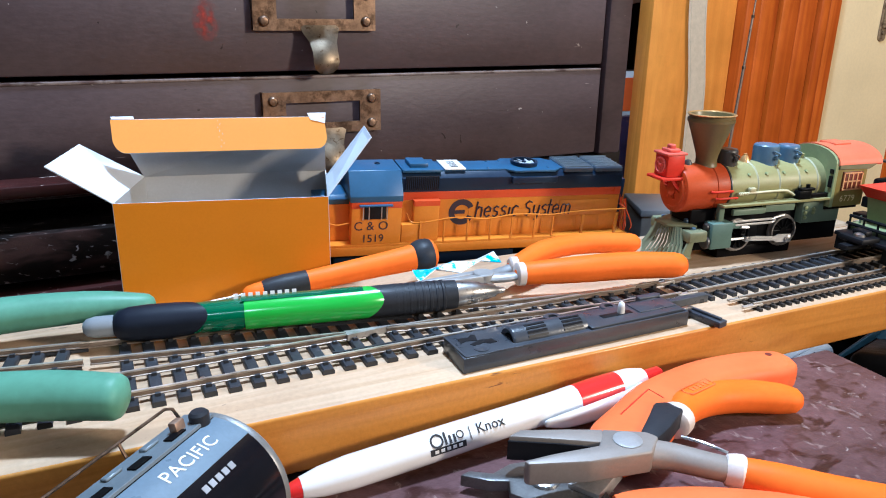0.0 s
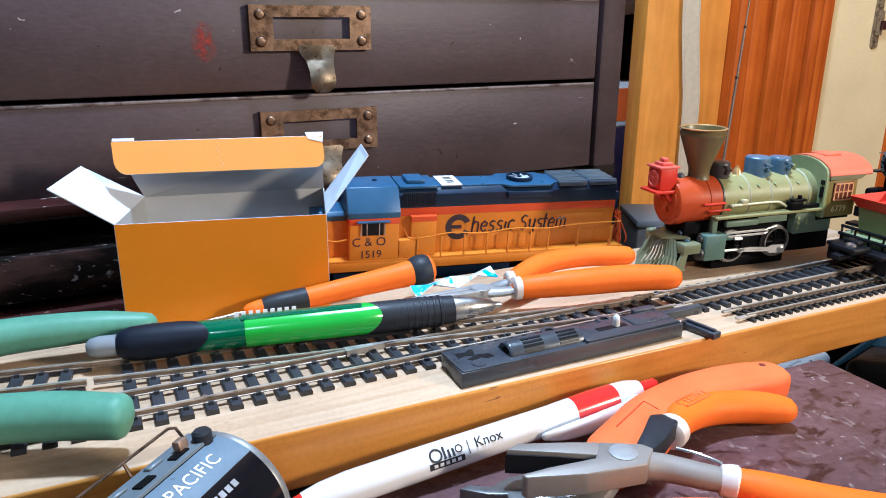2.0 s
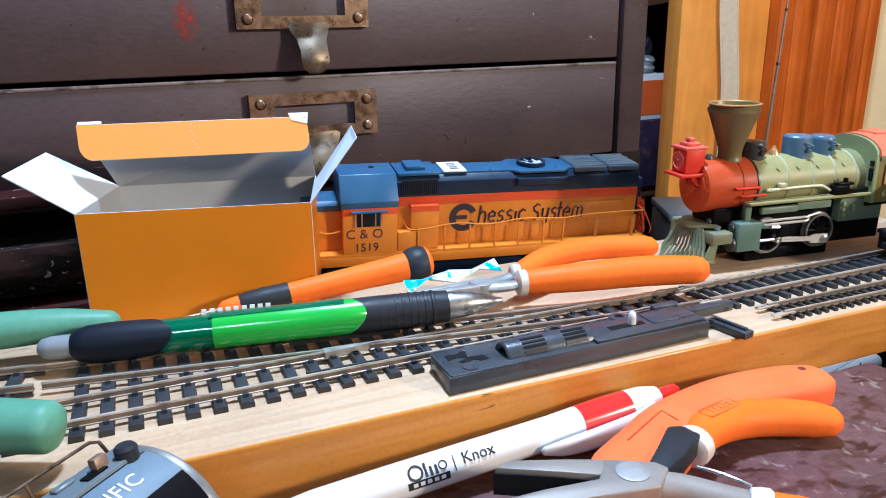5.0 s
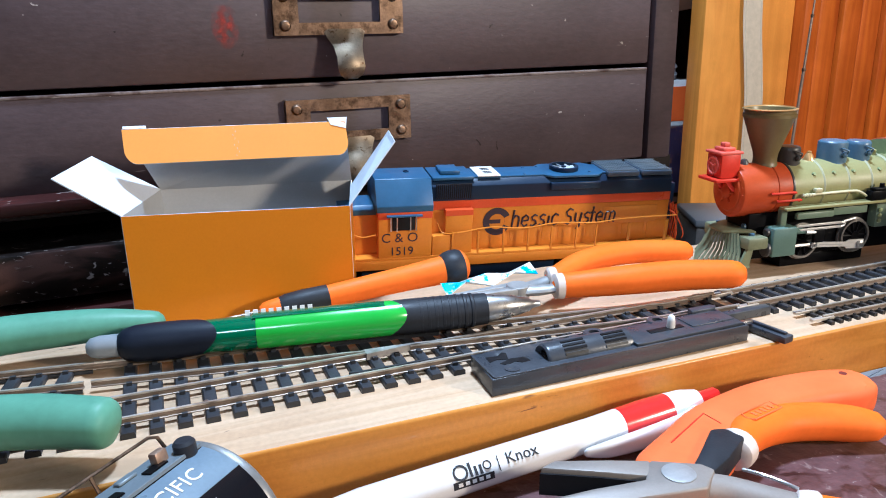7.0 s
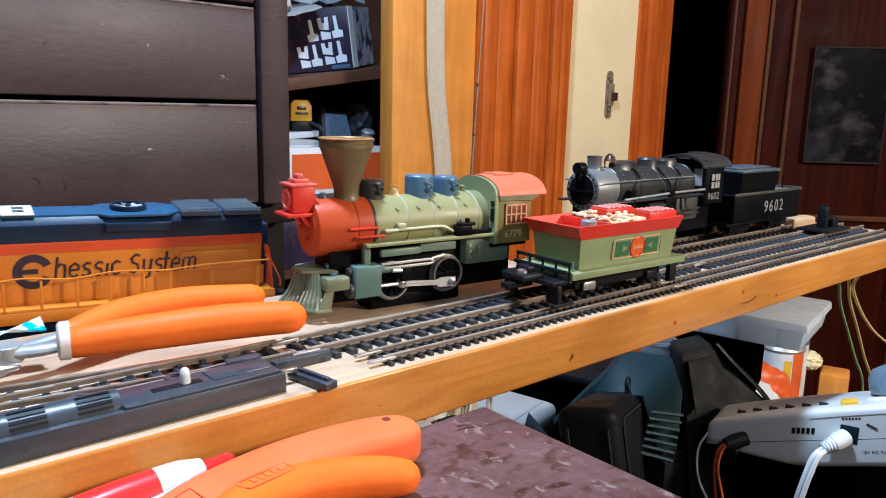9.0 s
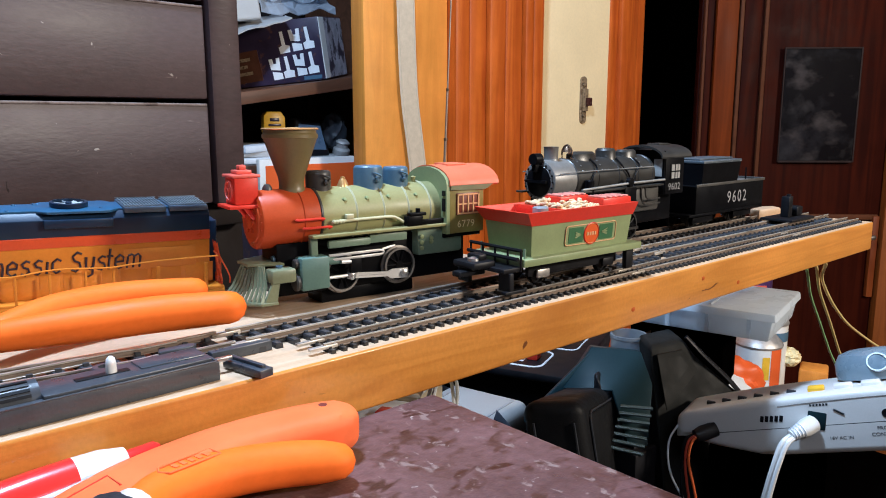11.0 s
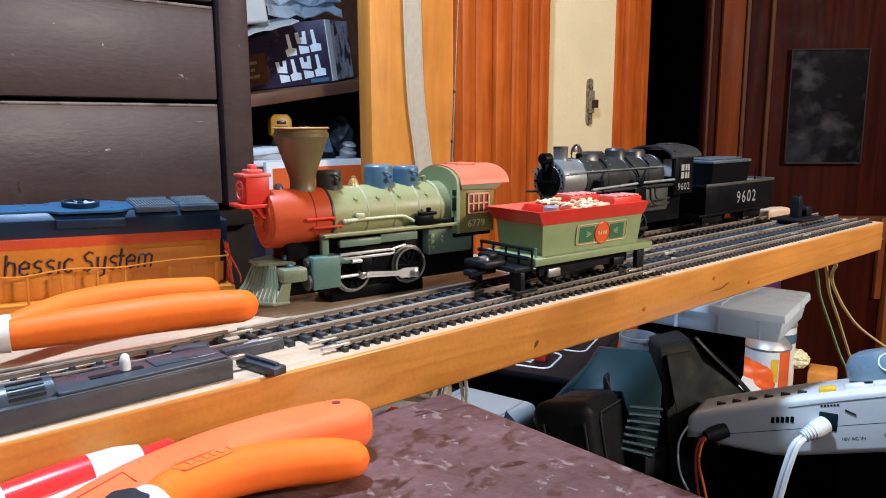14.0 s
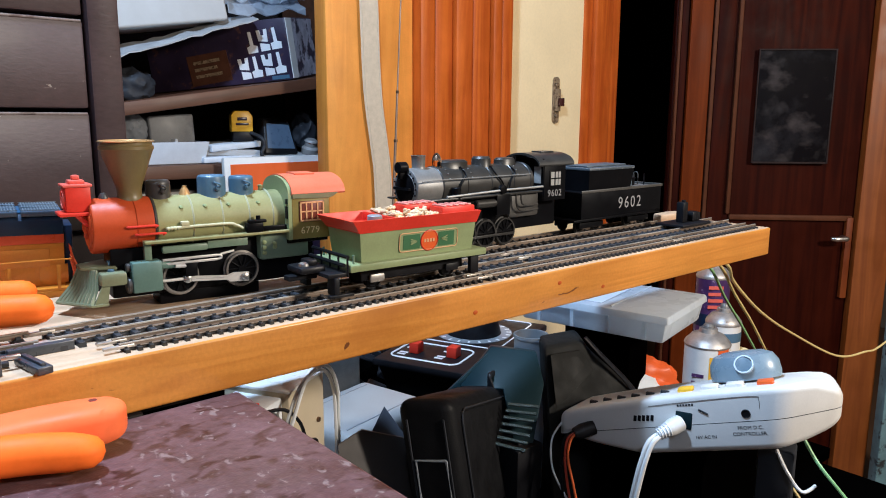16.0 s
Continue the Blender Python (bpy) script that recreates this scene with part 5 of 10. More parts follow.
for tx in (-0.066, 0.066):
    bm = B()
    add_box(bm, tx - 0.024, tx + 0.024, -0.0128, -0.0105, 0.0050, 0.0105, 0.0008)
    add_box(bm, tx - 0.024, tx + 0.024, 0.0105, 0.0128, 0.0050, 0.0105, 0.0008)
    add_box(bm, tx - 0.012, tx + 0.012, -0.0105, 0.0105, 0.0080, 0.0128)
    tk = part("truck", bm, M["navy"], dz, "dark blue truck frame")
    for wx in (-0.014, 0.014):
        for sy in (-1, 1):
            wheel("wheel", tk, tx + wx, sy * 0.0098, 0.0063, 0.0057, -sy * 0.0025, M["dark"], M["steel"])

# the hood is shorter than the sections above are drawn: draw its length in, fittings kept round
HOOD = ((-0.30, -0.30), (-0.0530, -0.0530), (0.0225, 0.0095), (0.0400, 0.0243), (0.0700, 0.0450), (0.0990, 0.0858), (0.30, 0.2868))


def hood_x(x):
    for (a, a2), (b, b2) in zip(HOOD, HOOD[1:]):
        if x <= b:
            return a2 + (x - a) * (b2 - a2) / (b - a)
    return x


for ob in list(dz.children_recursive):
    base = ob.name.split(".")[0]
    if base in ("name_bar", "road_letters", "road_number"):
        continue
    shift = {"fan_housing": -0.0157, "fan_blade": -0.0157, "fan_hub": -0.0157, "name_emblem": -0.0035, "label": -0.0080, "printed_bar": -0.0080, "truck": -0.0100, "wheel": -0.0100, "wheel_centre": -0.0100}.get(base)
    for v in ob.data.vertices:
        if shift is None:
            v.co.x = hood_x(v.co.x)
        elif base not in ("truck", "wheel", "wheel_centre") or v.co.x > 0:
            v.co.x += shift

# -- green and red old-time steam engine --
GREEN = pose(0.264, 0.304, TOP, 0, 0, -6.2)
ge = thing("steam_locomotive", GREEN, "green and red old-time model steam engine with balloon stack", "model train")
BX = Matrix.Rotation(radians(90), 4, "Y")


def boiler(parent, name, x0, x1, z, r, material, label="", seg=32, lip=0.0):
    bm = B()
    prof = [(0, 0), (r - 0.0006, 0), (r, 0.0006), (r, x1 - x0 - 0.0002), (0, x1 - x0 - 0.0002)]
    if lip:
        prof = [(0, 0.0), (r * 0.72, 0.0), (r * 0.76, 0.0006), (r * 0.9, 0.0008), (r - 0.0004, 0.0012), (r, 0.002), (r, x1 - x0 - 0.0002), (0, x1 - x0 - 0.0002)]
    add_lathe(bm, prof, Matrix.Translation((x0, 0, z)) @ BX, seg)
    return part(name, bm, material, parent, label)


BZ, BR = 0.0412, 0.0134
boiler(ge, "smokebox", 0.004, 0.0328, BZ, BR, M["smokebox_red"], "red smokebox", lip=1)
boiler(ge, "boiler", 0.0336, 0.1000, BZ, BR - 0.0002, M["olive"], "olive green boiler")
boiler(ge, "boiler_joint", 0.0324, 0.0340, BZ, BR + 0.0004, M["dome_grey"])
bm = B()
for k in range(20):
    a = 2 * math.pi * k / 20
    add_lathe(bm, [(0.0005, 0), (0.0003, 0.0005), (0, 0.0006)], frame_at((0.0050, 0.0115 * math.cos(a), BZ + 0.0115 * math.sin(a)), (-1, 0, 0)), 6)
add_lathe(bm, [(0.0036, 0), (0.0036, 0.0010), (0.0018, 0.0018), (0, 0.0020)], frame_at((0.0042, 0, BZ), (-1, 0, 0)), 18)
for k in range(6):
    a = 2 * math.pi * k / 6
    add_tube(bm, [(0.0036, 0.002 * math.cos(a), BZ + 0.002 * math.sin(a)), (0.0036, 0.0062 * math.cos(a), BZ + 0.0062 * math.sin(a))], 0.0006, 6)
part("smokebox_door", bm, M["smokebox_red"], ge)
for x in (0.0240, 0.0510, 0.0660, 0.0800, 0.0930):
    boiler(ge, "boiler_band", x, x + 0.0009, BZ, BR + 0.0004, M["smokebox_red"] if x < 0.03 else M["band_pale"])
bm = B()
add_lathe(bm, [(0.0090, 0.0), (0.0068, 0.0020), (0.0062, 0.0045), (0.0062, 0.0065), (0.0066, 0.009), (0.0130, 0.0262), (0.0136, 0.0268), (0.0136, 0.0282), (0.0128, 0.0290), (0.0128, 0.0306), (0.0119, 0.0306), (0.0112, 0.0285), (0.0095, 0.020), (0, 0.018)], Matrix.Translation((0.0245, 0, 0.0510)) @ Matrix.Diagonal((0.93, 0.93, 1.0, 1.0)), 36)
stk = part("smokestack", bm, M["stack"], ge, "bronze-brown funnel stack")
bm = B()
add_lathe(bm, [(0.0128, 0.0304), (0.0131, 0.0308), (0.0122, 0.0312), (0.0118, 0.0306)], Matrix.Translation((0.0245, 0, 0.0510)), 36)
part("stack_rim", bm, M["gold"], stk, "pale gilt rim")
# lantern
bm = B()
add_box(bm, -0.0048, 0.0062, -0.0060, 0.0060, 0.0490, 0.0610, 0.0008)
lan = part("headlamp", bm, M["red"], ge, "red box headlamp")
bm = B()
add_lathe(bm, [(0.0046, 0), (0.0046, 0.0009), (0.0038, 0.0009), (0.0036, 0.0002), (0, 0.0001)], frame_at((-0.0048, 0, 0.0550), (-1, 0, 0)), 22)
part("lens_ring", bm, M["red_lt"], lan)
bm = B()
for k in range(3):
    a = 2 * math.pi * k / 3 + 0.5
    add_tube(bm, [(-0.0052, 0, 0.0550), (-0.0052, 0.0034 * math.cos(a), 0.0550 + 0.0034 * math.sin(a))], 0.0004, 6)
part("lens_spokes", bm, M["red_lt"], lan)
bm = B()
add_box(bm, -0.0058, 0.0070, -0.0068, 0.0068, 0.0608, 0.0622, 0.0005)
add_box(bm, -0.0028, 0.0042, -0.0040, 0.0040, 0.0622, 0.0640, 0.0006)
add_box(bm, -0.0010, 0.0024, -0.0020, 0.0020, 0.0640, 0.0662, 0.0006)
part("lamp_cap", bm, M["red_lt"], lan)
bm = B()
add_box(bm, -0.0080, 0.0080, -0.0078, 0.0078, 0.0474, 0.0490, 0.0004)
part("lamp_shelf", bm, M["red"], lan)
bm = B()
for y in (-0.005, 0.005):
    add_tube(bm, smooth_path([(0.000, y, 0.0478), (0.003, y, 0.044), (0.005, y, 0.042)], 4), 0.0011, 8)
part("lamp_bracket", bm, M["red"], lan)
# domes, bell and fittings
for x, r, top, mtl, nm in ((0.0380, 0.0060, 0.0625, "dome_grey", "sand_dome"), (0.0650, 0.0072, 0.0640, "dome_blue", "steam_dome"), (0.0808, 0.0064, 0.0630, "dome_blue", "steam_dome")):
    bm = B()
    add_lathe(bm, [(r * 1.12, 0.0), (r * 1.02, 0.0018), (r, 0.004), (r, top - 0.0500 - 0.0022), (r * 0.97, top - 0.0500 - 0.0010), (r * 0.86, top - 0.0500 - 0.0003), (0, top - 0.0500)], Matrix.Translation((x, 0, 0.0500)), 26)
    d = part(nm, bm, M[mtl], ge)
    bm = B()
    add_lathe(bm, [(0.0016, 0), (0.0014, 0.0012), (0.0006, 0.0018), (0, 0.0018)], frame_at((x + 0.001, -r, 0.0570), (0, -1, 0)), 10)
    add_tube(bm, smooth_path([(x + 0.001, -r - 0.001, 0.0570), (x + 0.002, -r - 0.002, 0.0590), (x - 0.001, -r - 0.0005, 0.0605)], 4), 0.0005, 6)
    part("valve", bm, M["dome_grey"] if mtl == "dome_grey" else M["dome_blue"], d)
bm = B()
add_lathe(bm, [(0.0030, 0), (0.0026, 0.0012), (0.0018, 0.0030), (0.0010, 0.0040), (0.0012, 0.0046), (0, 0.005)], Matrix.Translation((0.0510, 0, 0.0540)), 16)
part("bell", bm, M["gold"], ge)
bm = B()
add_lathe(bm, [(0.0014, 0), (0.0011, 0.0020), (0.0015, 0.0030), (0, 0.0036)], Matrix.Translation((0.0915, 0, 0.0540)), 12)
part("whistle", bm, M["olive"], ge)
bm = B()
add_lathe(bm, [(0.0024, 0), (0.0022, 0.002), (0.0013, 0.0034), (0, 0.0038)], Matrix.Translation((0.0125, 0.0, 0.0535)), 14)
part("bell", bm, M["dome_grey"], ge)
for sy in (-1, 1):
    bm = B()
    add_tube(bm, smooth_path([(0.0374, sy * 0.0145, 0.0393), (0.050, sy * 0.0147, 0.0396), (0.068, sy * 0.0147, 0.0396), (0.0724, sy * 0.0150, 0.0385), (0.076, sy * 0.0150, 0.0365)], 4), 0.0007, 8)
    for k in range(4):
        add_cyl(bm, (0.0378 + k * 0.0016, sy * 0.0145, 0.0393), (0.0388 + k * 0.0016, sy * 0.0145, 0.0393), 0.0010, seg=10)
    add_box(bm, 0.0445, 0.0485, sy * 0.0142 - 0.0012, sy * 0.0142 + 0.0012, 0.0402, 0.0424, 0.0004)
    part("feed_pipe", bm, M["band_pale"], ge)
    bm = B()
    add_box(bm, 0.0770, 0.0860, sy * 0.0155 - 0.0022, sy * 0.0155 + 0.0022, 0.0342, 0.0392, 0.0006)
    add_box(bm, 0.0780, 0.0875, sy * 0.0165 - 0.0018, sy * 0.0165 + 0.0018, 0.0392, 0.0408, 0.0004)
    add_box(bm, 0.0860, 0.0995, sy * 0.0152 - 0.0010, sy * 0.0152 + 0.0010, 0.0342, 0.0368, 0.0003)
    add_cyl(bm, (0.0835, sy * 0.0165, 0.0408), (0.0835, sy * 0.0165, 0.0428), 0.0012, seg=10)
    part("air_pump", bm, M["engine_black"], ge)
    for x, z in ((0.0265, 0.0415), (0.0300, 0.0375)):
        bm = B()
        add_tube(bm, smooth_path([(x - 0.006, sy * 0.0136, z), (x - 0.006, sy * 0.0150, z), (x + 0.006, sy * 0.0150, z), (x + 0.006, sy * 0.0136, z - 0.001)], 3), 0.0006, 6)
        part("hand_grip", bm, M["red"], ge)
    for x in (0.046, 0.058, 0.070, 0.086):
        bm = B()
        add_lathe(bm, [(0.0011, 0), (0.0008, 0.0006), (0, 0.0008)], frame_at((x, sy * 0.0108, 0.0490), (0, sy, 0.6)), 8)
        part("rivet", bm, M["sage_lt"], ge)
    # running board, valance and frame
    bm = B()
    add_box(bm, 0.0262, 0.1010, sy * 0.0150 - 0.0030, sy * 0.0150 + 0.0030, 0.0328, 0.0342, 0.0003)
    part("running_board", bm, M["olive"], ge)
    bm = B()
    add_box(bm, 0.0345, 0.0570, sy * 0.0148 - 0.0014, sy * 0.0148 + 0.0014, 0.0272, 0.0308, 0.0010)
    add_box(bm, 0.0570, 0.0780, sy * 0.0140 - 0.0010, sy * 0.0140 + 0.0010, 0.0276, 0.0316, 0.0004)
    part("air_tank", bm, M["sage"], ge)
    bm = B()
    add_box(bm, 0.0265, 0.0300, sy * 0.0128 - 0.0016, sy * 0.0128 + 0.0016, 0.0230, 0.0330, 0.0005)
    part("smokebox_brace", bm, M["sage"], ge)
    bm = B()
    add_box(bm, 0.0195, 0.0335, sy * 0.0150 - 0.0040, sy * 0.0150 + 0.0040, 0.0097, 0.0247, 0.0010)
    cy = part("cylinder", bm, M["teal_plastic"], ge)
    bm = B()
    add_cyl(bm, (0.0172, sy * 0.0150, 0.0135), (0.0195, sy * 0.0150, 0.0135), 0.0040, bev=0.0006)
    add_cyl(bm, (0.0172, sy * 0.0150, 0.0220), (0.0195, sy * 0.0150, 0.0220), 0.0022, bev=0.0005)
    part("cylinder_head", bm, M["dome_grey"], cy)
    bm = B()
    add_cyl(bm, (0.0335, sy * 0.0155, 0.0222), (0.0420, sy * 0.0155, 0.0205), 0.0024, 0.0010)
    part("valve_guide", bm, M["teal_plastic"], cy)
    # two parallel guide bars that close in a round end, and the crosshead between them
    bm = B()
    for za, zb in ((0.0243, 0.0250), (0.0222, 0.0224)):
        add_box(bm, 0.0340, 0.0610, sy * 0.0168 - 0.0006, sy * 0.0168 + 0.0006, za - 0.0006, za + 0.0006, 0.0002)
    add_tube(bm, smooth_path([(0.0608, sy * 0.0168, 0.0243), (0.0626, sy * 0.0168, 0.0240), (0.0632, sy * 0.0168, 0.0232), (0.0626, sy * 0.0168, 0.0225), (0.0608, sy * 0.0168, 0.0222)], 4), 0.0006, 8)
    add_tube(bm, [(0.0400, sy * 0.0172, 0.0208), (0.0450, sy * 0.0174, 0.0206)], 0.0010, 8)
    add_tube(bm, [(0.0626, sy * 0.0165, 0.0245), (0.0700, sy * 0.0160, 0.0256)], 0.0006, 8)
    part("guide_bars", bm, M["rod"], ge, "bright metal guide bars")
    bm = B()
    add_box(bm, 0.0445, 0.0505, sy * 0.0172 - 0.0010, sy * 0.0172 + 0.0010, 0.0150, 0.0218, 0.0004)
    part("crosshead", bm, M["engine_black"], ge)
    for k, (x, wz) in enumerate(((0.0438, 0.0140), (0.0757, 0.0145))):
        wheel("driving_wheel", ge, x, sy * 0.0120, wz, 0.0088, -sy * 0.0030, M["engine_black"], M["tyre"], 10, "black driving wheel with a bright tyre")
        bm = B()
        add_lathe(bm, [(0.0020, 0), (0.0020, 0.0012), (0.0012, 0.0016), (0, 0.0016)], frame_at((x + (-0.0005 if k else 0.0020), sy * 0.0160, 0.0112 if k else 0.0136), (0, sy, 0)), 14)
        part("crank_pin", bm, M["chrome"], ge)
    ya, yb = (0.0152, 0.0160) if sy < 0 else (-0.0160, -0.0152)
    bm = B()
    add_prism(bm, [(0.0440, 0.0122), (0.0660, 0.0106), (0.0675, 0.0094), (0.0775, 0.0086), (0.0775, 0.0136), (0.0690, 0.0140), (0.0660, 0.0130), (0.0440, 0.0150)], ya, yb, SIDE)
    rod_ = part("side_rod", bm, M["rod"], ge, "bright side rod")
    bm = B()
    add_prism(bm, [(0.0500, 0.0130), (0.0640, 0.0119), (0.0640, 0.0122), (0.0500, 0.0133)], ya + 0.0001 if sy > 0 else ya, yb + 0.0002 if sy < 0 else yb, SIDE)
    part("rod_groove", bm, M["steel_dull"], rod_)
    bm = B()
    add_tube(bm, [(0.0335, sy * 0.0160, 0.0138), (0.0440, sy * 0.0160, 0.0138)], 0.0008, 8)
    part("piston_rod", bm, M["rod"], ge)
bm = B()
# black block fills frame and wheel shade; the lower box is an added prop
add_box(bm, 0.012, 0.118, -0.0088, 0.0088, 0.0062, 0.0305, 0.001)
add_box(bm, 0.034, 0.086, -0.0078, 0.0078, 0.0, 0.0066, 0.001)
part("engine_frame", bm, M["engine_black"], ge)
bm = B()
add_box(bm, 0.0850, 0.1130, -0.0140, 0.0140, 0.0183, 0.0325, 0.0016)
part("firebox", bm, M["sage"], ge)
for z, x in ((0.0222, 0.0872), (0.0250, 0.0930), (0.0280, 0.0872), (0.0250, 0.0872), (0.0268, 0.0930)):
    bm = B()
    add_lathe(bm, [(0.0012, 0), (0.0012, 0.0006), (0.0006, 0.0010), (0, 0.0010)], frame_at((x, -0.0140, z), (0, -1, 0)), 10)
    part("washout_plug", bm, M["sage_lt"], ge)
# cab
for sy in (1, -1):
    bm = B()
    add_box(bm, 0.1020, 0.1238, sy * 0.0172 - 0.0008, sy * 0.0172 + 0.0008, 0.0285, 0.0530, 0.0004)
    cab = part("cab_side", bm, M["olive_dk"], ge, "olive cab side, warm lamplight in its brown tint")
bm = B()
arch = [(-0.0182, 0.0285), (0.0182, 0.0285), (0.0182, 0.0535)] + [(0.0182 * math.cos(a), 0.0535 + 0.0085 * math.sin(a)) for a in [k * math.pi / 12 for k in range(1, 12)]] + [(-0.0182, 0.0535)]
YZ = Matrix(((0, 0, 1, 0), (1, 0, 0, 0), (0, 1, 0, 0), (0, 0, 0, 1)))
add_prism(bm, arch, 0.0998, 0.1018, YZ)
part("cab_front", bm, M["sage_lt"], ge)
for z0, z1 in ((0.0400, 0.0465), (0.0478, 0.0505)):
    for y in (-0.0160, 0.0160):
        bm = B()
        add_box(bm, 0.0992, 0.0999, y - 0.0012, y + 0.0012, z0, z1)
        part("front_window", bm, M["black"], ge)
bm = B()
roof = [(0.0192 * math.cos(a), 0.0532 + 0.0095 * math.sin(a)) for a in [k * math.pi / 16 for k in range(17)]]
inner = [(0.0182 * math.cos(a), 0.0524 + 0.0090 * math.sin(a)) for a in [k * math.pi / 16 for k in range(16, -1, -1)]]
add_prism(bm, roof + inner, 0.1015, 0.1330, YZ)
rf = part("cab_roof", bm, M["roof_salmon"], ge, "faded salmon red arched cab roof")
bm = B()
add_box(bm, 0.1090, 0.1210, -0.0060, 0.0060, 0.0620, 0.0633, 0.0004)
part("roof_hatch", bm, M["roof_salmon"], rf)
for sy in (-1, 1):
    # eave band with a flared bracket behind
    ya, yb = (0.0181, 0.0190) if sy < 0 else (-0.0190, -0.0181)
    bm = B()
    add_prism(bm, [(0.1020, 0.0508), (0.1238, 0.0502), (0.1262, 0.0512), (0.1290, 0.0530), (0.1325, 0.0534), (0.1020, 0.0534)], ya, yb, SIDE)
    part("eave", bm, M["olive_pale"], ge, "pale olive eave under the roof")
bm = B()
add_box(bm, 0.1058, 0.1206, -0.0184, -0.0179, 0.0378, 0.0490, 0.0002)
cw = part("cab_window", bm, M["window_red"], ge)
bm = B()
for x0, x1, z0, z1 in ((0.1062, 0.1202, 0.0478, 0.0486), (0.1062, 0.1202, 0.0381, 0.0389), (0.1062, 0.1070, 0.0381, 0.0486), (0.1194, 0.1202, 0.0381, 0.0486)):
    add_box(bm, x0, x1, -0.0190, -0.0180, z0, z1)
for x in (0.1099, 0.1132, 0.1165):
    add_box(bm, x - 0.0004, x + 0.0004, -0.0188, -0.0182, 0.0385, 0.0482)
add_box(bm, 0.1065, 0.1199, -0.0188, -0.0182, 0.0430, 0.0437)
part("window_frame", bm, M["frame_peach"], cw, "peach window frame and bars")
words("engine_number", "6779", 0.0052, facing(0.1122, -0.01802, 0.0330), M["cream"], ge, spread=1.1)
bm = B()
add_box(bm, 0.1000, 0.1240, -0.0150, 0.0150, 0.0262, 0.0288, 0.0004)
part("cab_floor", bm, M["engine_black"], ge)
# cowcatcher: a hipped deck, flat fanned slats and a bar at the foot
bm = B()
PD = [(-0.0010, -0.0060), (-0.0010, 0.0060), (0.0140, 0.0130), (0.0140, -0.0130)]
add_prism(bm, PD, 0.0212, 0.0226, None, 0, 0.0004)
add_box(bm, 0.0055, 0.0172, -0.0188, -0.0100, 0.0145, 0.0208, 0.0012)
add_box(bm, 0.0055, 0.0172, 0.0100, 0.0188, 0.0145, 0.0208, 0.0012)
part("pilot_beam", bm, M["olive_pale"], ge)
for k in range(19):
    s_ = -1 + k / 9
    tip = Vector((-0.0110 + 0.0120 * abs(s_), 0.0168 * s_, 0.0060))
    root = Vector((-0.0010 + 0.0060 * abs(s_), 0.0105 * s_, 0.0215))
    bm = B()
    add_tube(bm, [tip, tip * 0.55 + root * 0.45 + Vector((0.0014, 0, 0.0)), root], [0.0010, 0.0008, 0.0006], 4)
    part("pilot_slat", bm, M["olive_pale"], ge)
bm = B()
add_tube(bm, [(0.0015, -0.0172, 0.0060), (-0.0112, 0.0, 0.0060), (0.0015, 0.0172, 0.0060)], 0.0009, 6)
for sy in (-1, 1):
    add_box(bm, 0.0005, 0.0085, sy * 0.0168 - 0.0012, sy * 0.0168 + 0.0012, 0.0052, 0.0066, 0.0003)
    ya = 0.0160 if sy < 0 else -0.0176
    add_prism(bm, [(0.0020, 0.0060), (0.0080, 0.0060), (0.0095, 0.0150), (0.0062, 0.0150)], ya, ya + 0.0016, SIDE)
part("pilot_foot", bm, M["olive_pale"], ge)
for y in (-0.0135, 0.0135):
    bm = B()
    add_lathe(bm, [(0.0016, 0), (0.0016, 0.0012), (0, 0.0016)], Matrix.Translation((0.0110, y, 0.0206)), 10)
    part("beam_bolt", bm, M["dome_blue"], ge)
bm = B()
add_cyl(bm, (0.0110, -0.0060, 0.0235), (0.0180, -0.0060, 0.0245), 0.0016, seg=12)
part("flag_socket", bm, M["dome_blue"], ge)

# -- green tender with a red rim --
TEND = pose(0.4150, 0.2470, TOP + 0.0047, 0, 0, -3.2)
te = thing("tender", TEND, "pale green model tender with a red rim and wood load", "model train")
bm = B()
add_box(bm, -0.0440, 0.0460, -0.0195, 0.0195, 0.0118, 0.0155, 0.0005)
part("deck", bm, M["sage_lt"], te)
bm = B()


def hopper(bm, x0, x1, y, z0, X0, X1, Y, z1, mi=0):
    lo = [bm.verts.new(p) for p in ((x0, -y, z0), (x1, -y, z0), (x1, y, z0), (x0, y, z0))]
    hi = [bm.verts.new(p) for p in ((X0, -Y, z1), (X1, -Y, z1), (X1, Y, z1), (X0, Y, z1))]
    for k in range(4):
        n = (k + 1) % 4
        bm.faces.new((lo[k], lo[n], hi[n], hi[k])).material_index = mi
    return lo, hi


lo, hi = hopper(bm, -0.0350, 0.0385, 0.0150, 0.0155, -0.0365, 0.0400, 0.0165, 0.0310)
bm.faces.new(lo[::-1]), bm.faces.new(hi)
part("tank_body", bm, M["sage_lt"], te)
bm = B()
hopper(bm, -0.0370, 0.0405, 0.0170, 0.0308, -0.0420, 0.0420, 0.0192, 0.0375)
hopper(bm, -0.0355, 0.0395, 0.0158, 0.0316, -0.0404, 0.0408, 0.0178, 0.0375)
bm.verts.ensure_lookup_table()
v = bm.verts
for k in range(4):
    n = (k + 1) % 4
    bm.faces.new((v[4 + k], v[4 + n], v[12 + n], v[12 + k]))
bmesh.ops.recalc_face_normals(bm, faces=bm.faces[:])
part("rim", bm, M["red"], te, "flared red rim")
bm = B()
add_box(bm, -0.0375, 0.0400, -0.0165, 0.0165, 0.0310, 0.0325)
part("tank_top", bm, M["red"], te)
bm = B()
add_box(bm, -0.0145, -0.0130, -0.0168, 0.0168, 0.0325, 0.0372, 0.0003)
part("bulkhead", bm, M["red"], te)
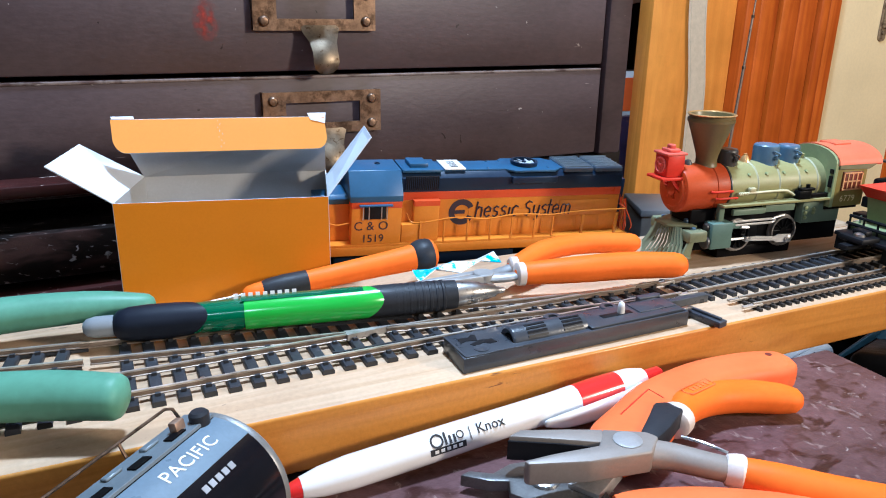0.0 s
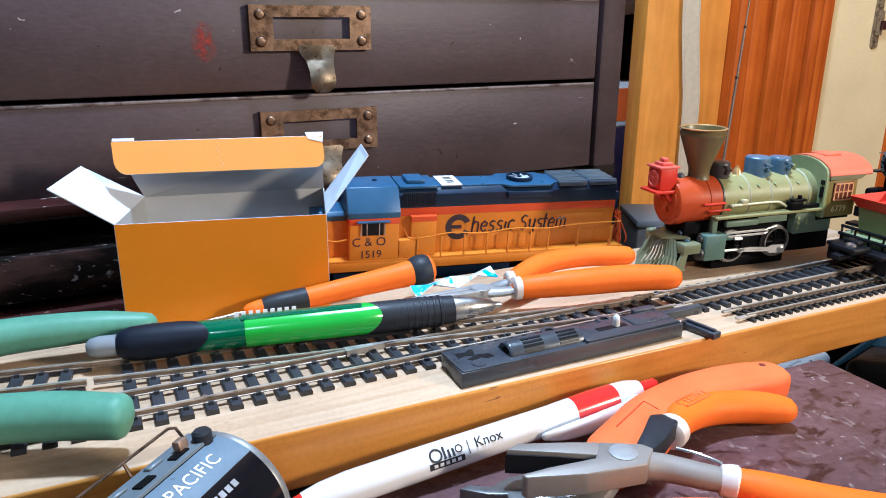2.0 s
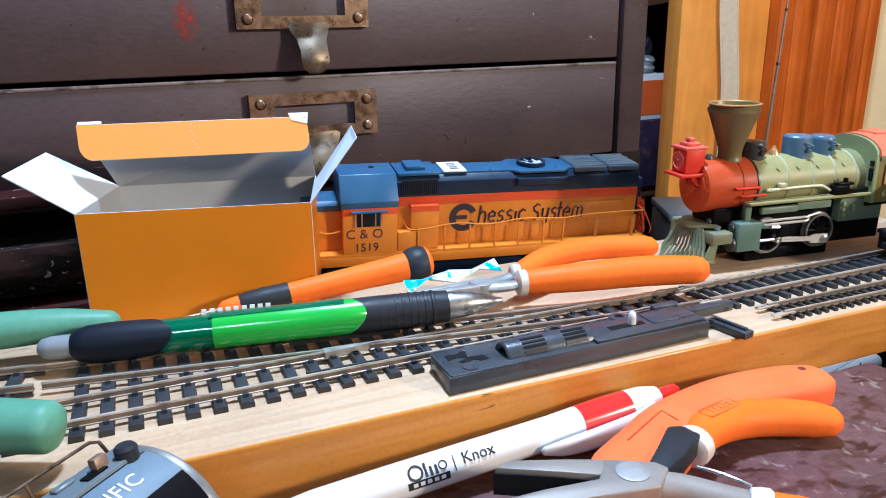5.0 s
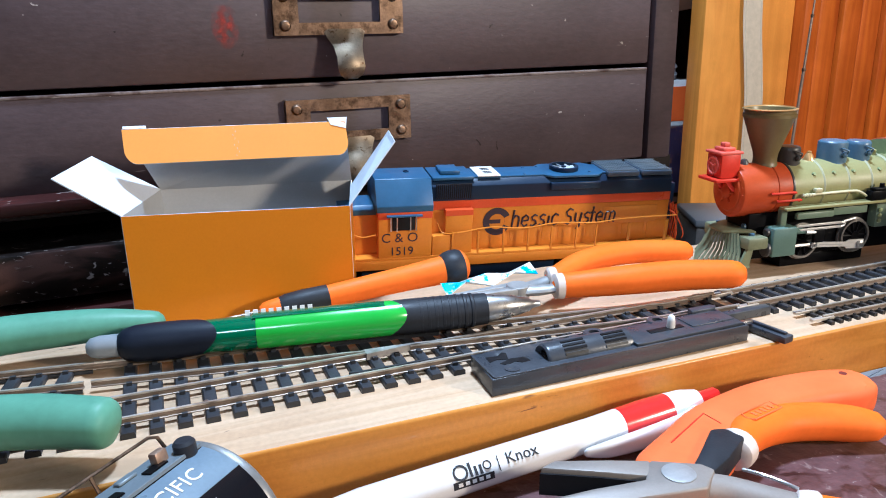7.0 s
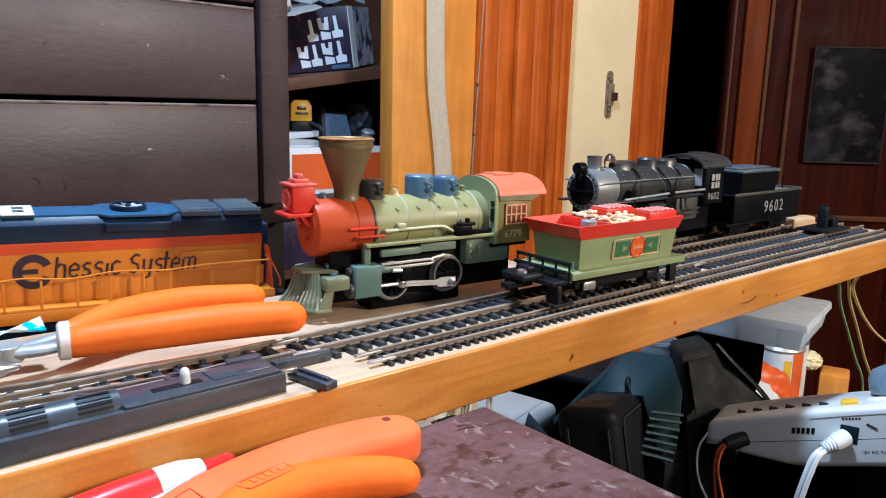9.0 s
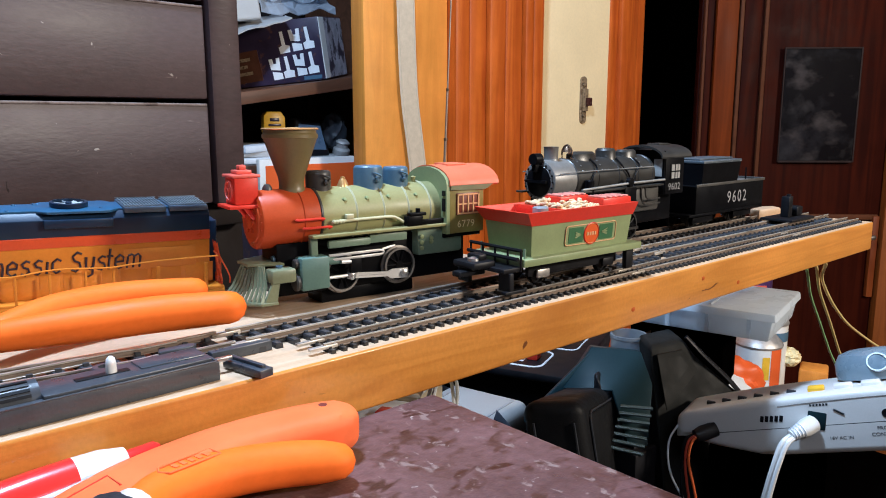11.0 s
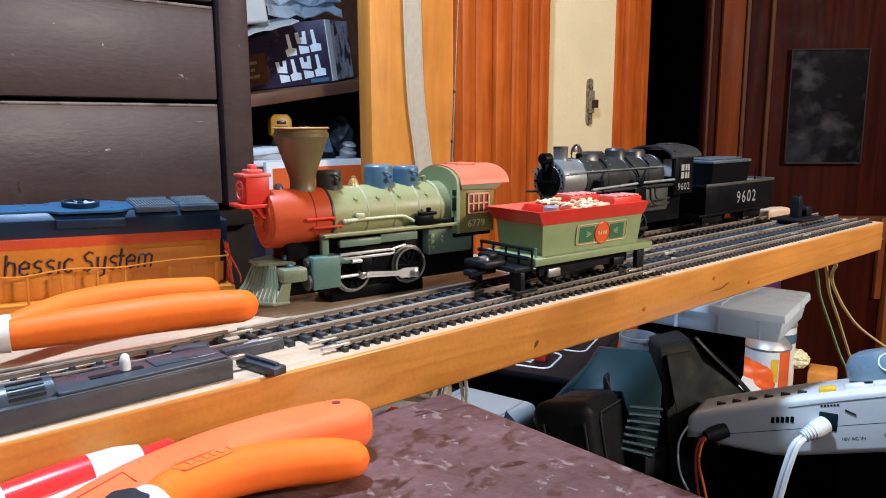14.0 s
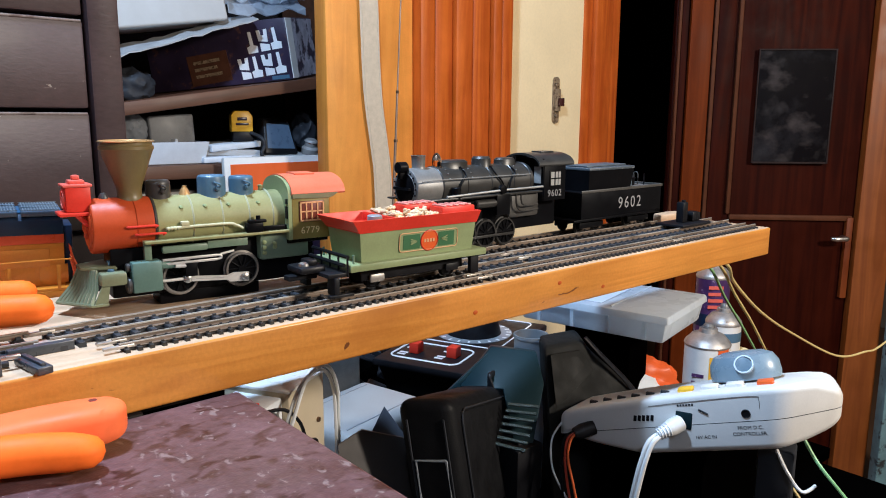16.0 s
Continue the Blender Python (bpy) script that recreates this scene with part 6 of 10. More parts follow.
for y0, y1, x0 in ((0.0035, 0.0155, 0.0050), (-0.0160, -0.0040, 0.0165)):
    bm = B()
    add_box(bm, x0, x0 + 0.0235, y0, y1, 0.0325, 0.0405, 0.0008)
    lk = part("locker", bm, M["red"], te, "red slatted locker")
    for k in range(5):
        bm = B()
        add_box(bm, x0 + 0.0014 + k * 0.0044, x0 + 0.0036 + k * 0.0044, y0 + 0.0004, y1 - 0.0004, 0.0405, 0.0414, 0.0003)
        part("slat", bm, M["slat_gleam"], lk)
bm = B()
for k in range(110):
    x, y = random.uniform(-0.011, 0.017), random.uniform(-0.0145, 0.0140)
    if x > 0.004 and (y > 0.0025 or (x > 0.0155 and y < -0.003)):
        continue
    add_box(bm, -0.0022, 0.0022, -0.0012, 0.0012, -0.0008, 0.0008, 0.0004, 1, pose(x, y, 0.0345 + random.uniform(0, 0.0042), random.uniform(-30, 30), random.uniform(-30, 30), random.uniform(0, 180)))
tagged(part("wood_load", bm, M["coal"], te, "cream wood billets"), kind="stuff")
bm = B()
add_lathe(bm, [(0.0040, 0), (0.0040, 0.0055), (0.0034, 0.0060), (0, 0.0060)], Matrix.Translation((-0.0225, -0.0085, 0.0325)), 20)
part("water_hatch", bm, M["grey_mid"], te, "grey round hatch")
PM = pose(0.0075, -0.01565, 0.0234, 5.5)
bm = B()
add_box(bm, -0.0195, 0.0195, -0.0004, 0.0006, -0.0052, 0.0052, 0.0002, 1, PM)
pl = part("side_panel", bm, M["sage_lt"], te, "green name panel")
c = []
for cx, cz, a0 in ((0.0178, 0.0032, 0), (-0.0178, 0.0032, 90), (-0.0178, -0.0032, 180), (0.0178, -0.0032, 270)):
    for k in range(4):
        a = radians(a0 + k * 30)
        c.append(PM @ Vector((cx + 0.0018 * math.cos(a), -0.0005, cz + 0.0018 * math.sin(a))))
bm = B()
add_tube(bm, c + [c[0]], 0.00028, 6, False)
part("panel_border", bm, M["frame_peach"], pl, "thin peach outline")
for sx in (-1, 1):
    bm = B()
    add_box(bm, min(sx * 0.0062, sx * 0.0172), max(sx * 0.0062, sx * 0.0172), -0.0006, 0.0004, -0.0040, 0.0040, 0, 2, PM)
    part("panel_end", bm, M["panel_green"], pl, "dark green panel end")
    for k in range(-1, 2):
        bm = B()
        q0 = sx * 0.0082
        add_prism(bm, [(q0, -0.0003), (q0 + sx * 0.0040, -0.0003 + k * 0.0014), (q0 + sx * 0.0044, 0.0004 + k * 0.0014), (q0, 0.0004)], 0.0006, 0.0008, PM @ SIDE)
        part("panel_scroll", bm, M["sage_lt"], pl)
bm = B()
add_lathe(bm, [(0.0056, 0), (0.0056, 0.0003), (0, 0.0004)], PM @ frame_at((0, -0.0004, 0), (0, -1, 0)), 24)
part("panel_disc", bm, M["orange_box"], pl, "orange red disc")
bm = B()
add_lathe(bm, [(0.0059, 0), (0.0059, 0.0003), (0.0055, 0.0005), (0.0055, 0.0)], PM @ frame_at((0, -0.0005, 0), (0, -1, 0)), 24)
part("disc_ring", bm, M["red"], pl)
for k in range(4):
    bm = B()
    add_box(bm, -0.0036 + k * 0.0019, -0.0024 + k * 0.0019, -0.0010, -0.0007, -0.0009, 0.0009, 0, 2, PM)
    part("disc_letter", bm, M["frame_peach"], pl)
bm = B()
for sy in (-1, 1):
    add_box(bm, -0.0330, 0.0350, sy * 0.0100 - 0.0012, sy * 0.0100 + 0.0012, 0.0045, 0.0110, 0.0005)
add_box(bm, -0.0300, 0.0320, -0.0100, 0.0100, 0.0085, 0.0118)
part("underframe", bm, M["black"], te)
for x in (-0.024, 0.026):
    for sy in (-1, 1):
        wheel("wheel", te, x, sy * 0.0090, 0.0052, 0.0052, -sy * 0.0022, M["black"], M["engine_black"])
        bm = B()
        add_box(bm, x - 0.0045, x + 0.0045, sy * 0.0125 - 0.0008, sy * 0.0125 + 0.0008, 0.0035, 0.0080, 0.0008)
        part("journal_box", bm, M["steel"] if x < 0 else M["black"], te)
for x in (0.0395,):
    bm = B()
    add_box(bm, x - 0.0030, x + 0.0030, -0.0170, -0.0140, 0.0010, 0.0118, 0.0005)
    part("step", bm, M["black"], te)
# front platform, rail and drawbar
bm = B()
add_box(bm, -0.0560, -0.0440, -0.0180, 0.0180, 0.0100, 0.0122, 0.0004)
add_box(bm, -0.0530, -0.0500, -0.0190, -0.0110, 0.0010, 0.0100, 0.0006)
add_box(bm, -0.0530, -0.0500, 0.0110, 0.0190, 0.0010, 0.0100, 0.0006)
add_box(bm, -0.0560, -0.0420, -0.0195, -0.0165, 0.0000, 0.0016, 0.0004)
part("platform", bm, M["black"], te)
bm = B()
for y in (-0.0180, -0.0090, 0.0, 0.0090, 0.0180):
    add_tube(bm, [(-0.0450, y, 0.0100), (-0.0450, y, 0.0205)], 0.0006, 6)
add_tube(bm, [(-0.0450, -0.0185, 0.0200), (-0.0450, 0.0185, 0.0200)], 0.0009, 6)
add_tube(bm, [(-0.0470, -0.0180, 0.0160), (-0.0470, 0.0180, 0.0160)], 0.0010, 6)
part("platform_rail", bm, M["black"], te)
bm = B()
add_box(bm, -0.0700, -0.0540, -0.0030, 0.0030, 0.0078, 0.0105, 0.0006)
add_box(bm, -0.0660, -0.0520, -0.0085, 0.0075, 0.0115, 0.0150, 0.0012)
add_box(bm, -0.0600, -0.0545, -0.0050, 0.0040, 0.0150, 0.0180, 0.0010)
part("drawbar", bm, M["black"], te)
bm = B()
add_lathe(bm, [(0.0030, 0), (0.0028, 0.0012), (0.0012, 0.0018), (0, 0.002)], Matrix.Translation((-0.0610, -0.0020, 0.0150)), 12)
part("drawbar_screw", bm, M["chrome"], te)
for y in (-0.0155, 0.0155):
    bm = B()
    add_cyl(bm, (-0.0400, y, 0.0155), (-0.0400, y, 0.0200), 0.0006, seg=8)
    part("marker_post", bm, M["sage"], te)

# -- black switch engine with its tender --
BLACK = pose(0.0, 0.2980, TOP + 0.0047)
be = thing("steam_locomotive", BLACK, "black model switching steam engine with a graphite smokebox", "model train")
BZ, BR = 0.0440, 0.0128
boiler(be, "smokebox", 0.4575, 0.4800, BZ, BR, M["smoke_grey"], "graphite grey smokebox", lip=1)
boiler(be, "boiler", 0.4802, 0.5660, BZ, BR + 0.0002, M["boiler_black"])
for x in (0.4795, 0.5010, 0.5230, 0.5450, 0.5620):
    boiler(be, "boiler_band", x, x + 0.0009, BZ, BR + 0.0006, M["boiler_black"])
bm = B()
add_lathe(bm, [(0.0098, 0), (0.0094, 0.0010), (0.0060, 0.0022), (0.0018, 0.0026), (0, 0.0030)], frame_at((0.4585, 0, BZ), (-1, 0, 0)), 24)
for k in range(18):
    a = 2 * math.pi * k / 18
    add_lathe(bm, [(0.0007, 0), (0.0005, 0.0006), (0, 0.0007)], frame_at((0.4580, 0.0110 * math.cos(a), BZ + 0.0110 * math.sin(a)), (-1, 0, 0)), 6)
add_box(bm, 0.4545, 0.4570, -0.0080, 0.0080, BZ - 0.0008, BZ + 0.0008)
part("smokebox_door", bm, M["engine_black"], be)
bm = B()
add_lathe(bm, [(0, 0), (0.0034, 0), (0.0036, 0.0006), (0.0036, 0.0060), (0.0028, 0.0070), (0, 0.0072)], frame_at((0.4520, 0, 0.0575), (1, 0, 0)), 18)
add_box(bm, 0.4530, 0.4600, -0.0015, 0.0015, 0.0500, 0.0560, 0.0004)
part("headlight", bm, M["engine_black"], be)
bm = B()
add_lathe(bm, [(0.0060, 0.0), (0.0046, 0.0014), (0.0043, 0.0030), (0.0046, 0.0095), (0.0049, 0.0102), (0.0040, 0.0102), (0.0038, 0.004), (0, 0.004)], Matrix.Translation((0.4690, 0, 0.0545)), 22)
part("smokestack", bm, M["smoke_grey"], be)
bm = B()
add_lathe(bm, [(0.0028, 0), (0.0024, 0.0010), (0.0016, 0.0028), (0.0008, 0.0036), (0, 0.0040)], Matrix.Translation((0.4845, 0, 0.0610)), 14)
add_tube(bm, smooth_path([(0.4845, -0.0036, 0.0555), (0.4845, -0.0038, 0.0620), (0.4845, 0.0, 0.0655), (0.4845, 0.0038, 0.0620), (0.4845, 0.0036, 0.0555)], 3), 0.0006, 6)
part("bell", bm, M["brass"], be)
for x, r, top, ln in ((0.4985, 0.0066, 0.0613, 1.9), (0.5250, 0.0068, 0.0628, 1.0), (0.5480, 0.0060, 0.0613, 1.5)):
    bm = B()
    add_lathe(bm, [(r * 1.15, 0.0), (r * 1.0, 0.002), (r * 0.98, top - 0.0540 - 0.0018), (r * 0.8, top - 0.0540 - 0.0004), (0, top - 0.0540)], Matrix.Translation((x, 0, 0.0540)) @ Matrix.Diagonal((ln, 1, 1, 1)), 24)
    part("dome", bm, M["boiler_black"], be)
for sy in (-1, 1):
    for x0 in (0.4860, 0.5060, 0.5280, 0.5500):
        for k in range(4):
            bm = B()
            a = radians(25 + 16 * k)
            add_lathe(bm, [(0.0006, 0), (0.0005, 0.0005), (0, 0.0006)], frame_at((x0, sy * (BR + 0.0002) * math.cos(a), BZ + (BR + 0.0002) * math.sin(a)), (0, sy * math.cos(a), math.sin(a))), 6)
            part("rivet", bm, M["smoke_grey"], be)
bm = B()
for x in (0.555, 0.559):
    add_cyl(bm, (x, 0, 0.0560), (x, 0, 0.0615), 0.0010, seg=10)
part("safety_valve", bm, M["engine_black"], be)
for sy in (-1, 1):
    for x0, za, x1, zb in ((0.4990, 0.0565, 0.4930, 0.0350), (0.5270, 0.0560, 0.5330, 0.0340), (0.5460, 0.0555, 0.5400, 0.0360)):
        bm = B()
        add_tube(bm, smooth_path([(x0, sy * 0.0070, za), (x0, sy * 0.0128, 0.0510), (x1, sy * 0.0142, 0.0440), (x1, sy * 0.0138, zb)], 5), 0.0006, 6)
        part("sand_pipe", bm, M["engine_black"], be)
    bm = B()
    add_cyl(bm, (0.4890, sy * 0.0150, 0.0330), (0.4890, sy * 0.0150, 0.0440), 0.0030, seg=14, bev=0.0006)
    add_box(bm, 0.4862, 0.4918, sy * 0.0150 - 0.0022, sy * 0.0150 + 0.0022, 0.0375, 0.0395, 0.0003)
    part("air_pump", bm, M["engine_black"], be)
    bm = B()
    add_cyl(bm, (0.5050, sy * 0.0155, 0.0315), (0.5330, sy * 0.0155, 0.0315), 0.0030, seg=14, bev=0.0008)
    part("air_tank", bm, M["boiler_black"], be)
for sy in (-1, 1):
    bm = B()
    add_tube(bm, smooth_path([(0.4600, sy * 0.0150, 0.0490), (0.4800, sy * 0.0152, 0.0495), (0.5600, sy * 0.0152, 0.0495)], 4), 0.0004, 6)
    part("handrail", bm, M["smoke_grey"], be)
    bm = B()
    add_box(bm, 0.4570, 0.5700, sy * 0.0152 - 0.0026, sy * 0.0152 + 0.0026, 0.0362, 0.0374, 0.0003)
    part("running_board", bm, M["boiler_black"], be)
    bm = B()
    add_tube(bm, [(0.4780, sy * 0.0180, 0.0385), (0.5300, sy * 0.0180, 0.0400), (0.5700, sy * 0.0180, 0.0402)], 0.0008, 8)
    part("reach_rod", bm, M["rod_steel"], be, "bright reach rod")
    bm = B()
    add_lathe(bm, [(0.0032, 0), (0.0030, 0.0024), (0, 0.0030)], frame_at((0.5290, sy * 0.0165, 0.0405), (0, sy, 0)), 14)
    add_box(bm, 0.5230, 0.5360, sy * 0.0170 - 0.0015, sy * 0.0170 + 0.0015, 0.0230, 0.0370, 0.0006)
    part("air_pump", bm, M["engine_black"], be)
    bm = B()
    add_tube(bm, smooth_path([(0.5430, sy * 0.0170, 0.0370), (0.5440, sy * 0.0172, 0.0280), (0.5500, sy * 0.0172, 0.0240), (0.5660, sy * 0.0172, 0.0245)], 5), 0.0006, 6)
    add_tube(bm, smooth_path([(0.5480, sy * 0.0170, 0.0370), (0.5490, sy * 0.0172, 0.0300), (0.5540, sy * 0.0172, 0.0275), (0.5660, sy * 0.0172, 0.0278)], 5), 0.0006, 6)
    part("pipes", bm, M["boiler_black"], be)
    for x in (0.4820, 0.5010, 0.5200, 0.5390):
        wheel("driving_wheel", be, x, sy * 0.0115, 0.0100, 0.0096, -sy * 0.0028, M["engine_black"], M["boiler_black"], 10)
    bm = B()
    add_box(bm, 0.4790, 0.5430, sy * 0.0158 - 0.0006, sy * 0.0158 + 0.0006, 0.0082, 0.0100, 0.0003)
    part("side_rod", bm, M["boiler_black"], be)
    bm = B()
    add_box(bm, 0.4560, 0.4700, sy * 0.0145 - 0.0042, sy * 0.0145 + 0.0042, 0.0080, 0.0250, 0.0022)
    part("cylinder", bm, M["engine_black"], be)
bm = B()
add_box(bm, 0.4600, 0.5950, -0.0085, 0.0085, 0.0100, 0.0350, 0.001)
part("engine_frame", bm, M["engine_black"], be)
bm = B()
add_box(bm, 0.5400, 0.5705, -0.0140, 0.0140, 0.0190, 0.0362, 0.002)
part("firebox", bm, M["firebox_grey"], be, "dusty grey firebox side")
bm = B()
add_box(bm, 0.4480, 0.4520, -0.0180, 0.0180, 0.0060, 0.0130, 0.0006)
add_box(bm, 0.4400, 0.4500, -0.0170, 0.0170, 0.0010, 0.0030, 0.0004)
part("footboard", bm, M["engine_black"], be)
bm = B()
for sy in (-1, 1):
    add_box(bm, 0.5718, 0.5955, sy * 0.0168 - 0.0007, sy * 0.0168 + 0.0007, 0.0295, 0.0560, 0.0003)
add_box(bm, 0.5712, 0.5724, -0.0168, 0.0168, 0.0295, 0.0600, 0.0003)
part("cab", bm, M["engine_black"], be)
bm = B()
roof = [(0.0185 * math.cos(a), 0.0555 + 0.0082 * math.sin(a)) for a in [k * math.pi / 16 for k in range(17)]]
inner = [(0.0178 * math.cos(a), 0.0545 + 0.0078 * math.sin(a)) for a in [k * math.pi / 16 for k in range(16, -1, -1)]]
add_prism(bm, roof + inner, 0.5655, 0.6040, Matrix(((0, 0, 1, 0), (1, 0, 0, 0), (0, 1, 0, 0), (0, 0, 0, 1))))
rf = part("cab_roof", bm, M["boiler_black"], be)
bm = B()
add_box(bm, 0.5820, 0.5960, -0.0050, 0.0050, 0.0630, 0.0645, 0.0004)
part("roof_hatch", bm, M["boiler_black"], rf)
bm = B()
add_box(bm, 0.5772, 0.5895, -0.0179, -0.0174, 0.0395, 0.0508, 0.0002)
w_ = part("cab_window", bm, M["engine_black"], be)
for x in (0.5786, 0.5836, 0.5868):
    for z in (0.0404, 0.0458):
        bm = B()
        add_box(bm, x, x + (0.0036 if x < 0.58 else 0.0024), -0.0182, -0.0178, z, z + 0.0044)
        part("pane", bm, M["pane_grey"], w_)
bm = B()
add_box(bm, 0.5708, 0.5712, -0.0150, -0.0085, 0.0420, 0.0540, 0.0001)
part("front_pane", bm, M["pane_grey"], be)
words("engine_number", "9602", 0.0070, facing(0.5835, -0.01755, 0.0345), M["letter_grey"], be, spread=1.15)

bt = thing("tender", BLACK, "black model tender with a sloped coal bunker", "model train")
bm = B()
add_box(bm, 0.6170, 0.7250, -0.0165, 0.0165, 0.0110, 0.0320, 0.0008)
part("tank_body", bm, M["engine_black"], bt)
# rim is drawn lighter to paint in the edge's highlight
bm = B()
for x0, x1, y0, y1 in ((0.6160, 0.7260, -0.0172, -0.0160), (0.6160, 0.7260, 0.0160, 0.0172), (0.7248, 0.7260, -0.0172, 0.0172)):
    add_box(bm, x0, x1, y0, y1, 0.0316, 0.0338, 0.0003)
part("rim", bm, M["firebox_grey"], bt)
bm = B()
add_box(bm, 0.6850, 0.7200, -0.0158, 0.0158, 0.0318, 0.0325, 0.0002)
part("deck", bm, M["smoke_grey"], bt, "dusty grey tender deck")
bm = B()
add_box(bm, 0.6915, 0.6990, -0.0045, 0.0045, 0.0325, 0.0425, 0.0008)
part("deck_box", bm, M["tank_band"], bt)
for dx in (0.7105, 0.7165):
    bm = B()
    add_tube(bm, smooth_path([(dx, 0.0020, 0.0322), (dx, 0.0020, 0.0410), (dx, 0.0045, 0.0428), (dx, 0.0070, 0.0410), (dx, 0.0070, 0.0322)], 3), 0.0005, 6)
    part("grab_iron", bm, M["boiler_black"], bt)
bm = B()
hopper(bm, 0.6275, 0.6820, 0.0145, 0.0320, 0.6255, 0.6840, 0.0162, 0.0490)
lo, hi = hopper(bm, 0.6275, 0.6820, 0.0140, 0.0320, 0.6260, 0.6835, 0.0155, 0.0490)
part("coal_bunker", bm, M["engine_black"], bt)
bm = B()
add_box(bm, 0.6250, 0.6845, -0.0168, 0.0168, 0.0485, 0.0508, 0.0008)
add_box(bm, 0.6290, 0.6800, -0.0110, 0.0110, 0.0508, 0.0522, 0.0008)
part("bunker_top", bm, M["bunker_slate"], bt, "slate bunker top")
bm = B()
add_lathe(bm, [(0.0036, 0), (0.0036, 0.006), (0.0042, 0.006), (0.0042, 0.0072), (0, 0.0075)], Matrix.Translation((0.7030, 0, 0.0320)), 16)
add_tube(bm, [(0.7140, -0.006, 0.0320), (0.7140, -0.006, 0.0420)], 0.0006, 6)
part("water_hatch", bm, M["engine_black"], bt)
bm = B()
add_lathe(bm, [(0.0026, 0), (0.0026, 0.004), (0, 0.005)], frame_at((0.6960, 0, 0.0430), (1, 0, 0)), 14)
part("rear_lamp", bm, M["engine_black"], bt)
words("tender_number", "9602", 0.0132, facing(0.6795, -0.01655, 0.0208), M["letter_grey"], bt, spread=1.28)
bm = B()
add_box(bm, 0.6080, 0.7240, -0.0170, 0.0170, 0.0095, 0.0115, 0.0004)
part("underframe", bm, M["engine_black"], bt)
for tx in (0.6350, 0.6980):
    bm = B()
    for sy in (-1, 1):
        add_box(bm, tx - 0.0150, tx + 0.0150, sy * 0.0118 - 0.0012, sy * 0.0118 + 0.0012, 0.0035, 0.0085, 0.0008)
    add_box(bm, tx - 0.004, tx + 0.004, -0.0110, 0.0110, 0.0060, 0.0096)
    tk = part("truck", bm, M["engine_black"], bt)
    for wx in (-0.0105, 0.0105):
        for sy in (-1, 1):
            wheel("wheel", tk, tx + wx, sy * 0.0092, 0.0050, 0.0050, -sy * 0.0022, M["engine_black"], M["boiler_black"])
coupler(bt, 0.7230, 0, 0.0090, 1)

# bumper at the end of the line
bump = thing("track_bumper", pose(0.7250, 0.262, TOP), "black plastic track bumper at the end of the line", "bumper")
bm = B()
add_box(bm, -0.016, 0.028, -0.0130, 0.0130, 0.0047, 0.0068, 0.0006)
part("base_plate", bm, M["black"], bump)
bm = B()
add_box(bm, -0.0010, 0.0065, -0.0035, 0.0035, 0.0068, 0.0240, 0.0010)
add_cyl(bm, (0.003, -0.001, 0.0240), (0.003, -0.001, 0.0256), 0.0018, seg=12)
part("stop_block", bm, M["black"], bump)
bm = B()
add_box(bm, 0.0130, 0.0230, -0.0045, 0.0045, 0.0068, 0.0150, 0.0014)
add_box(bm, 0.0240, 0.0280, -0.0030, 0.0030, 0.0068, 0.0140, 0.0010)
part("rear_block", bm, M["black"], bump)
bm = B()
add_prism(bm, [(0.0, 0.0), (0.034, -0.004), (0.040, 0.006), (0.030, 0.013), (0.004, 0.011)], 0.0, 0.0085, None, 0, 0.002)
single("wood_scrap", bm, M["pine_top"], pose(0.742, 0.291, TOP + 0.0002), "pale wood scrap lying behind the track bumper", "wood scrap")
# ---- carton, pens and hand tools ----
def sheet(bm, pts, t, mi=0):
    """A flat card through four corners, t thick, its faces outwards along the corner order's normal."""
    p = [Vector(q) for q in pts]
    n = (p[1] - p[0]).cross(p[2] - p[0]).normalized() * t
    lo, hi = [bm.verts.new(q - n / 2) for q in p], [bm.verts.new(q + n / 2) for q in p]
    k = len(p)
    fs = [bm.faces.new(lo[::-1]), bm.faces.new(hi)] + [bm.faces.new((lo[i], lo[(i + 1) % k], hi[(i + 1) % k], hi[i])) for i in range(k)]
    for f in fs[2:]:
        f.material_index = mi
    fs[0].material_index, fs[1].material_index = mi, mi
    return fs


BOX = pose(-0.0150, 0.3330, TOP)
FL, FR, BR_, BL = Vector((0, 0, 0)), Vector((0.0940, -0.0040, 0)), Vector((0.1095, 0.0530, 0)), Vector((0.0160, 0.0500, 0))
HL, HR = Vector((0, 0, 0.0520)), Vector((0, 0, 0.0477))
carton = thing("carton", BOX, "opened glossy orange cardboard carton, inside greyed for shade", "box")
# same inner card: greyed for shade inside, white on the lit flaps
CARD = [M["card_orange"], M["card_grey"], M["paper_white"]]


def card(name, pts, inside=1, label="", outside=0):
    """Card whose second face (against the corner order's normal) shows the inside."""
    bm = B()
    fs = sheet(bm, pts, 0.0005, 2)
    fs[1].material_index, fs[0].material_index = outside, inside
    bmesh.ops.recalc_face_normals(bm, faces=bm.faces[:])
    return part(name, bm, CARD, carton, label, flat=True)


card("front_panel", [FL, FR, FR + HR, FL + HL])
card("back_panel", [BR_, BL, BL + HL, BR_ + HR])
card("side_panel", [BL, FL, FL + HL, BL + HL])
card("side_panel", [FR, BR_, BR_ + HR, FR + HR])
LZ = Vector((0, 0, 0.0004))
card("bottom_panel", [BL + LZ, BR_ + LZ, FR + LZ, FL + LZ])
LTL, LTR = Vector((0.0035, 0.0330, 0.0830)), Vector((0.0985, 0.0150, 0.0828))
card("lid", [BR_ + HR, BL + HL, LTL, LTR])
bm = B()
a0, a1 = LTL + Vector((0, -0.0004, 0)), LTR + Vector((0, -0.0004, 0))
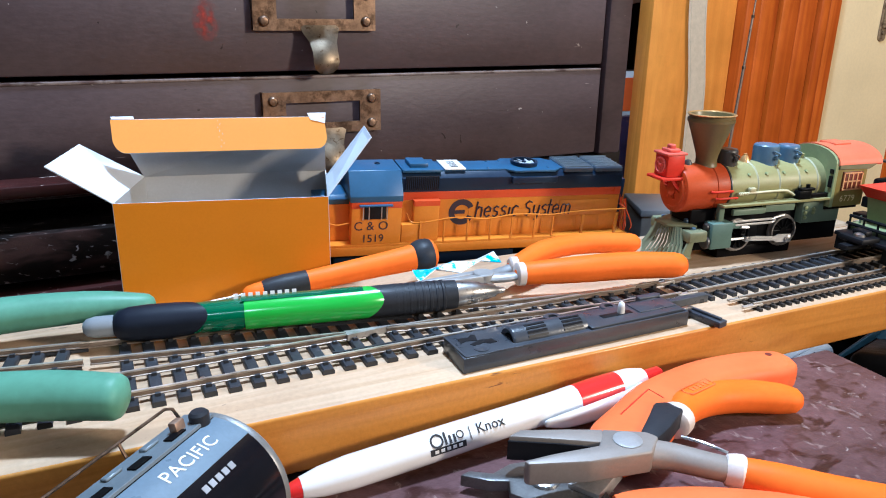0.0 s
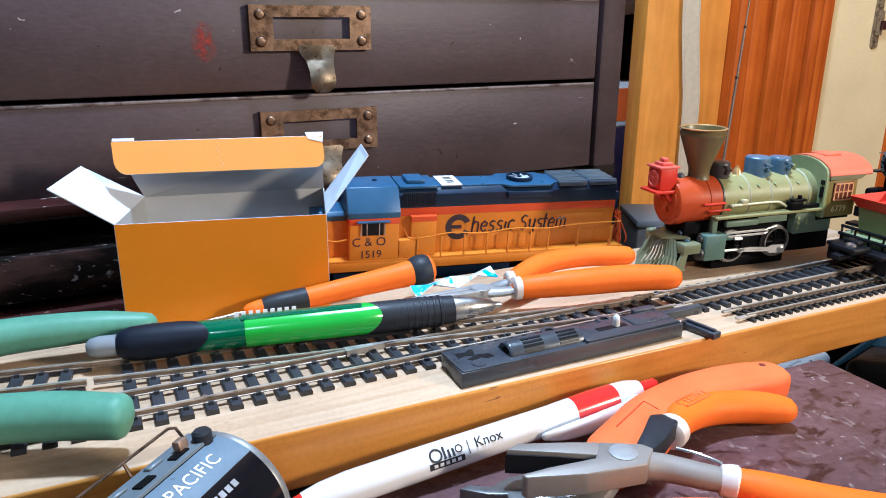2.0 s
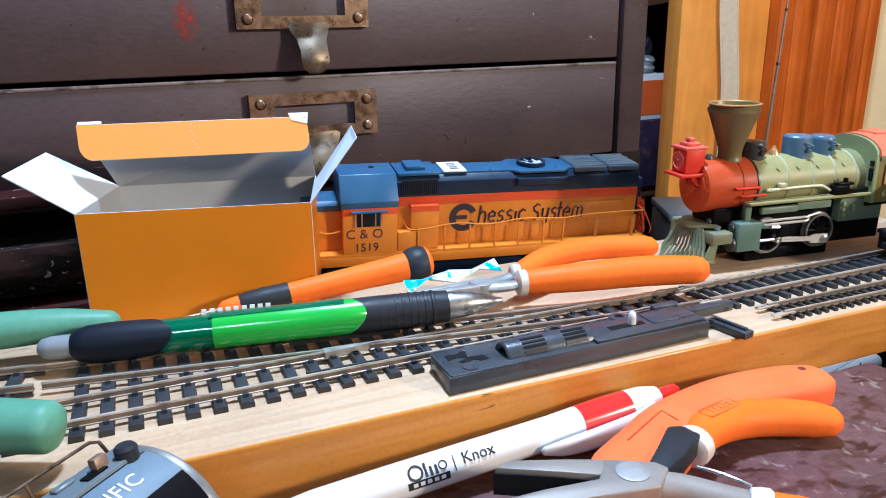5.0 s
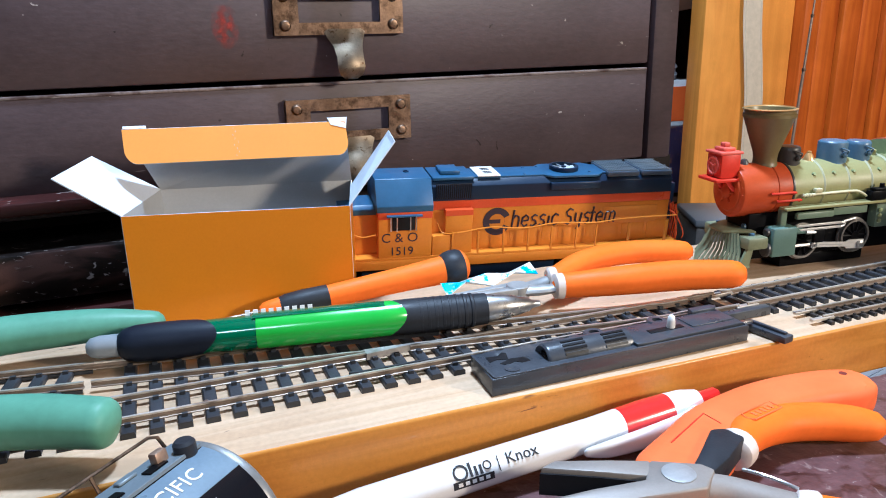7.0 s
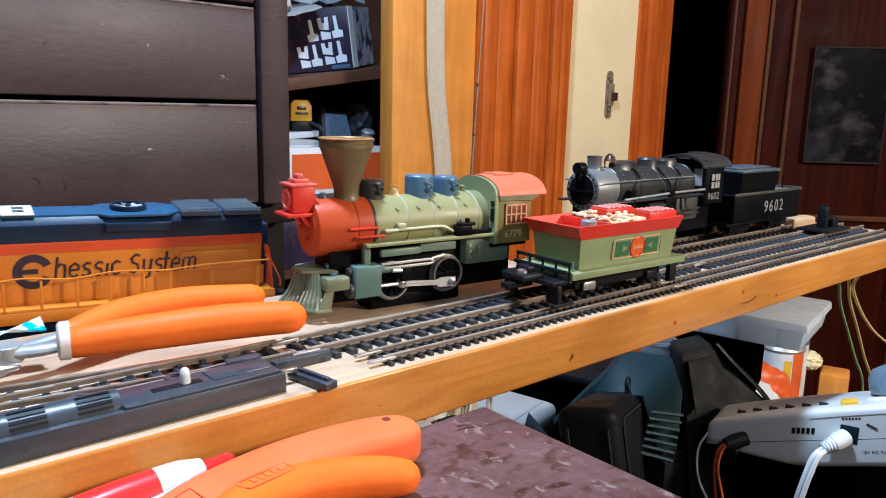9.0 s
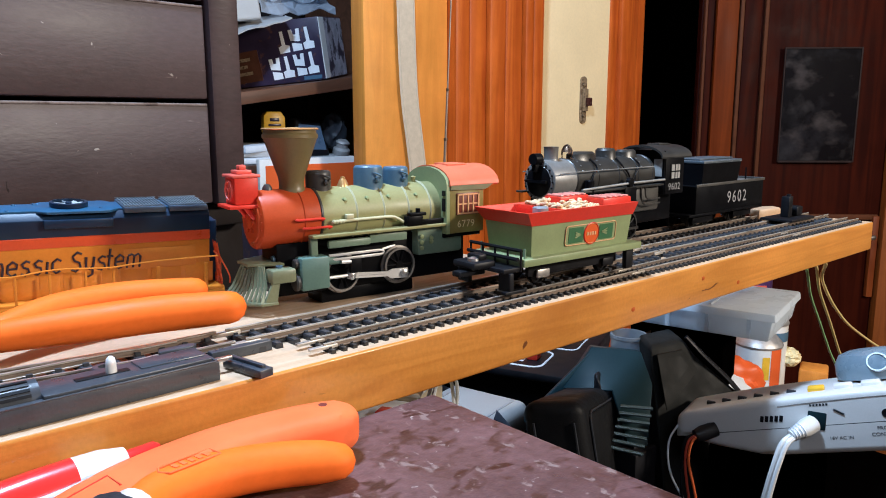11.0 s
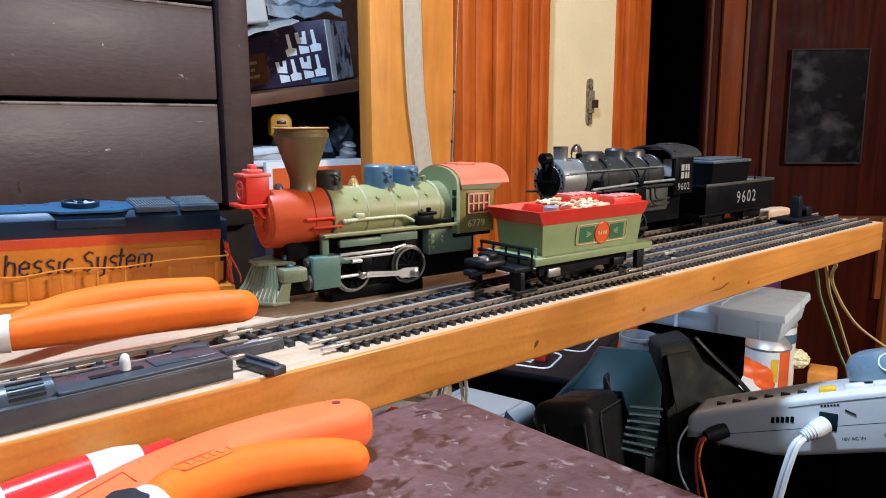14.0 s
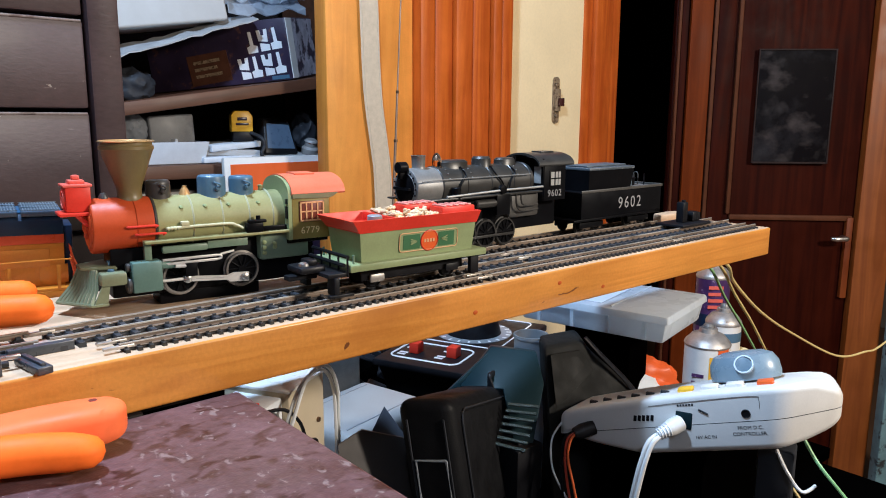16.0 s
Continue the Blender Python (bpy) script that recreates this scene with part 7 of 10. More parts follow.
down = Vector((0.0, -0.0065, -0.0140))
u = a1 - a0
ring = [a0, a1]
for cx, sg in ((0.945, 1), (0.055, -1)):
    arc = [(cx + sg * 0.055 * math.cos(a), 0.60 + 0.42 * math.sin(a)) for a in [k * math.pi / 16 for k in range(9)]]
    ring += [a0 + u * p + down * q for p, q in (arc if sg > 0 else arc[::-1])]
n = u.cross(down).normalized() * 0.0003
lo, hi = [bm.verts.new(p - n) for p in ring], [bm.verts.new(p + n) for p in ring]
bm.faces.new(hi).material_index = 0
bm.faces.new(lo[::-1]).material_index = 0
for i in range(len(ring)):
    bm.faces.new((lo[i], lo[(i + 1) % len(ring)], hi[(i + 1) % len(ring)], hi[i])).material_index = 2
bmesh.ops.recalc_face_normals(bm, faces=bm.faces[:])
part("tuck_flap", bm, [M["card_lit"], M["card_grey"], M["paper_white"]], carton, "orange tuck flap with a scuffed crease", flat=True)
bm = B()
for i in range(9):
    s = 0.485 + 0.010 * math.sin(i * 2.1) + 0.001 * i
    c0 = a0 + u * s + down * (0.05 + 0.10 * i) + Vector((0, -0.0005, 0))
    add_tube(bm, [c0, c0 + u * random.uniform(-0.004, 0.004) + down * random.uniform(0.03, 0.08)], 0.00010, 4)
part("crease_scuff", bm, M["paper_white"], carton)
bm = B()
sheet(bm, [a0 + u * 0.005 + Vector((0, 0, 0.0002)), a0 + u * 0.105 + Vector((0, 0, 0.0002)), a0 + u * 0.105 + Vector((0, 0.0014, 0.0012)), a0 + u * 0.005 + Vector((0, 0.0014, 0.0012))], 0.0004)
part("torn_edge", bm, M["paper_white"], carton, "white torn card edge", flat=True)
bm = B()
sheet(bm, [a0 + u * 0.93 + down * 0.08 + Vector((0, -0.0005, 0)), a1 + down * 0.20 + Vector((0, -0.0005, 0)), a1 + Vector((0.0012, 0.001, 0.0018)), a0 + u * 0.92 + Vector((0, 0.001, 0.0018))], 0.0004)
part("torn_edge", bm, M["paper_white"], carton, "white torn card edge", flat=True)
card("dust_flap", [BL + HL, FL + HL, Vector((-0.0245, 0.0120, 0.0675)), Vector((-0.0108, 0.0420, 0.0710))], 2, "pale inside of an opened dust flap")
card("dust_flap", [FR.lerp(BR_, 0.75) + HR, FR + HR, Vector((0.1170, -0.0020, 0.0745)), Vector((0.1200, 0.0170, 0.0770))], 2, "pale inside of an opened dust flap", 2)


def along(p0, p1):
    """A matrix at p0 whose z axis runs to p1, and the length."""
    p0, p1 = Vector(p0), Vector(p1)
    return frame_at(p0, p1 - p0), (p1 - p0).length


# screwdriver
sd0, sd1 = (0.0260, 0.3175, 0.0318), (0.1305, 0.3170, 0.0412)
mt, ln = along(sd0, sd1)
sd = thing("screwdriver", mt, "small screwdriver with an orange and grey handle", "screwdriver")
bm = B()
add_lathe(bm, [(0, 0.0085), (0.0022, 0.0087), (0.0036, 0.0105), (0.0042, 0.014), (0.0045, 0.018), (0, 0.018)], None, 20)
part("collar", bm, M["handle_orange"], sd)
bm = B()
add_lathe(bm, [(0, 0.0165), (0.0042, 0.0165), (0.0052, 0.020), (0.0056, 0.028), (0.0053, 0.0385), (0, 0.0385)], None, 22)
part("grip", bm, M["rubber"], sd, "dark grey rubber grip")
bm = B()
add_lathe(bm, [(0, 0.0360), (0.0049, 0.0360), (0.0052, 0.050), (0.0058, 0.075), (0.0066, 0.0935), (0, 0.0935)], None, 24)
part("handle", bm, M["handle_orange"], sd)
bm = B()
add_lathe(bm, [(0, 0.0925), (0.0067, 0.0925), (0.0078, 0.0945), (0.0084, 0.0975), (0.0082, 0.1005), (0.0076, 0.1020), (0, 0.1020)], None, 26)
part("cap_ring", bm, M["rubber"], sd)
bm = B()
add_lathe(bm, [(0, 0.1010), (0.0074, 0.1010), (0.0072, 0.1030), (0.0050, 0.1046), (0, 0.1052)], None, 24)
part("cap", bm, M["handle_orange"], sd)
bm = B()
add_cyl(bm, (0, 0, -0.020), (0, 0, 0.009), 0.0010, seg=12)
part("blade", bm, M["chrome"], sd)

# fat clear green pencil with a rubber grip
mt, ln = along((-0.0330, 0.3005, 0.0348), (0.1385, 0.2685, 0.0372))
gp = thing("mechanical_pencil", mt, "clear green mechanical pencil with dark rubber grip and chrome tip", "pencil")
bm = B()
add_lathe(bm, [(0, 0.0015), (0.0022, 0.0016), (0.0036, 0.0030), (0.0043, 0.006), (0.0044, 0.0165), (0, 0.0165)], None, 22)
part("push_button", bm, M["grey_mid"], gp, "grey push button")
bm = B()
add_lathe(bm, [(0, 0.0130), (0.0044, 0.0132), (0.0060, 0.0150), (0.0070, 0.0190), (0.0074, 0.0270), (0.0072, 0.0370), (0.00695, 0.0410), (0.00670, 0.0425), (0.0050, 0.0428), (0, 0.0430)], None, 28)
toward = mt.to_3x3().inverted() @ Vector((-0.10, -0.85, 0.50))
toward.z = 0
toward.normalize()


def bulge(bm, z0, reach):
    """Draw the end of a sleeve out to a rounded tongue on the side that faces the desk."""
    for v in bm.verts:
        if v.co.z > z0 and v.co.xy.length > 0.004:
            c = v.co.xy.normalized().dot(toward.xy)
            v.co.z += reach * max(0.0, c) ** 1.5 * (v.co.z - z0) / 0.006


bulge(bm, 0.0365, 0.0070)
part("end_sleeve", bm, M["rubber_navy"], gp, "navy rubber sleeve")
bm = B()
add_lathe(bm, [(0, 0.0380), (0.0064, 0.0380), (0.0066, 0.060), (0.0068, 0.1180), (0, 0.1180)], None, 28)
part("barrel", bm, M["pen_green"], gp)
bm = B()
add_lathe(bm, [(0, 0.0640), (0.0069, 0.0640), (0.0070, 0.0650), (0.00715, 0.095), (0.00725, 0.1090), (0.00715, 0.1150), (0.0064, 0.1155), (0, 0.1165)], None, 28)
bulge(bm, 0.1085, 0.0065)
part("inner_sleeve", bm, M["pen_lime"], gp, "lime green sleeve")
# curved strip paints the dark reflection along the top of the barrel
bm = B()
rows = []
gup = mt.to_3x3().inverted() @ Vector((0, 0.35, 1))
gau = math.atan2(gup.y, gup.x)
for k in range(9):
    a = gau - 0.75 + k * 0.1875
    rows.append([bm.verts.new((r * math.cos(a), r * math.sin(a), z)) for z, r in ((0.0625, 0.0068), (0.0628, 0.0074), (0.1120, 0.0074), (0.1165, 0.0069))])
for a, b in zip(rows, rows[1:]):
    for k in range(3):
        bm.faces.new((a[k], a[k + 1], b[k + 1], b[k]))
bmesh.ops.recalc_face_normals(bm, faces=bm.faces[:])
bmesh.ops.solidify(bm, geom=bm.faces[:], thickness=0.0002)
part("clear_barrel", bm, M["pen_green"], gp, "dark green strip for the reflection along the barrel's top")
bm = B()
add_lathe(bm, [(0, 0.1150), (0.0067, 0.1155), (0.0070, 0.1180), (0.0071, 0.1230), (0.0069, 0.1450), (0.0064, 0.1555), (0, 0.1555)], None, 28)
part("grip", bm, M["rubber"], gp, "ribbed dark rubber grip")
for k in range(8):
    bm = B()
    add_lathe(bm, [(0.0066, 0.0), (0.00712, 0.0006), (0.00712, 0.0015), (0.0066, 0.0021)], Matrix.Translation((0, 0, 0.1270 + k * 0.0030)), 24)
    part("grip_rib", bm, M["rubber"], gp)
bm = B()
add_lathe(bm, [(0, 0.1550), (0.0058, 0.1550), (0.0058, 0.1565), (0.0050, 0.1640), (0.0028, 0.1740), (0.0018, 0.1750), (0.0012, 0.1785), (0, 0.1790)], None, 24)
part("tip", bm, M["chrome"], gp, "bright chrome tip")
bm = B()
for k in range(9):
    add_box(bm, -0.0012, 0.0012, -0.0004, 0.0004, 0.0600 + k * 0.0030, 0.0618 + k * 0.0030, 0, 2, Matrix.Rotation(radians(78), 4, "Z") @ Matrix.Translation((0.0074, 0, 0)))
part("printed_line", bm, M["letter_white"], gp, "row of small white print")


def long_nose(parent, joint, tip, half, height, material, gap=0.0):
    """Two tapering jaws from the joint to the tip."""
    j, t = Vector(joint), Vector(tip)
    way = (t - j).normalized()
    side = Vector((-way.y, way.x, 0))
    for s in (-1, 1):
        bm = B()
        quad = [j + side * s * 0.0003, t + side * s * (0.0003 + gap), t + side * s * (0.0022 + gap), j + side * s * half]
        lo, hi = [bm.verts.new(p - Vector((0, 0, height / 2 * f))) for p, f in zip(quad, (1, 0.5, 0.5, 1))], [bm.verts.new(p + Vector((0, 0, height / 2 * f))) for p, f in zip(quad, (1, 0.5, 0.5, 1))]
        fs = [bm.faces.new(lo[::-1]), bm.faces.new(hi)] + [bm.faces.new((lo[i], lo[(i + 1) % 4], hi[(i + 1) % 4], hi[i])) for i in range(4)]
        bmesh.ops.recalc_face_normals(bm, faces=fs)
        bmesh.ops.bevel(bm, geom=bm.edges[:], offset=0.0006, segments=2, affect="EDGES", profile=0.5)
        part("jaw", bm, material, parent)


# orange handled long-nose pliers on the track
op = thing("long_nose_pliers", None, "long-nose pliers with orange dipped handles lying on the track", "pliers")
bm = B()
rounded_tube(bm, [(0.1640, 0.2930, 0.0382), (0.1850, 0.3020, 0.0400), (0.2110, 0.3050, 0.0400), (0.2370, 0.2975, 0.0395)], [0.0048, 0.0062, 0.0066, 0.0062], 20, 0.85)
part("handle", bm, M["handle_orange"], op)
bm = B()
rounded_tube(bm, [(0.1620, 0.2810, 0.0378), (0.1850, 0.2740, 0.0390), (0.2120, 0.2680, 0.0395), (0.2345, 0.2590, 0.0398)], [0.0058, 0.0068, 0.0072, 0.0066], 20, 0.95)
part("handle", bm, M["handle_orange"], op)
for c, r in (((0.1600, 0.2816, 0.0377), 0.0056), ((0.1625, 0.2925, 0.0381), 0.0044)):
    bm = B()
    add_lathe(bm, [(0, -0.0031), (r * 0.8, -0.0030), (r * 1.02, -0.0022), (r * 1.04, 0.0010), (r * 0.8, 0.0016)], frame_at(c, (1, -0.2, 0)), 18)
    part("handle_lip", bm, M["handle_tip"], op)
bm = B()
rounded_tube(bm, [(0.1620, 0.2815, 0.0374), (0.1520, 0.2830, 0.0366), (0.1420, 0.2880, 0.0360)], [0.0030, 0.0036, 0.0040], 14, 0.6)
rounded_tube(bm, [(0.1640, 0.2930, 0.0378), (0.1540, 0.2910, 0.0366), (0.1420, 0.2880, 0.0360)], [0.0028, 0.0032, 0.0040], 14, 0.6)
part("shank", bm, M["steel_dull"], op)
bm = B()
add_lathe(bm, [(0.0048, -0.0032), (0.0052, -0.0028), (0.0052, 0.0026), (0.0048, 0.0030), (0, 0.0030)], Matrix.Translation((0.1425, 0.2878, 0.0360)), 20)
part("pivot", bm, M["steel_dull"], op)
long_nose(op, (0.1425, 0.2878, 0.0360), (0.1020, 0.2935, 0.0345), 0.0050, 0.0056, M["steel_dull"])
bm = B()
pts = [(0.112, 0.2990, 0.0372), (0.122, 0.3020, 0.0385), (0.134, 0.3000, 0.0386), (0.146, 0.3020, 0.0396), (0.157, 0.3005, 0.0408)]
for i in range(len(pts) - 1):
    a, b = Vector(pts[i]), Vector(pts[i + 1])
    w0 = Vector((0, 0.0042, 0.0016 * (-1) ** i))
    sheet(bm, [a - w0, b + Vector((0, -0.0042, 0.0016 * (-1) ** i)), b + Vector((0, 0.0042, -0.0016 * (-1) ** i)), a + w0], 0.0004)
single("foil_wrapper", bm, M["tape_blue"], None, "crumpled blue and white wrapper lying by the pliers", "wrapper")

# green handled pliers that reach in over the tracks
gh = thing("green_pliers", None, "pliers with mint green dipped handles lying over the tracks", "pliers")
bm = B()
rounded_tube(bm, [(-0.0080, 0.3120, 0.0372), (-0.030, 0.3140, 0.0385), (-0.065, 0.3150, 0.0390), (-0.105, 0.3050, 0.0400), (-0.150, 0.2850, 0.0400)], [0.0050, 0.0072, 0.0082, 0.0080, 0.0070], 20, 0.9)
part("handle", bm, M["handle_green"], gh)
bm = B()
rounded_tube(bm, [(-0.0215, 0.2280, 0.0395), (-0.040, 0.2360, 0.0400), (-0.065, 0.2440, 0.0400), (-0.105, 0.2560, 0.0400), (-0.150, 0.2700, 0.0400)], [0.0078, 0.0084, 0.0084, 0.0080, 0.0070], 20, 0.95, 6, (0.45, 1))
part("handle", bm, M["handle_green"], gh)
bm = B()
add_lathe(bm, [(0.012, -0.006), (0.014, -0.005), (0.014, 0.005), (0.012, 0.006), (0, 0.006)], Matrix.Translation((-0.185, 0.277, 0.0395)), 20)
rounded_tube(bm, [(-0.148, 0.285, 0.040), (-0.185, 0.280, 0.0395)], [0.005, 0.007], 12)
rounded_tube(bm, [(-0.148, 0.270, 0.040), (-0.185, 0.275, 0.0395)], [0.005, 0.007], 12)
part("pivot", bm, M["steel"], gh)
long_nose(gh, (-0.185, 0.277, 0.0390), (-0.235, 0.275, 0.0340), 0.009, 0.010, M["steel"])

# white ball pen on the desk, leaning along the board
mt, ln = along((0.0215, 0.2035, 0.0058), (0.1880, 0.2110, 0.0136))
wp = thing("ball_pen", mt, "white ball pen with red ends and black print", "pen")
bm = B()
add_lathe(bm, [(0, 0.0), (0.0012, 0.0), (0.0022, 0.003), (0.0036, 0.009), (0, 0.009)], None, 20)
part("nose", bm, M["pen_red"], wp, "red nose cone")
bm = B()
add_lathe(bm, [(0, 0.0088), (0.0037, 0.0088), (0.0052, 0.016), (0.0060, 0.026), (0.0061, 0.050), (0.0057, 0.110), (0.0060, 0.1215), (0, 0.1215)], None, 28)
part("barrel", bm, M["pen_white"], wp)
bm = B()
add_lathe(bm, [(0, 0.1213), (0.0061, 0.1213), (0.0064, 0.132), (0.0062, 0.1425), (0, 0.1425)], None, 28)
part("band", bm, M["pen_red"], wp, "red band")
bm = B()
add_lathe(bm, [(0, 0.1423), (0.0061, 0.1423), (0.0057, 0.1500), (0.0042, 0.1565), (0, 0.1570)], None, 28)
part("end_cap", bm, M["pen_white"], wp)
bm = B()
add_lathe(bm, [(0, 0.1560), (0.0030, 0.1565), (0.0030, 0.1650), (0.0020, 0.1665), (0, 0.1665)], None, 18)
part("push_button", bm, M["pen_red"], wp, "red push button")
# the local axes that face up and towards the desk's front
inv = mt.to_3x3().inverted()
upl = (inv @ Vector((-0.1, -0.55, 0.83)))
ang = math.atan2(upl.y, upl.x)


def on_pen(z, r, turn=0.0):
    """A frame on the barrel at length z whose x runs along the pen and whose z points out."""
    a = ang + turn
    out = Vector((math.cos(a), math.sin(a), 0))
    x = Vector((0, 0, 1))
    y = out.cross(x)
    return Matrix.Translation(out * r + Vector((0, 0, z))) @ Matrix((x, y, out)).transposed().to_4x4()


bm = B()
fr = on_pen(0.0, 0.0, 1.12)
rounded_tube(bm, [fr @ Vector(p) for p in ((0.1500, 0, 0.0058), (0.1420, 0, 0.0086), (0.1260, 0, 0.0096), (0.1120, 0, 0.0092), (0.1040, 0, 0.0078))], [0.0034, 0.0044, 0.0044, 0.0036, 0.0020], 14, 0.5, 6, (1, 1), fr.to_3x3() @ Vector((0, 0, 1)))
part("clip", bm, M["pen_white"], wp)
words("place_name", "Knox", 0.0054, on_pen(0.0800, 0.00600, 0.22), M["ink"], wp)
bm = B()
add_box(bm, -0.00015, 0.00015, -0.0026, 0.0026, 0, 0.0001, 0, 2, on_pen(0.0712, 0.00605, 0.30))
part("divider_bar", bm, M["ink"], wp)
for z, r in ((0.0578, 0.0026), (0.0672, 0.0015)):
    bm = B()
    add_lathe(bm, [(r, 0.0), (r, 0.0001), (r * 0.72, 0.0001), (r * 0.72, 0.0)], on_pen(z, 0.00605, 0.20), 22)
    part("logo_ring", bm, M["ink"], wp)
for z, h in ((0.0612, 0.0024), (0.0630, 0.0008), (0.0648, 0.0008)):
    bm = B()
    add_box(bm, -0.00045, 0.00045, -0.0022, h, 0, 0.0001, 0, 2, on_pen(z, 0.00608, 0.20))
    part("logo_stroke", bm, M["ink"], wp)
bm = B()
add_box(bm, -0.0072, 0.0072, -0.0012, 0.0012, 0, 0.0001, 0, 2, on_pen(0.0618, 0.00605, 0.80))
lb = part("logo_bar", bm, M["ink"], wp)
for k in range(5):
    bm = B()
    add_box(bm, -0.0055 + k * 0.0024, -0.0040 + k * 0.0024, -0.0006, 0.0006, 0.0001, 0.0002, 0, 2, on_pen(0.0618, 0.00605, 0.80))
    part("logo_bar_mark", bm, M["letter_white"], lb)


def flat_handle(pts, widths, thick, z):
    """A moulded flat handle: plan centre points, half widths, rounded over the edges and thinning towards its ends."""
    ctl = smooth_path([(p[0], p[1], w) for p, w in zip(pts, widths)], 6)
    full = max(widths)
    sec = [(-0.72, -0.5), (-0.93, -0.38), (-1.0, -0.15), (-1.0, 0.15), (-0.93, 0.34), (-0.76, 0.46), (-0.4, 0.50), (0.4, 0.50), (0.76, 0.46), (0.93, 0.34), (1.0, 0.15), (1.0, -0.15), (0.93, -0.38), (0.72, -0.5)]
    n = len(sec)
    bm = B()
    rings = []
    for i, c in enumerate(ctl):
        a, b = ctl[max(i - 1, 0)], ctl[min(i + 1, len(ctl) - 1)]
        way = Vector((b.x - a.x, b.y - a.y, 0)).normalized()
        side = Vector((-way.y, way.x, 0))
        w = c.z
        t = thick * min(1.0, 0.35 + 0.9 * w / full)
        rings.append([bm.verts.new(Vector((c.x, c.y, z)) + side * w * u + Vector((0, 0, t * h))) for u, h in sec])
    for a, b in zip(rings, rings[1:]):
        for k in range(n):
            bm.faces.new((a[k], a[(k + 1) % n], b[(k + 1) % n], b[k]))
    bm.faces.new(rings[0]), bm.faces.new(rings[-1][::-1])
    bmesh.ops.recalc_face_normals(bm, faces=bm.faces[:])
    return bm


# coral handled crimping pliers, under the cutters
cp = thing("crimping_pliers", None, "crimping pliers with flat coral red rubber handles", "pliers")
part("handle", flat_handle([(0.1330, 0.1735), (0.1395, 0.1765), (0.1555, 0.1840), (0.1730, 0.1930), (0.1935, 0.1990), (0.2105, 0.2005), (0.2270, 0.1990), (0.2375, 0.1965), (0.2432, 0.1945), (0.2458, 0.1935), (0.2468, 0.1931)], [0.0090, 0.0112, 0.0118, 0.0115, 0.0103, 0.0098, 0.0099, 0.0094, 0.0074, 0.0050, 0.0022], 0.0135, 0.0108), M["handle_coral"], cp)
part("handle", flat_handle([(0.1180, 0.1480), (0.1300, 0.1440), (0.1480, 0.1360), (0.1700, 0.1220), (0.1950, 0.1030), (0.2150, 0.0860), (0.2190, 0.0820)], [0.0070, 0.0095, 0.0105, 0.0108, 0.0104, 0.0086, 0.0040], 0.0125, 0.0063), M["handle_coral"], cp)
bm = B()
add_tube(bm, [(0.1460, 0.1845, 0.01756), (0.1680, 0.1955, 0.01756), (0.1690, 0.1878, 0.01756)], 0.00028, 5)
part("handle_groove", bm, M["red"], cp)
bm = B()
add_lathe(bm, [(0.0015, 0.0), (0.0015, 0.0002), (0, 0.0003)], Matrix.Translation((0.2375, 0.1995, 0.01742)), 12)
part("hang_hole", bm, M["smear_dark"], cp)
bm = B()
add_prism(bm, [(0.1180, 0.1580), (0.1370, 0.1690), (0.1330, 0.1790), (0.1120, 0.1680)], 0.0026, 0.0085, None, 0, 0.0008)
part("shank", bm, M["steel"], cp)
bm = B()
add_prism(bm, [(0.0820, 0.1885), (0.0860, 0.1895), (0.0930, 0.1850), (0.1010, 0.1875), (0.1075, 0.1865), (0.1160, 0.1760), (0.1240, 0.1640), (0.1200, 0.1480), (0.1060, 0.1540), (0.0930, 0.1730), (0.0960, 0.1790), (0.0900, 0.1815)], 0.0022, 0.0068, None, 0, 0.0006)
part("jaw_plate", bm, M["jaw_grey"], cp)
bm = B()
add_lathe(bm, [(0.0052, 0.0), (0.0052, 0.0012), (0.0036, 0.0020), (0, 0.0022)], Matrix.Translation((0.1070, 0.1740, 0.0068)), 18)
part("pivot", bm, M["chrome"], cp)

# combination cutters with orange handles, lying over the crimping pliers
fc = thing("flush_cutters", None, "steel cutters with orange vinyl handles lying on the desk", "pliers")
ZT = 0.0212
bm = B()
add_prism(bm, [(0.0978, 0.1838), (0.1035, 0.1856), (0.1190, 0.1795), (0.1300, 0.1745), (0.1262, 0.1672), (0.1130, 0.1752)], ZT - 0.0090, ZT - 0.0002, None, 0, 0.0006)
part("jaw", bm, M["cutter_steel"], fc)
bm = B()
add_prism(bm, [(0.0975, 0.1834), (0.1127, 0.1748), (0.1252, 0.1668), (0.1248, 0.1664), (0.1122, 0.1743), (0.0970, 0.1829)], ZT - 0.0088, ZT - 0.0016)
part("ground_face", bm, M["black"], fc, "dark inner face of the jaw")
bm = B()
add_prism(bm, [(0.0950, 0.1692), (0.1060, 0.1688), (0.1230, 0.1668), (0.1300, 0.1745), (0.1430, 0.1672), (0.1450, 0.1630), (0.1370, 0.1565), (0.1150, 0.1602), (0.0955, 0.1668)], ZT - 0.0085, ZT, None, 0, 0.0009)
part("jaw", bm, M["cutter_steel"], fc)
bm = B()
add_lathe(bm, [(0.0050, 0.0), (0.0050, 0.0003), (0.0042, 0.0005), (0, 0.0005)], Matrix.Translation((0.1335, 0.1652, ZT)), 22)
part("pivot", bm, M["steel_dull"], fc)
bm = B()
add_prism(bm, [(0.1400, 0.1680), (0.1450, 0.1640), (0.1560, 0.1690), (0.1690, 0.1765), (0.1670, 0.1835), (0.1620, 0.1850), (0.1520, 0.1770)], 0.0110, 0.0190, None, 0, 0.0012)
part("shank", bm, M["rubber"], fc, "dark forged upper shank")
bm = B()
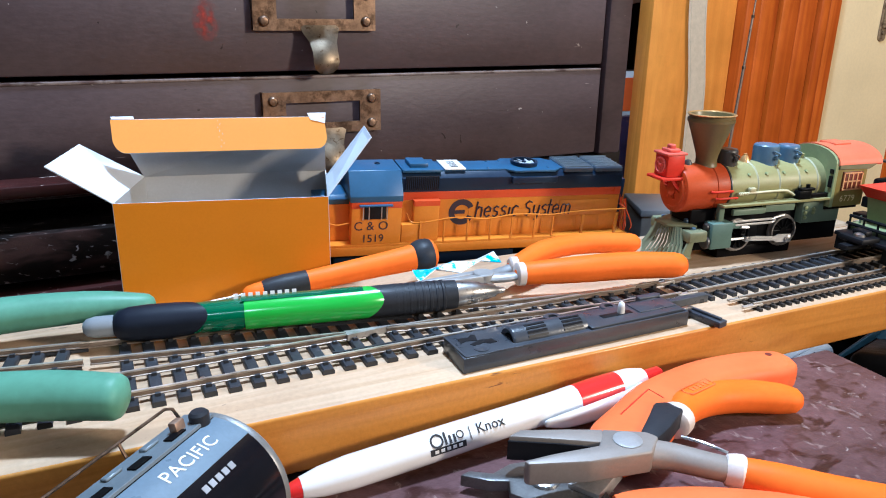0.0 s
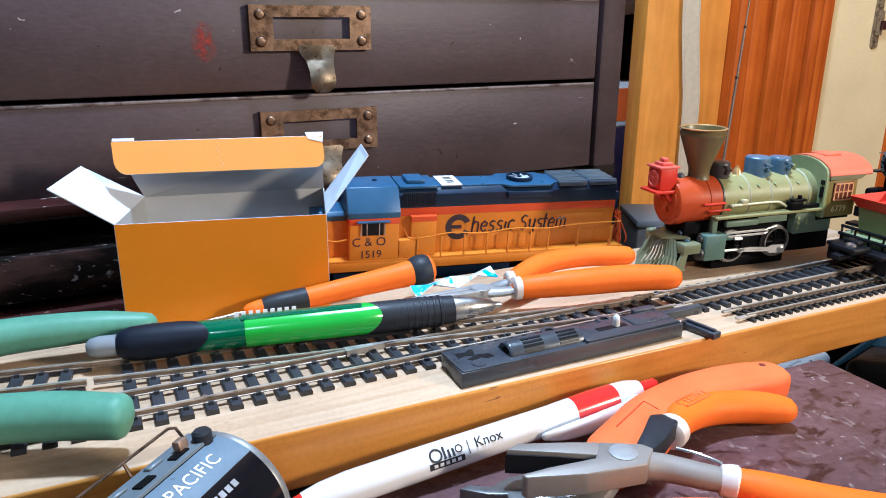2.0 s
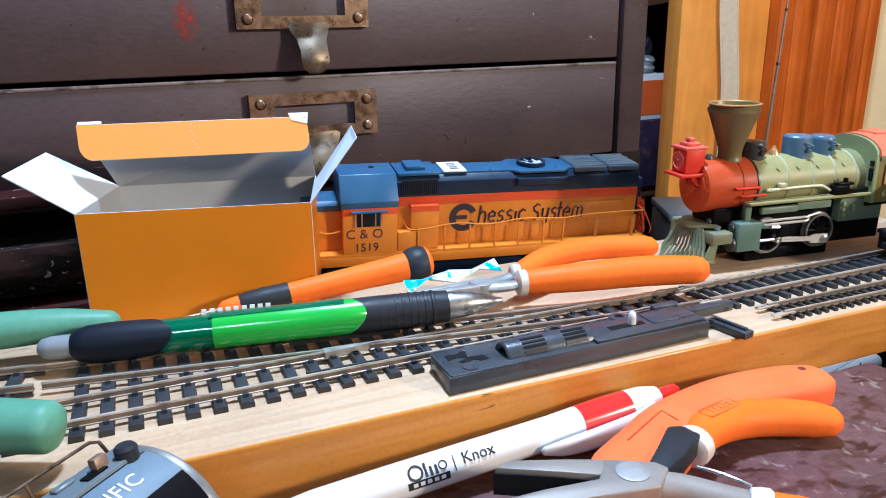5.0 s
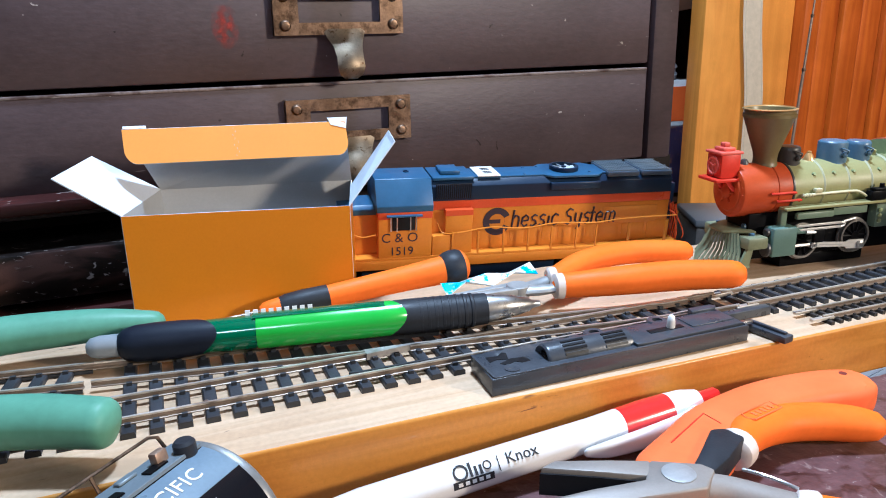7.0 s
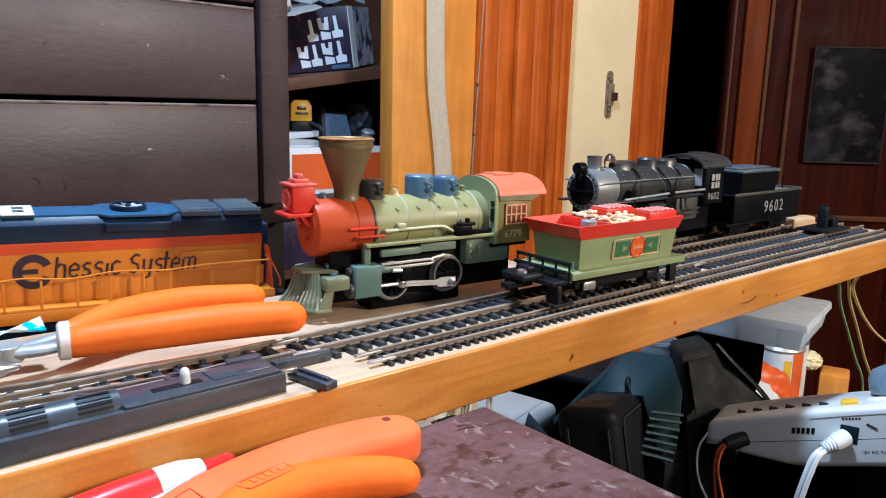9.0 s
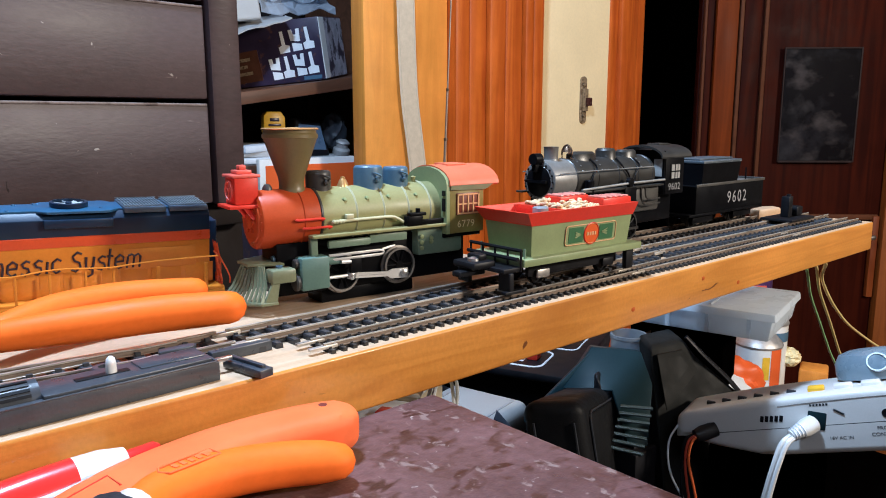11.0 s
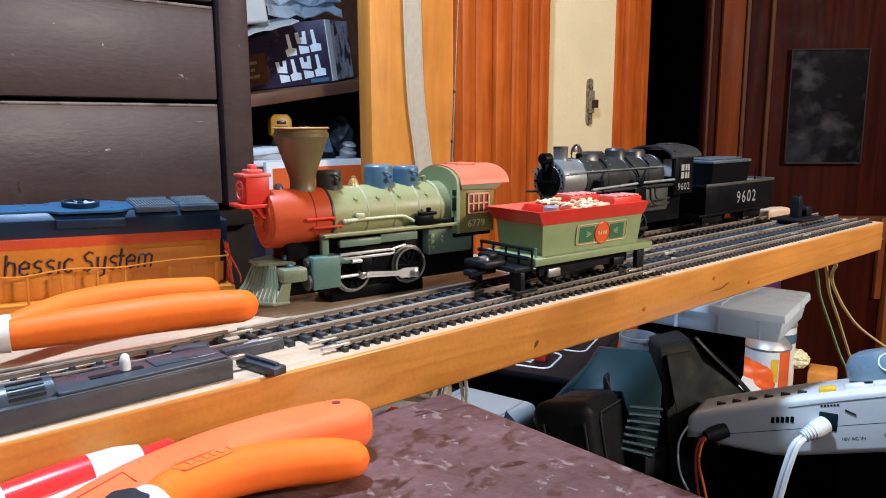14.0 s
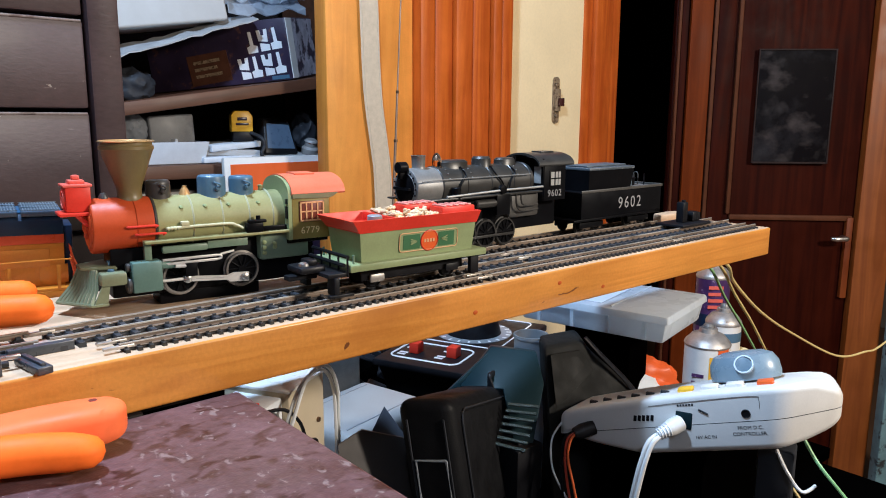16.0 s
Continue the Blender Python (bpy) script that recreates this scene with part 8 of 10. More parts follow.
rounded_tube(bm, [(0.1390, 0.1625, 0.0160), (0.1470, 0.1590, 0.0150), (0.1560, 0.1520, 0.0138), (0.1640, 0.1465, 0.0125)], [0.0052, 0.0050, 0.0047, 0.0045], 18, 0.95)
part("shank", bm, M["cutter_steel"], fc, "round bright lower shank")
bm = B()
add_tube(bm, smooth_path([(0.1575, 0.1650, 0.0165), (0.1600, 0.1600, 0.0172), (0.1630, 0.1550, 0.0170), (0.1660, 0.1515, 0.0160)], 5), 0.0006, 8)
part("return_spring", bm, M["chrome"], fc, "bright wire return spring")
bm = B()
rounded_tube(bm, [(0.1705, 0.1810, 0.0122), (0.1780, 0.1860, 0.0118), (0.1900, 0.1895, 0.0108), (0.2020, 0.1893, 0.0098), (0.2140, 0.1866, 0.0088), (0.2240, 0.1822, 0.0080), (0.2290, 0.1795, 0.0076)], [0.0062, 0.0070, 0.0073, 0.0072, 0.0071, 0.0068, 0.0060], 22, 0.95)
uh = part("handle", bm, M["handle_orange"], fc)
bm = B()
rounded_tube(bm, [(0.1665, 0.1445, 0.0122), (0.1740, 0.1370, 0.0115), (0.1900, 0.1240, 0.0095), (0.2100, 0.1110, 0.0076), (0.2350, 0.0960, 0.0070)], [0.0056, 0.0066, 0.0070, 0.0070, 0.0064], 22, 0.95)
part("handle", bm, M["handle_orange"], fc)
for c, w, r in (((0.1688, 0.1798, 0.0124), (1, 0.66, 0), 0.0066), ((0.1652, 0.1457, 0.0124), (1, -0.95, 0), 0.0058)):
    bm = B()
    add_lathe(bm, [(0, -0.0046), (r * 0.72, -0.0045), (r * 0.92, -0.0036), (r * 1.02, -0.0010), (r * 1.04, 0.0014), (r * 0.9, 0.0024)], frame_at(c, w), 20)
    part("handle_lip", bm, M["handle_tip"], fc, "milky vinyl lip")
bm = B()
mm = Matrix.Translation((0.1880, 0.1890, 0.01795)) @ Matrix.Rotation(radians(14), 4, "Z") @ Matrix.Rotation(radians(4), 4, "Y")
for p0, p1 in (((-0.0085, 0.0026), (0.0085, 0.0030)), ((-0.0085, -0.0026), (0.0085, -0.0022)), ((-0.0085, 0.0026), (-0.0100, 0.0)), ((-0.0100, 0.0), (-0.0085, -0.0026)), ((0.0085, 0.0030), (0.0085, -0.0022))):
    add_tube(bm, [mm @ Vector((*p0, -0.0002)), mm @ Vector((*p1, -0.0002))], 0.00028, 5)
for k in range(5):
    add_box(bm, -0.0058 + k * 0.0026, -0.0044 + k * 0.0026, -0.0012, 0.0012, -0.0004, 0.0001, 0, 2, mm)
part("stamped_mark", bm, M["handle_coral"], uh)

# black tank body with a silver walkway, resting on the desk
TRAD = 0.0222
ta, tb = Vector((0.0060, 0.1960, TRAD)), Vector((-0.1180, 0.0680, TRAD))
mt, ln = along(ta, tb)
tank = thing("tank_car_body", mt, "black model tank car body with a silvery walkway and rail", "model train")
bm = B()
add_lathe(bm, [(0, -0.0010), (TRAD * 0.90, -0.0010), (TRAD * 0.975, -0.0006), (TRAD * 0.997, 0.0006), (TRAD, 0.0016), (TRAD, ln), (0, ln)], None, 64)
part("tank_shell", bm, M["tank_black"], tank)
bm = B()
add_lathe(bm, [(TRAD * 0.985, -0.0005), (TRAD + 0.0003, 0.0003), (TRAD + 0.0003, 0.0016), (TRAD, 0.0022)], None, 64)
part("end_band", bm, M["smoke_grey"], tank)
inv = mt.to_3x3().inverted()
upv = inv @ Vector((0, 0, 1))
au = math.atan2(upv.y, upv.x)


def on_tank(z, r, turn):
    a = au + turn
    out = Vector((math.cos(a), math.sin(a), 0))
    x = Vector((0, 0, -1))
    y = out.cross(x)
    return Matrix.Translation(out * r + Vector((0, 0, z))) @ Matrix((x, y, out)).transposed().to_4x4()


SG = 1 if (mt.to_3x3() @ Vector((math.cos(au + 0.5), math.sin(au + 0.5), 0))).x > 0 else -1
bm = B()
rows = []
for k in range(9):
    f = on_tank(0, TRAD, SG * (-0.02 + k * 0.065))
    rows.append([bm.verts.new(f @ Vector((x, 0, h))) for x, h in ((-ln + 0.002, -0.0002), (-ln + 0.002, 0.0003), (-0.0024, 0.0003), (-0.0024, -0.0002))])
for a, b in zip(rows, rows[1:]):
    for k in range(4):
        bm.faces.new((a[k], a[(k + 1) % 4], b[(k + 1) % 4], b[k]))
bm.faces.new(rows[0][::-1]), bm.faces.new(rows[-1])
bmesh.ops.recalc_face_normals(bm, faces=bm.faces[:])
part("name_band", bm, M["tank_band"], tank, "slate blue band along the tank, lamp gleam in its tone")
words("road_name", "PACIFIC", 0.0058, on_tank(0.0215, TRAD + 0.0004, SG * 0.25), M["letter_white"], tank, spread=1.04)
words("road_name", "N", 0.0058, on_tank(0.0435, TRAD + 0.0004, SG * 0.25), M["letter_white"], tank)
bm = B()
for k in range(5):
    add_box(bm, -0.0010, 0.0010, -0.0010, 0.0010, 0, 0.0002, 0, 2, on_tank(0.0150 + k * 0.0028, TRAD, SG * 0.66))
part("small_print", bm, M["letter_grey"], tank)
bm = B()
add_box(bm, -ln + 0.004, -0.003, -0.0052, 0.0052, 0.0, 0.0012, 0.0002, 1, on_tank(0, TRAD, SG * -0.24))
walkway = part("walkway", bm, M["tank_silver"], tank)
for k in range(9):
    bm = B()
    add_box(bm, -0.0036, 0.0024, -0.0034, -0.0004, 0, 0.0005, 0, 2, on_tank(0.0150 + k * 0.0140, TRAD + 0.0012, SG * -0.24))
    part("walkway_slot", bm, M["engine_black"], walkway)
    bm = B()
    add_box(bm, -0.0050, 0.0006, 0.0010, 0.0036, 0, 0.0009, 0.0003, 1, on_tank(0.0190 + k * 0.0140, TRAD + 0.0012, SG * -0.24))
    part("grab_plate", bm, M["tank_silver"], walkway)
bm = B()
f = on_tank(0, TRAD, SG * -0.50)
add_tube(bm, [f @ Vector(p) for p in ((-0.0040, 0, 0), (-0.0050, 0, 0.0050), (-0.0075, 0, 0.0062), (-ln + 0.01, 0, 0.0062))], 0.0005, 6)
for k in range(5):
    add_tube(bm, [f @ Vector((-0.026 - k * 0.03, 0, 0)), f @ Vector((-0.026 - k * 0.03, 0, 0.0062))], 0.0005, 6)
part("handrail", bm, M["brass"], tank, "thin wire handrail")
bm = B()
add_lathe(bm, [(0.0029, 0), (0.0029, 0.0034), (0.0022, 0.0042), (0, 0.0044)], on_tank(0.0065, TRAD, SG * -0.10), 16)
part("vent_cap", bm, M["rubber"], tank)
bm = B()
add_box(bm, -0.0020, 0.0020, -0.0014, 0.0014, 0, 0.0034, 0.0006, 2, on_tank(0.0125, TRAD + 0.0010, SG * -0.22))
part("valve_box", bm, M["aerial"], tank, "pale valve box")

# ---- low shelf with electrical clutter under the board's free end ----
CART = -0.215
cart = thing("low_table", None, "low table under the board, blackened for shade, crowded with electrical parts", "table")
bm = B()
# top is painted black where only shade lies
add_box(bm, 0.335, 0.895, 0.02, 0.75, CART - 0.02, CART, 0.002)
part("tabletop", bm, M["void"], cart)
for x in (0.35, 0.84):
    for y in (0.05, 0.70):
        bm = B()
        add_box(bm, x, x + 0.04, y, y + 0.04, FLOOR, CART - 0.02, 0.002)
        part("leg", bm, M["dark"], cart)
stand = thing("side_stand", None, "low stand carrying spray cans, blackened for shade", "stand")
bm = B()
add_box(bm, 1.08, 1.50, 0.40, 0.90, -0.480, -0.460, 0.002)
part("tabletop", bm, M["void"], stand)
for x in (1.10, 1.45):
    for y in (0.42, 0.79):
        bm = B()
        add_box(bm, x, x + 0.035, y, y + 0.035, FLOOR, -0.480, 0.002)
        part("leg", bm, M["dark"], stand)

# hand controller, its thick end propped up on a black block: local x along its front, -y faces the desk
CTL = pose(0.583, 0.268, -0.106, 0, 0, -69.9)
ctl = thing("train_controller", CTL, "pale grey handheld train controller with sockets and coloured buttons", "controller")


def loft(bm, lo, hi, bevel=0.0, seg=3):
    a, b = [bm.verts.new(p) for p in lo], [bm.verts.new(p) for p in hi]
    k = len(lo)
    fs = [bm.faces.new(a[::-1]), bm.faces.new(b)] + [bm.faces.new((a[i], a[(i + 1) % k], b[(i + 1) % k], b[i])) for i in range(k)]
    bmesh.ops.recalc_face_normals(bm, faces=fs)
    if bevel:
        bmesh.ops.bevel(bm, geom=list({e for f in fs for e in f.edges}), offset=bevel, segments=seg, affect="EDGES", profile=0.5)


def ctl_z(x, top):
    """Height of the case's upper or lower face along its length."""
    if top:
        return 0.0045 + 0.385 * x - 0.42 * x * x - 22.0 * max(0.0, x - 0.165) ** 2
    return -0.0158 + 0.27 * max(0.0, x - 0.063) + 8.0 * max(0.0, x - 0.150) ** 2 + 0.10 * max(0.0, 0.030 - x)


LEAN = 0.18


def lean(x, y, z):
    """The case leans back: its far side is lower."""
    return (x, y, z - LEAN * y)


def ctl_mid(x):
    return -0.0135 + 0.285 * x


def corners(pts, n=6):
    """A closed outline through (x, y, radius) corners, each one rounded."""
    out = []
    for i, (x, y, r) in enumerate(pts):
        c = Vector((x, y))
        a = (Vector(pts[i - 1][:2]) - c).normalized() * r
        b = (Vector(pts[(i + 1) % len(pts)][:2]) - c).normalized() * r
        for k in range(n + 1):
            t = k / n
            out.append(c + a * (1 - t) ** 2 + b * t ** 2)
    return out


outer = []
for p, q in zip(*(lambda c: (c, c[1:] + c[:1]))(corners([(0.0, 0.0, 0.006), (0.1530, 0.0, 0.0095), (0.1880, 0.032, 0.010), (0.1820, 0.074, 0.010), (0.0, 0.070, 0.006)]))):
    steps = max(1, int((q - p).length / 0.010))
    outer += [p.lerp(q, k / steps) for k in range(steps)]
inward = []
for i, p in enumerate(outer):
    d = outer[(i + 1) % len(outer)] - outer[i - 1]
    inward.append(Vector((-d.y, d.x)).normalized())


def ctl_shell(face, seam, r, name):
    """Half of the case: straight sides from the seam, a rounded rim and a smooth face."""
    bm = B()
    up = 1 if face(0.09) > seam(0.09) else -1
    rings = []
    for k in range(-1, 7):
        a = max(0, k) * math.pi / 12
        ring = []
        for p, n in zip(outer, inward):
            q = p + n * r * (1 - math.cos(a))
            z = seam(p.x) if k < 0 else face(q.x) - up * r * (1 - math.sin(a))
            ring.append(bm.verts.new(lean(q.x, q.y, z)))
        rings.append(ring)
    n = len(outer)
    for a, b in zip(rings, rings[1:]):
        for k in range(n):
            bm.faces.new((a[k], a[(k + 1) % n], b[(k + 1) % n], b[k]))
    for f in bmesh.ops.triangle_fill(bm, use_beauty=True, edges=[e for e in bm.edges if e.verts[0] in set(rings[-1]) and e.verts[1] in set(rings[-1])])["geom"]:
        f.smooth = True
    bm.faces.new(rings[0])
    bmesh.ops.recalc_face_normals(bm, faces=bm.faces[:])
    return part(name, bm, M["controller"], ctl)


ctl_shell(lambda x: ctl_z(x, 0), lambda x: ctl_mid(x) - 0.0003, 0.005, "lower_case")
ctl_shell(lambda x: ctl_z(x, 1), lambda x: ctl_mid(x) + 0.0003, 0.006, "upper_case")
bm = B()
inset = [p + n * 0.0006 for p, n in zip(outer, inward)]
loft(bm, [lean(p.x, p.y, ctl_mid(p.x) - 0.0004) for p in inset], [lean(p.x, p.y, ctl_mid(p.x) + 0.0004) for p in inset])
part("case_seam", bm, M["rubber"], ctl)
bm = B()
add_tube(bm, smooth_path([(0.0660, -0.0001, ctl_z(0.066, 1) - 0.0066), (0.1000, -0.0001, ctl_z(0.100, 1) - 0.0062), (0.1330, -0.0001, ctl_z(0.133, 1) - 0.0060), (0.1375, -0.0001, ctl_z(0.1375, 1) - 0.0085), (0.1385, 0.0, ctl_z(0.1385, 1) - 0.0150)], 4), 0.00025, 6)
part("panel_groove", bm, M["smoke_grey"], ctl)
for k in range(6):
    bm = B()
    x = 0.018 + 0.0105 * k
    add_box(bm, x, x + 0.0060, 0.016, 0.019, ctl_z(x, 1) - LEAN * 0.016 - 0.002, ctl_z(x + 0.006, 1) - LEAN * 0.016 + 0.0004, 0.0004)
    part("grip_tooth", bm, M["rubber"], ctl)
bm = B()
add_lathe(bm, [(0.0030, -0.001), (0.0030, 0.0004), (0.0025, 0.0006), (0.0022, 0.0002), (0, 0.0002)], frame_at((0.1305, 0.0, 0.0294), (0, -1, 0)), 18)
part("power_socket", bm, M["black"], ctl)
bm = B()
add_box(bm, 0.0850, 0.0965, -0.0006, 0.008, 0.0100, 0.0225, 0.0008)
part("plug_socket", bm, M["teal_black"], ctl)
bm = B()
for k in range(5):
    add_box(bm, 0.0560 + k * 0.0030, 0.0582 + k * 0.0030, -0.0004, 0.004, 0.0085 + k * 0.0007, 0.0128 + k * 0.0007, 0.0002)
part("vent_marks", bm, M["black"], ctl)
TL = 14.5
words("socket_text", "FROM D.C.", 0.0034, pose(0.1340, -0.0001, 0.0202, 90, 0, 0) @ pose(0, 0, 0, 0, 0, TL), M["rubber"], ctl)
words("socket_text", "CONTROLLER", 0.0034, pose(0.1340, -0.0001, 0.0158, 90, 0, 0) @ pose(0, 0, 0, 0, 0, TL), M["rubber"], ctl)
words("socket_text", "16V AC IN", 0.0032, pose(0.1065, -0.0001, 0.0072, 90, 0, 0) @ pose(0, 0, 0, 0, 0, TL), M["rubber"], ctl)
bm = B()
for k in range(6):
    add_box(bm, 0.0855 + k * 0.0019, 0.0868 + k * 0.0019, -0.0002, 0.004, 0.0255 + k * 0.0005, 0.0270 + k * 0.0005)
part("socket_bars", bm, M["rubber"], ctl)
bm = B()
add_tube(bm, [(0.1000, -0.0002, 0.0262), (0.1065, -0.0002, 0.0240)], 0.0006, 6)
part("arrow_mark", bm, M["rubber"], ctl)
dome = Matrix.Translation((0.1250, 0.045, ctl_z(0.125, 1) - LEAN * 0.045 + 0.0015)) @ Matrix.Rotation(-math.atan(0.28), 4, "Y") @ Matrix.Rotation(-math.atan(LEAN), 4, "X")
bm = B()
add_lathe(bm, [(0.0240, 0.0), (0.0245, 0.004), (0.0238, 0.011), (0.0205, 0.0165), (0.0140, 0.0190), (0, 0.0196)], dome, 36, 0, 0.85)
knob = part("speed_knob", bm, M["knob_blue"], ctl, "smooth blue-grey speed knob")
bm = B()
add_lathe(bm, [(0.0064, -0.003), (0.0066, 0.0006), (0.0057, 0.0006), (0.0054, -0.003)], dome @ frame_at((0.003, -0.0198, 0.0116), (0, -1, 0.50)), 24)
part("index_ring", bm, M["fan_metal"], knob)
for x, y, mtl, w in ((0.0890, 0.0130, "yellow_tape", 0.0052), (0.1050, 0.0130, "white", 0.0058), (0.1210, 0.0140, "white", 0.0058), (0.1400, 0.0150, "orange_box", 0.0052)):
    bm = B()
    zt = ctl_z(x, 1) - LEAN * y
    add_box(bm, x - w, x + w, y - 0.004, y + 0.004, -0.004, 0.0028, 0.0009, 2, Matrix.Translation((0, 0, zt)) @ Matrix.Translation((x, y, 0)) @ Matrix.Rotation(-math.atan(0.28), 4, "Y") @ Matrix.Translation((-x, -y, 0)))
    part("button", bm, M[mtl], ctl)
stub = thing("controller_stand", CTL, "dark block with a grey post that props the controller", "stand")
bm = B()
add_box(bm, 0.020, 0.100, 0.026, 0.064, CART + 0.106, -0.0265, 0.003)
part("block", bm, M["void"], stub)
bm = B()
add_box(bm, 0.138, 0.162, 0.020, 0.046, CART + 0.106, -0.0010, 0.003)
part("post", bm, M["rubber"], stub, "dark grey plastic post")
# white plug and lead, red and black wires
lead = thing("power_lead", CTL, "white plug with its white twin lead hanging down", "cable")
bm = B()
add_lathe(bm, [(0.0046, 0.0), (0.0058, 0.0012), (0.0060, 0.008), (0.0048, 0.013), (0.0036, 0.020), (0, 0.021)], frame_at((0.0900, -0.0004, 0.0150), (-0.66, -0.62, -0.36)), 20)
plug_ = part("plug", bm, M["white"], lead)
bm = B()
for k in range(4):
    add_lathe(bm, [(0.0050 - k * 0.0003, 0), (0.0055 - k * 0.0003, 0.0005), (0.0050 - k * 0.0003, 0.001)], frame_at((0.0900, -0.0004, 0.0150), (-0.66, -0.62, -0.36)) @ Matrix.Translation((0, 0, 0.0115 + k * 0.0022)), 16)
part("strain_relief", bm, M["grey_plastic"], plug_)
for o in (0.0, 0.0030):
    bm = B()
    add_tube(bm, smooth_path([(0.0770 + o, -0.0125, 0.0082), (0.0715 + o, -0.0180, 0.0030), (0.0680 + o, -0.0210, -0.0100), (0.0640 + o, -0.0220, -0.0320), (0.0590 + o, -0.0220, -0.0650), (0.0530 + o, -0.0220, -0.1070), (0.0450 + o, -0.0190, -0.1072)], 6), 0.0017, 8)
    part("strand", bm, M["white"], lead)
pair = thing("wire_pair", CTL, "black plug with red and orange wires hanging down", "cable")
bm = B()
add_lathe(bm, [(0, 0), (0.0054, 0), (0.0056, 0.010), (0.0042, 0.016), (0, 0.016)], frame_at((0.0270, 0.0010, -0.0030), (-0.75, -0.60, -0.25)), 16)
part("plug", bm, M["black"], pair)
for o, mt_ in ((0.0, "wire_r"), (0.0024, "handle_coral"), (-0.0024, "black")):
    bm = B()
    add_tube(bm, smooth_path([(0.0160 + o, -0.0075, -0.0065), (0.0110 + o, -0.0110, -0.0110), (0.0095 + o, -0.0120, -0.0260), (0.0125 + o * 2, -0.0120, -0.0480), (0.0180 + o * 2, -0.0120, -0.0750), (0.0190 + o, -0.011, -0.1075)], 6), 0.0010, 8)
    part("strand", bm, M[mt_], pair)
bm = B()
add_tube(bm, smooth_path([(0.002, 0.004, -0.004), (-0.004, -0.004, -0.018), (0.0, -0.010, -0.040), (0.016, -0.012, -0.064), (0.030, -0.012, -0.085), (0.034, -0.010, -0.1080)], 6), 0.0008, 6)
single("thin_wire", bm, M["grey_plastic"], CTL, "thin grey wire hanging from the controller's end", "wire")
for nm, mtl, pts in (("white_wire", "white", [(0.150, 0.020, 0.000), (0.158, 0.014, -0.012), (0.168, 0.014, -0.024), (0.176, 0.020, -0.020)]), ("green_wire", "wire_g", [(0.166, 0.024, 0.010), (0.176, 0.020, -0.004), (0.190, 0.020, -0.020), (0.204, 0.024, -0.038), (0.212, 0.030, -0.060), (0.214, 0.040, -0.1075)]), ("yellow_wire", "wire_y", [(0.150, 0.060, -0.030), (0.165, 0.050, -0.045), (0.182, 0.045, -0.065), (0.200, 0.045, -0.1075)])):
    bm = B()
    add_tube(bm, smooth_path(pts, 6), 0.0012, 8)
    single(nm, bm, M[mtl], CTL, nm.split("_")[0] + " wire end that hangs loose beneath the controller", "wire")


def out_from_eye(k):
    """Grow by k from the camera's last eye point, for things on the table."""
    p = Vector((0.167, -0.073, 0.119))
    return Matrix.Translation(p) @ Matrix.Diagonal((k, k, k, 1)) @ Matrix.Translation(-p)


# power pack with two red slide switches and a dial
PACK = pose(0.558, 0.465, 0.0, 0, 0, -67.2)
pk = thing("power_pack", out_from_eye(1.09) @ PACK, "black train power pack with red switches and a printed dial", "power pack")
PZ = -0.105
bm = B()
loft(bm, [(0.006, 0.012, -0.150), (0.096, 0.012, -0.150), (0.096, 0.165, -0.150), (0.006, 0.165, -0.150)], [(-0.004, 0.001, PZ - 0.007), (0.101, 0.001, PZ - 0.007), (0.101, 0.178, PZ - 0.007), (-0.004, 0.178, PZ - 0.007)], 0.003)
part("lower_case", bm, M["black"], pk)
bm = B()
add_box(bm, -0.007, 0.104, -0.003, 0.182, PZ - 0.0072, PZ, 0.002)
part("faceplate", bm, M["black"], pk)
bm = B()
add_box(bm, 0.020, 0.086, 0.045, 0.155, CART + 0.030, -0.150, 0.002)
part("foot_block", bm, M["black"], pk)


def outline(x0, x1, y0, y1, z, r, w, parent, material):
    c = []
    for cx, cy, a0 in ((x1 - r, y1 - r, 0), (x0 + r, y1 - r, 90), (x0 + r, y0 + r, 180), (x1 - r, y0 + r, 270)):
        for k in range(5):
            a = radians(a0 + k * 22.5)
            c.append((cx + r * math.cos(a), cy + r * math.sin(a), z))
    bm = B()
    add_tube(bm, c + [c[0]], w, 6, False)
    part("printed_outline", bm, material, parent)


outline(0.002, 0.073, 0.012, 0.060, PZ, 0.009, 0.0010, pk, M["letter_white"])
outline(-0.004, 0.089, 0.0735, 0.178, PZ, 0.008, 0.0008, pk, M["letter_white"])
for x, y in ((0.0219, 0.0320), (0.0600, 0.0355)):
    bm = B()
    add_box(bm, x - 0.0050, x + 0.0050, y - 0.006, y + 0.006, PZ, PZ + 0.0105, 0.0010)
    part("slide_switch", bm, M["red"], pk, "red slide switch")
    for dy in (-0.0105, -0.005, 0.010):
        bm = B()
        add_box(bm, x - 0.015, x - 0.0065, y + dy - 0.0016, y + dy + 0.0016, PZ, PZ + 0.0003)
        part("print_bar", bm, M["letter_white"], pk)
bm = B()
add_lathe(bm, [(0.040, 0.0), (0.040, 0.0005), (0.029, 0.0005), (0.029, 0.0)], Matrix.Translation((0.0442, 0.118, PZ)), 40)
part("dial_scale", bm, M["grey_mid"], pk)
for k in range(22):
    bm = B()
    add_box(bm, -0.0011, 0.0011, 0.0345, 0.0392, 0.0004, 0.0008, 0, 2, Matrix.Translation((0.0442, 0.118, PZ)) @ Matrix.Rotation(k * 2 * math.pi / 22, 4, "Z"))
    part("dial_mark", bm, M["letter_white"], pk)
bm = B()
add_lathe(bm, [(0.028, 0.0), (0.028, 0.004), (0.024, 0.018), (0.022, 0.020), (0, 0.020)], Matrix.Translation((0.0442, 0.118, PZ)), 32)
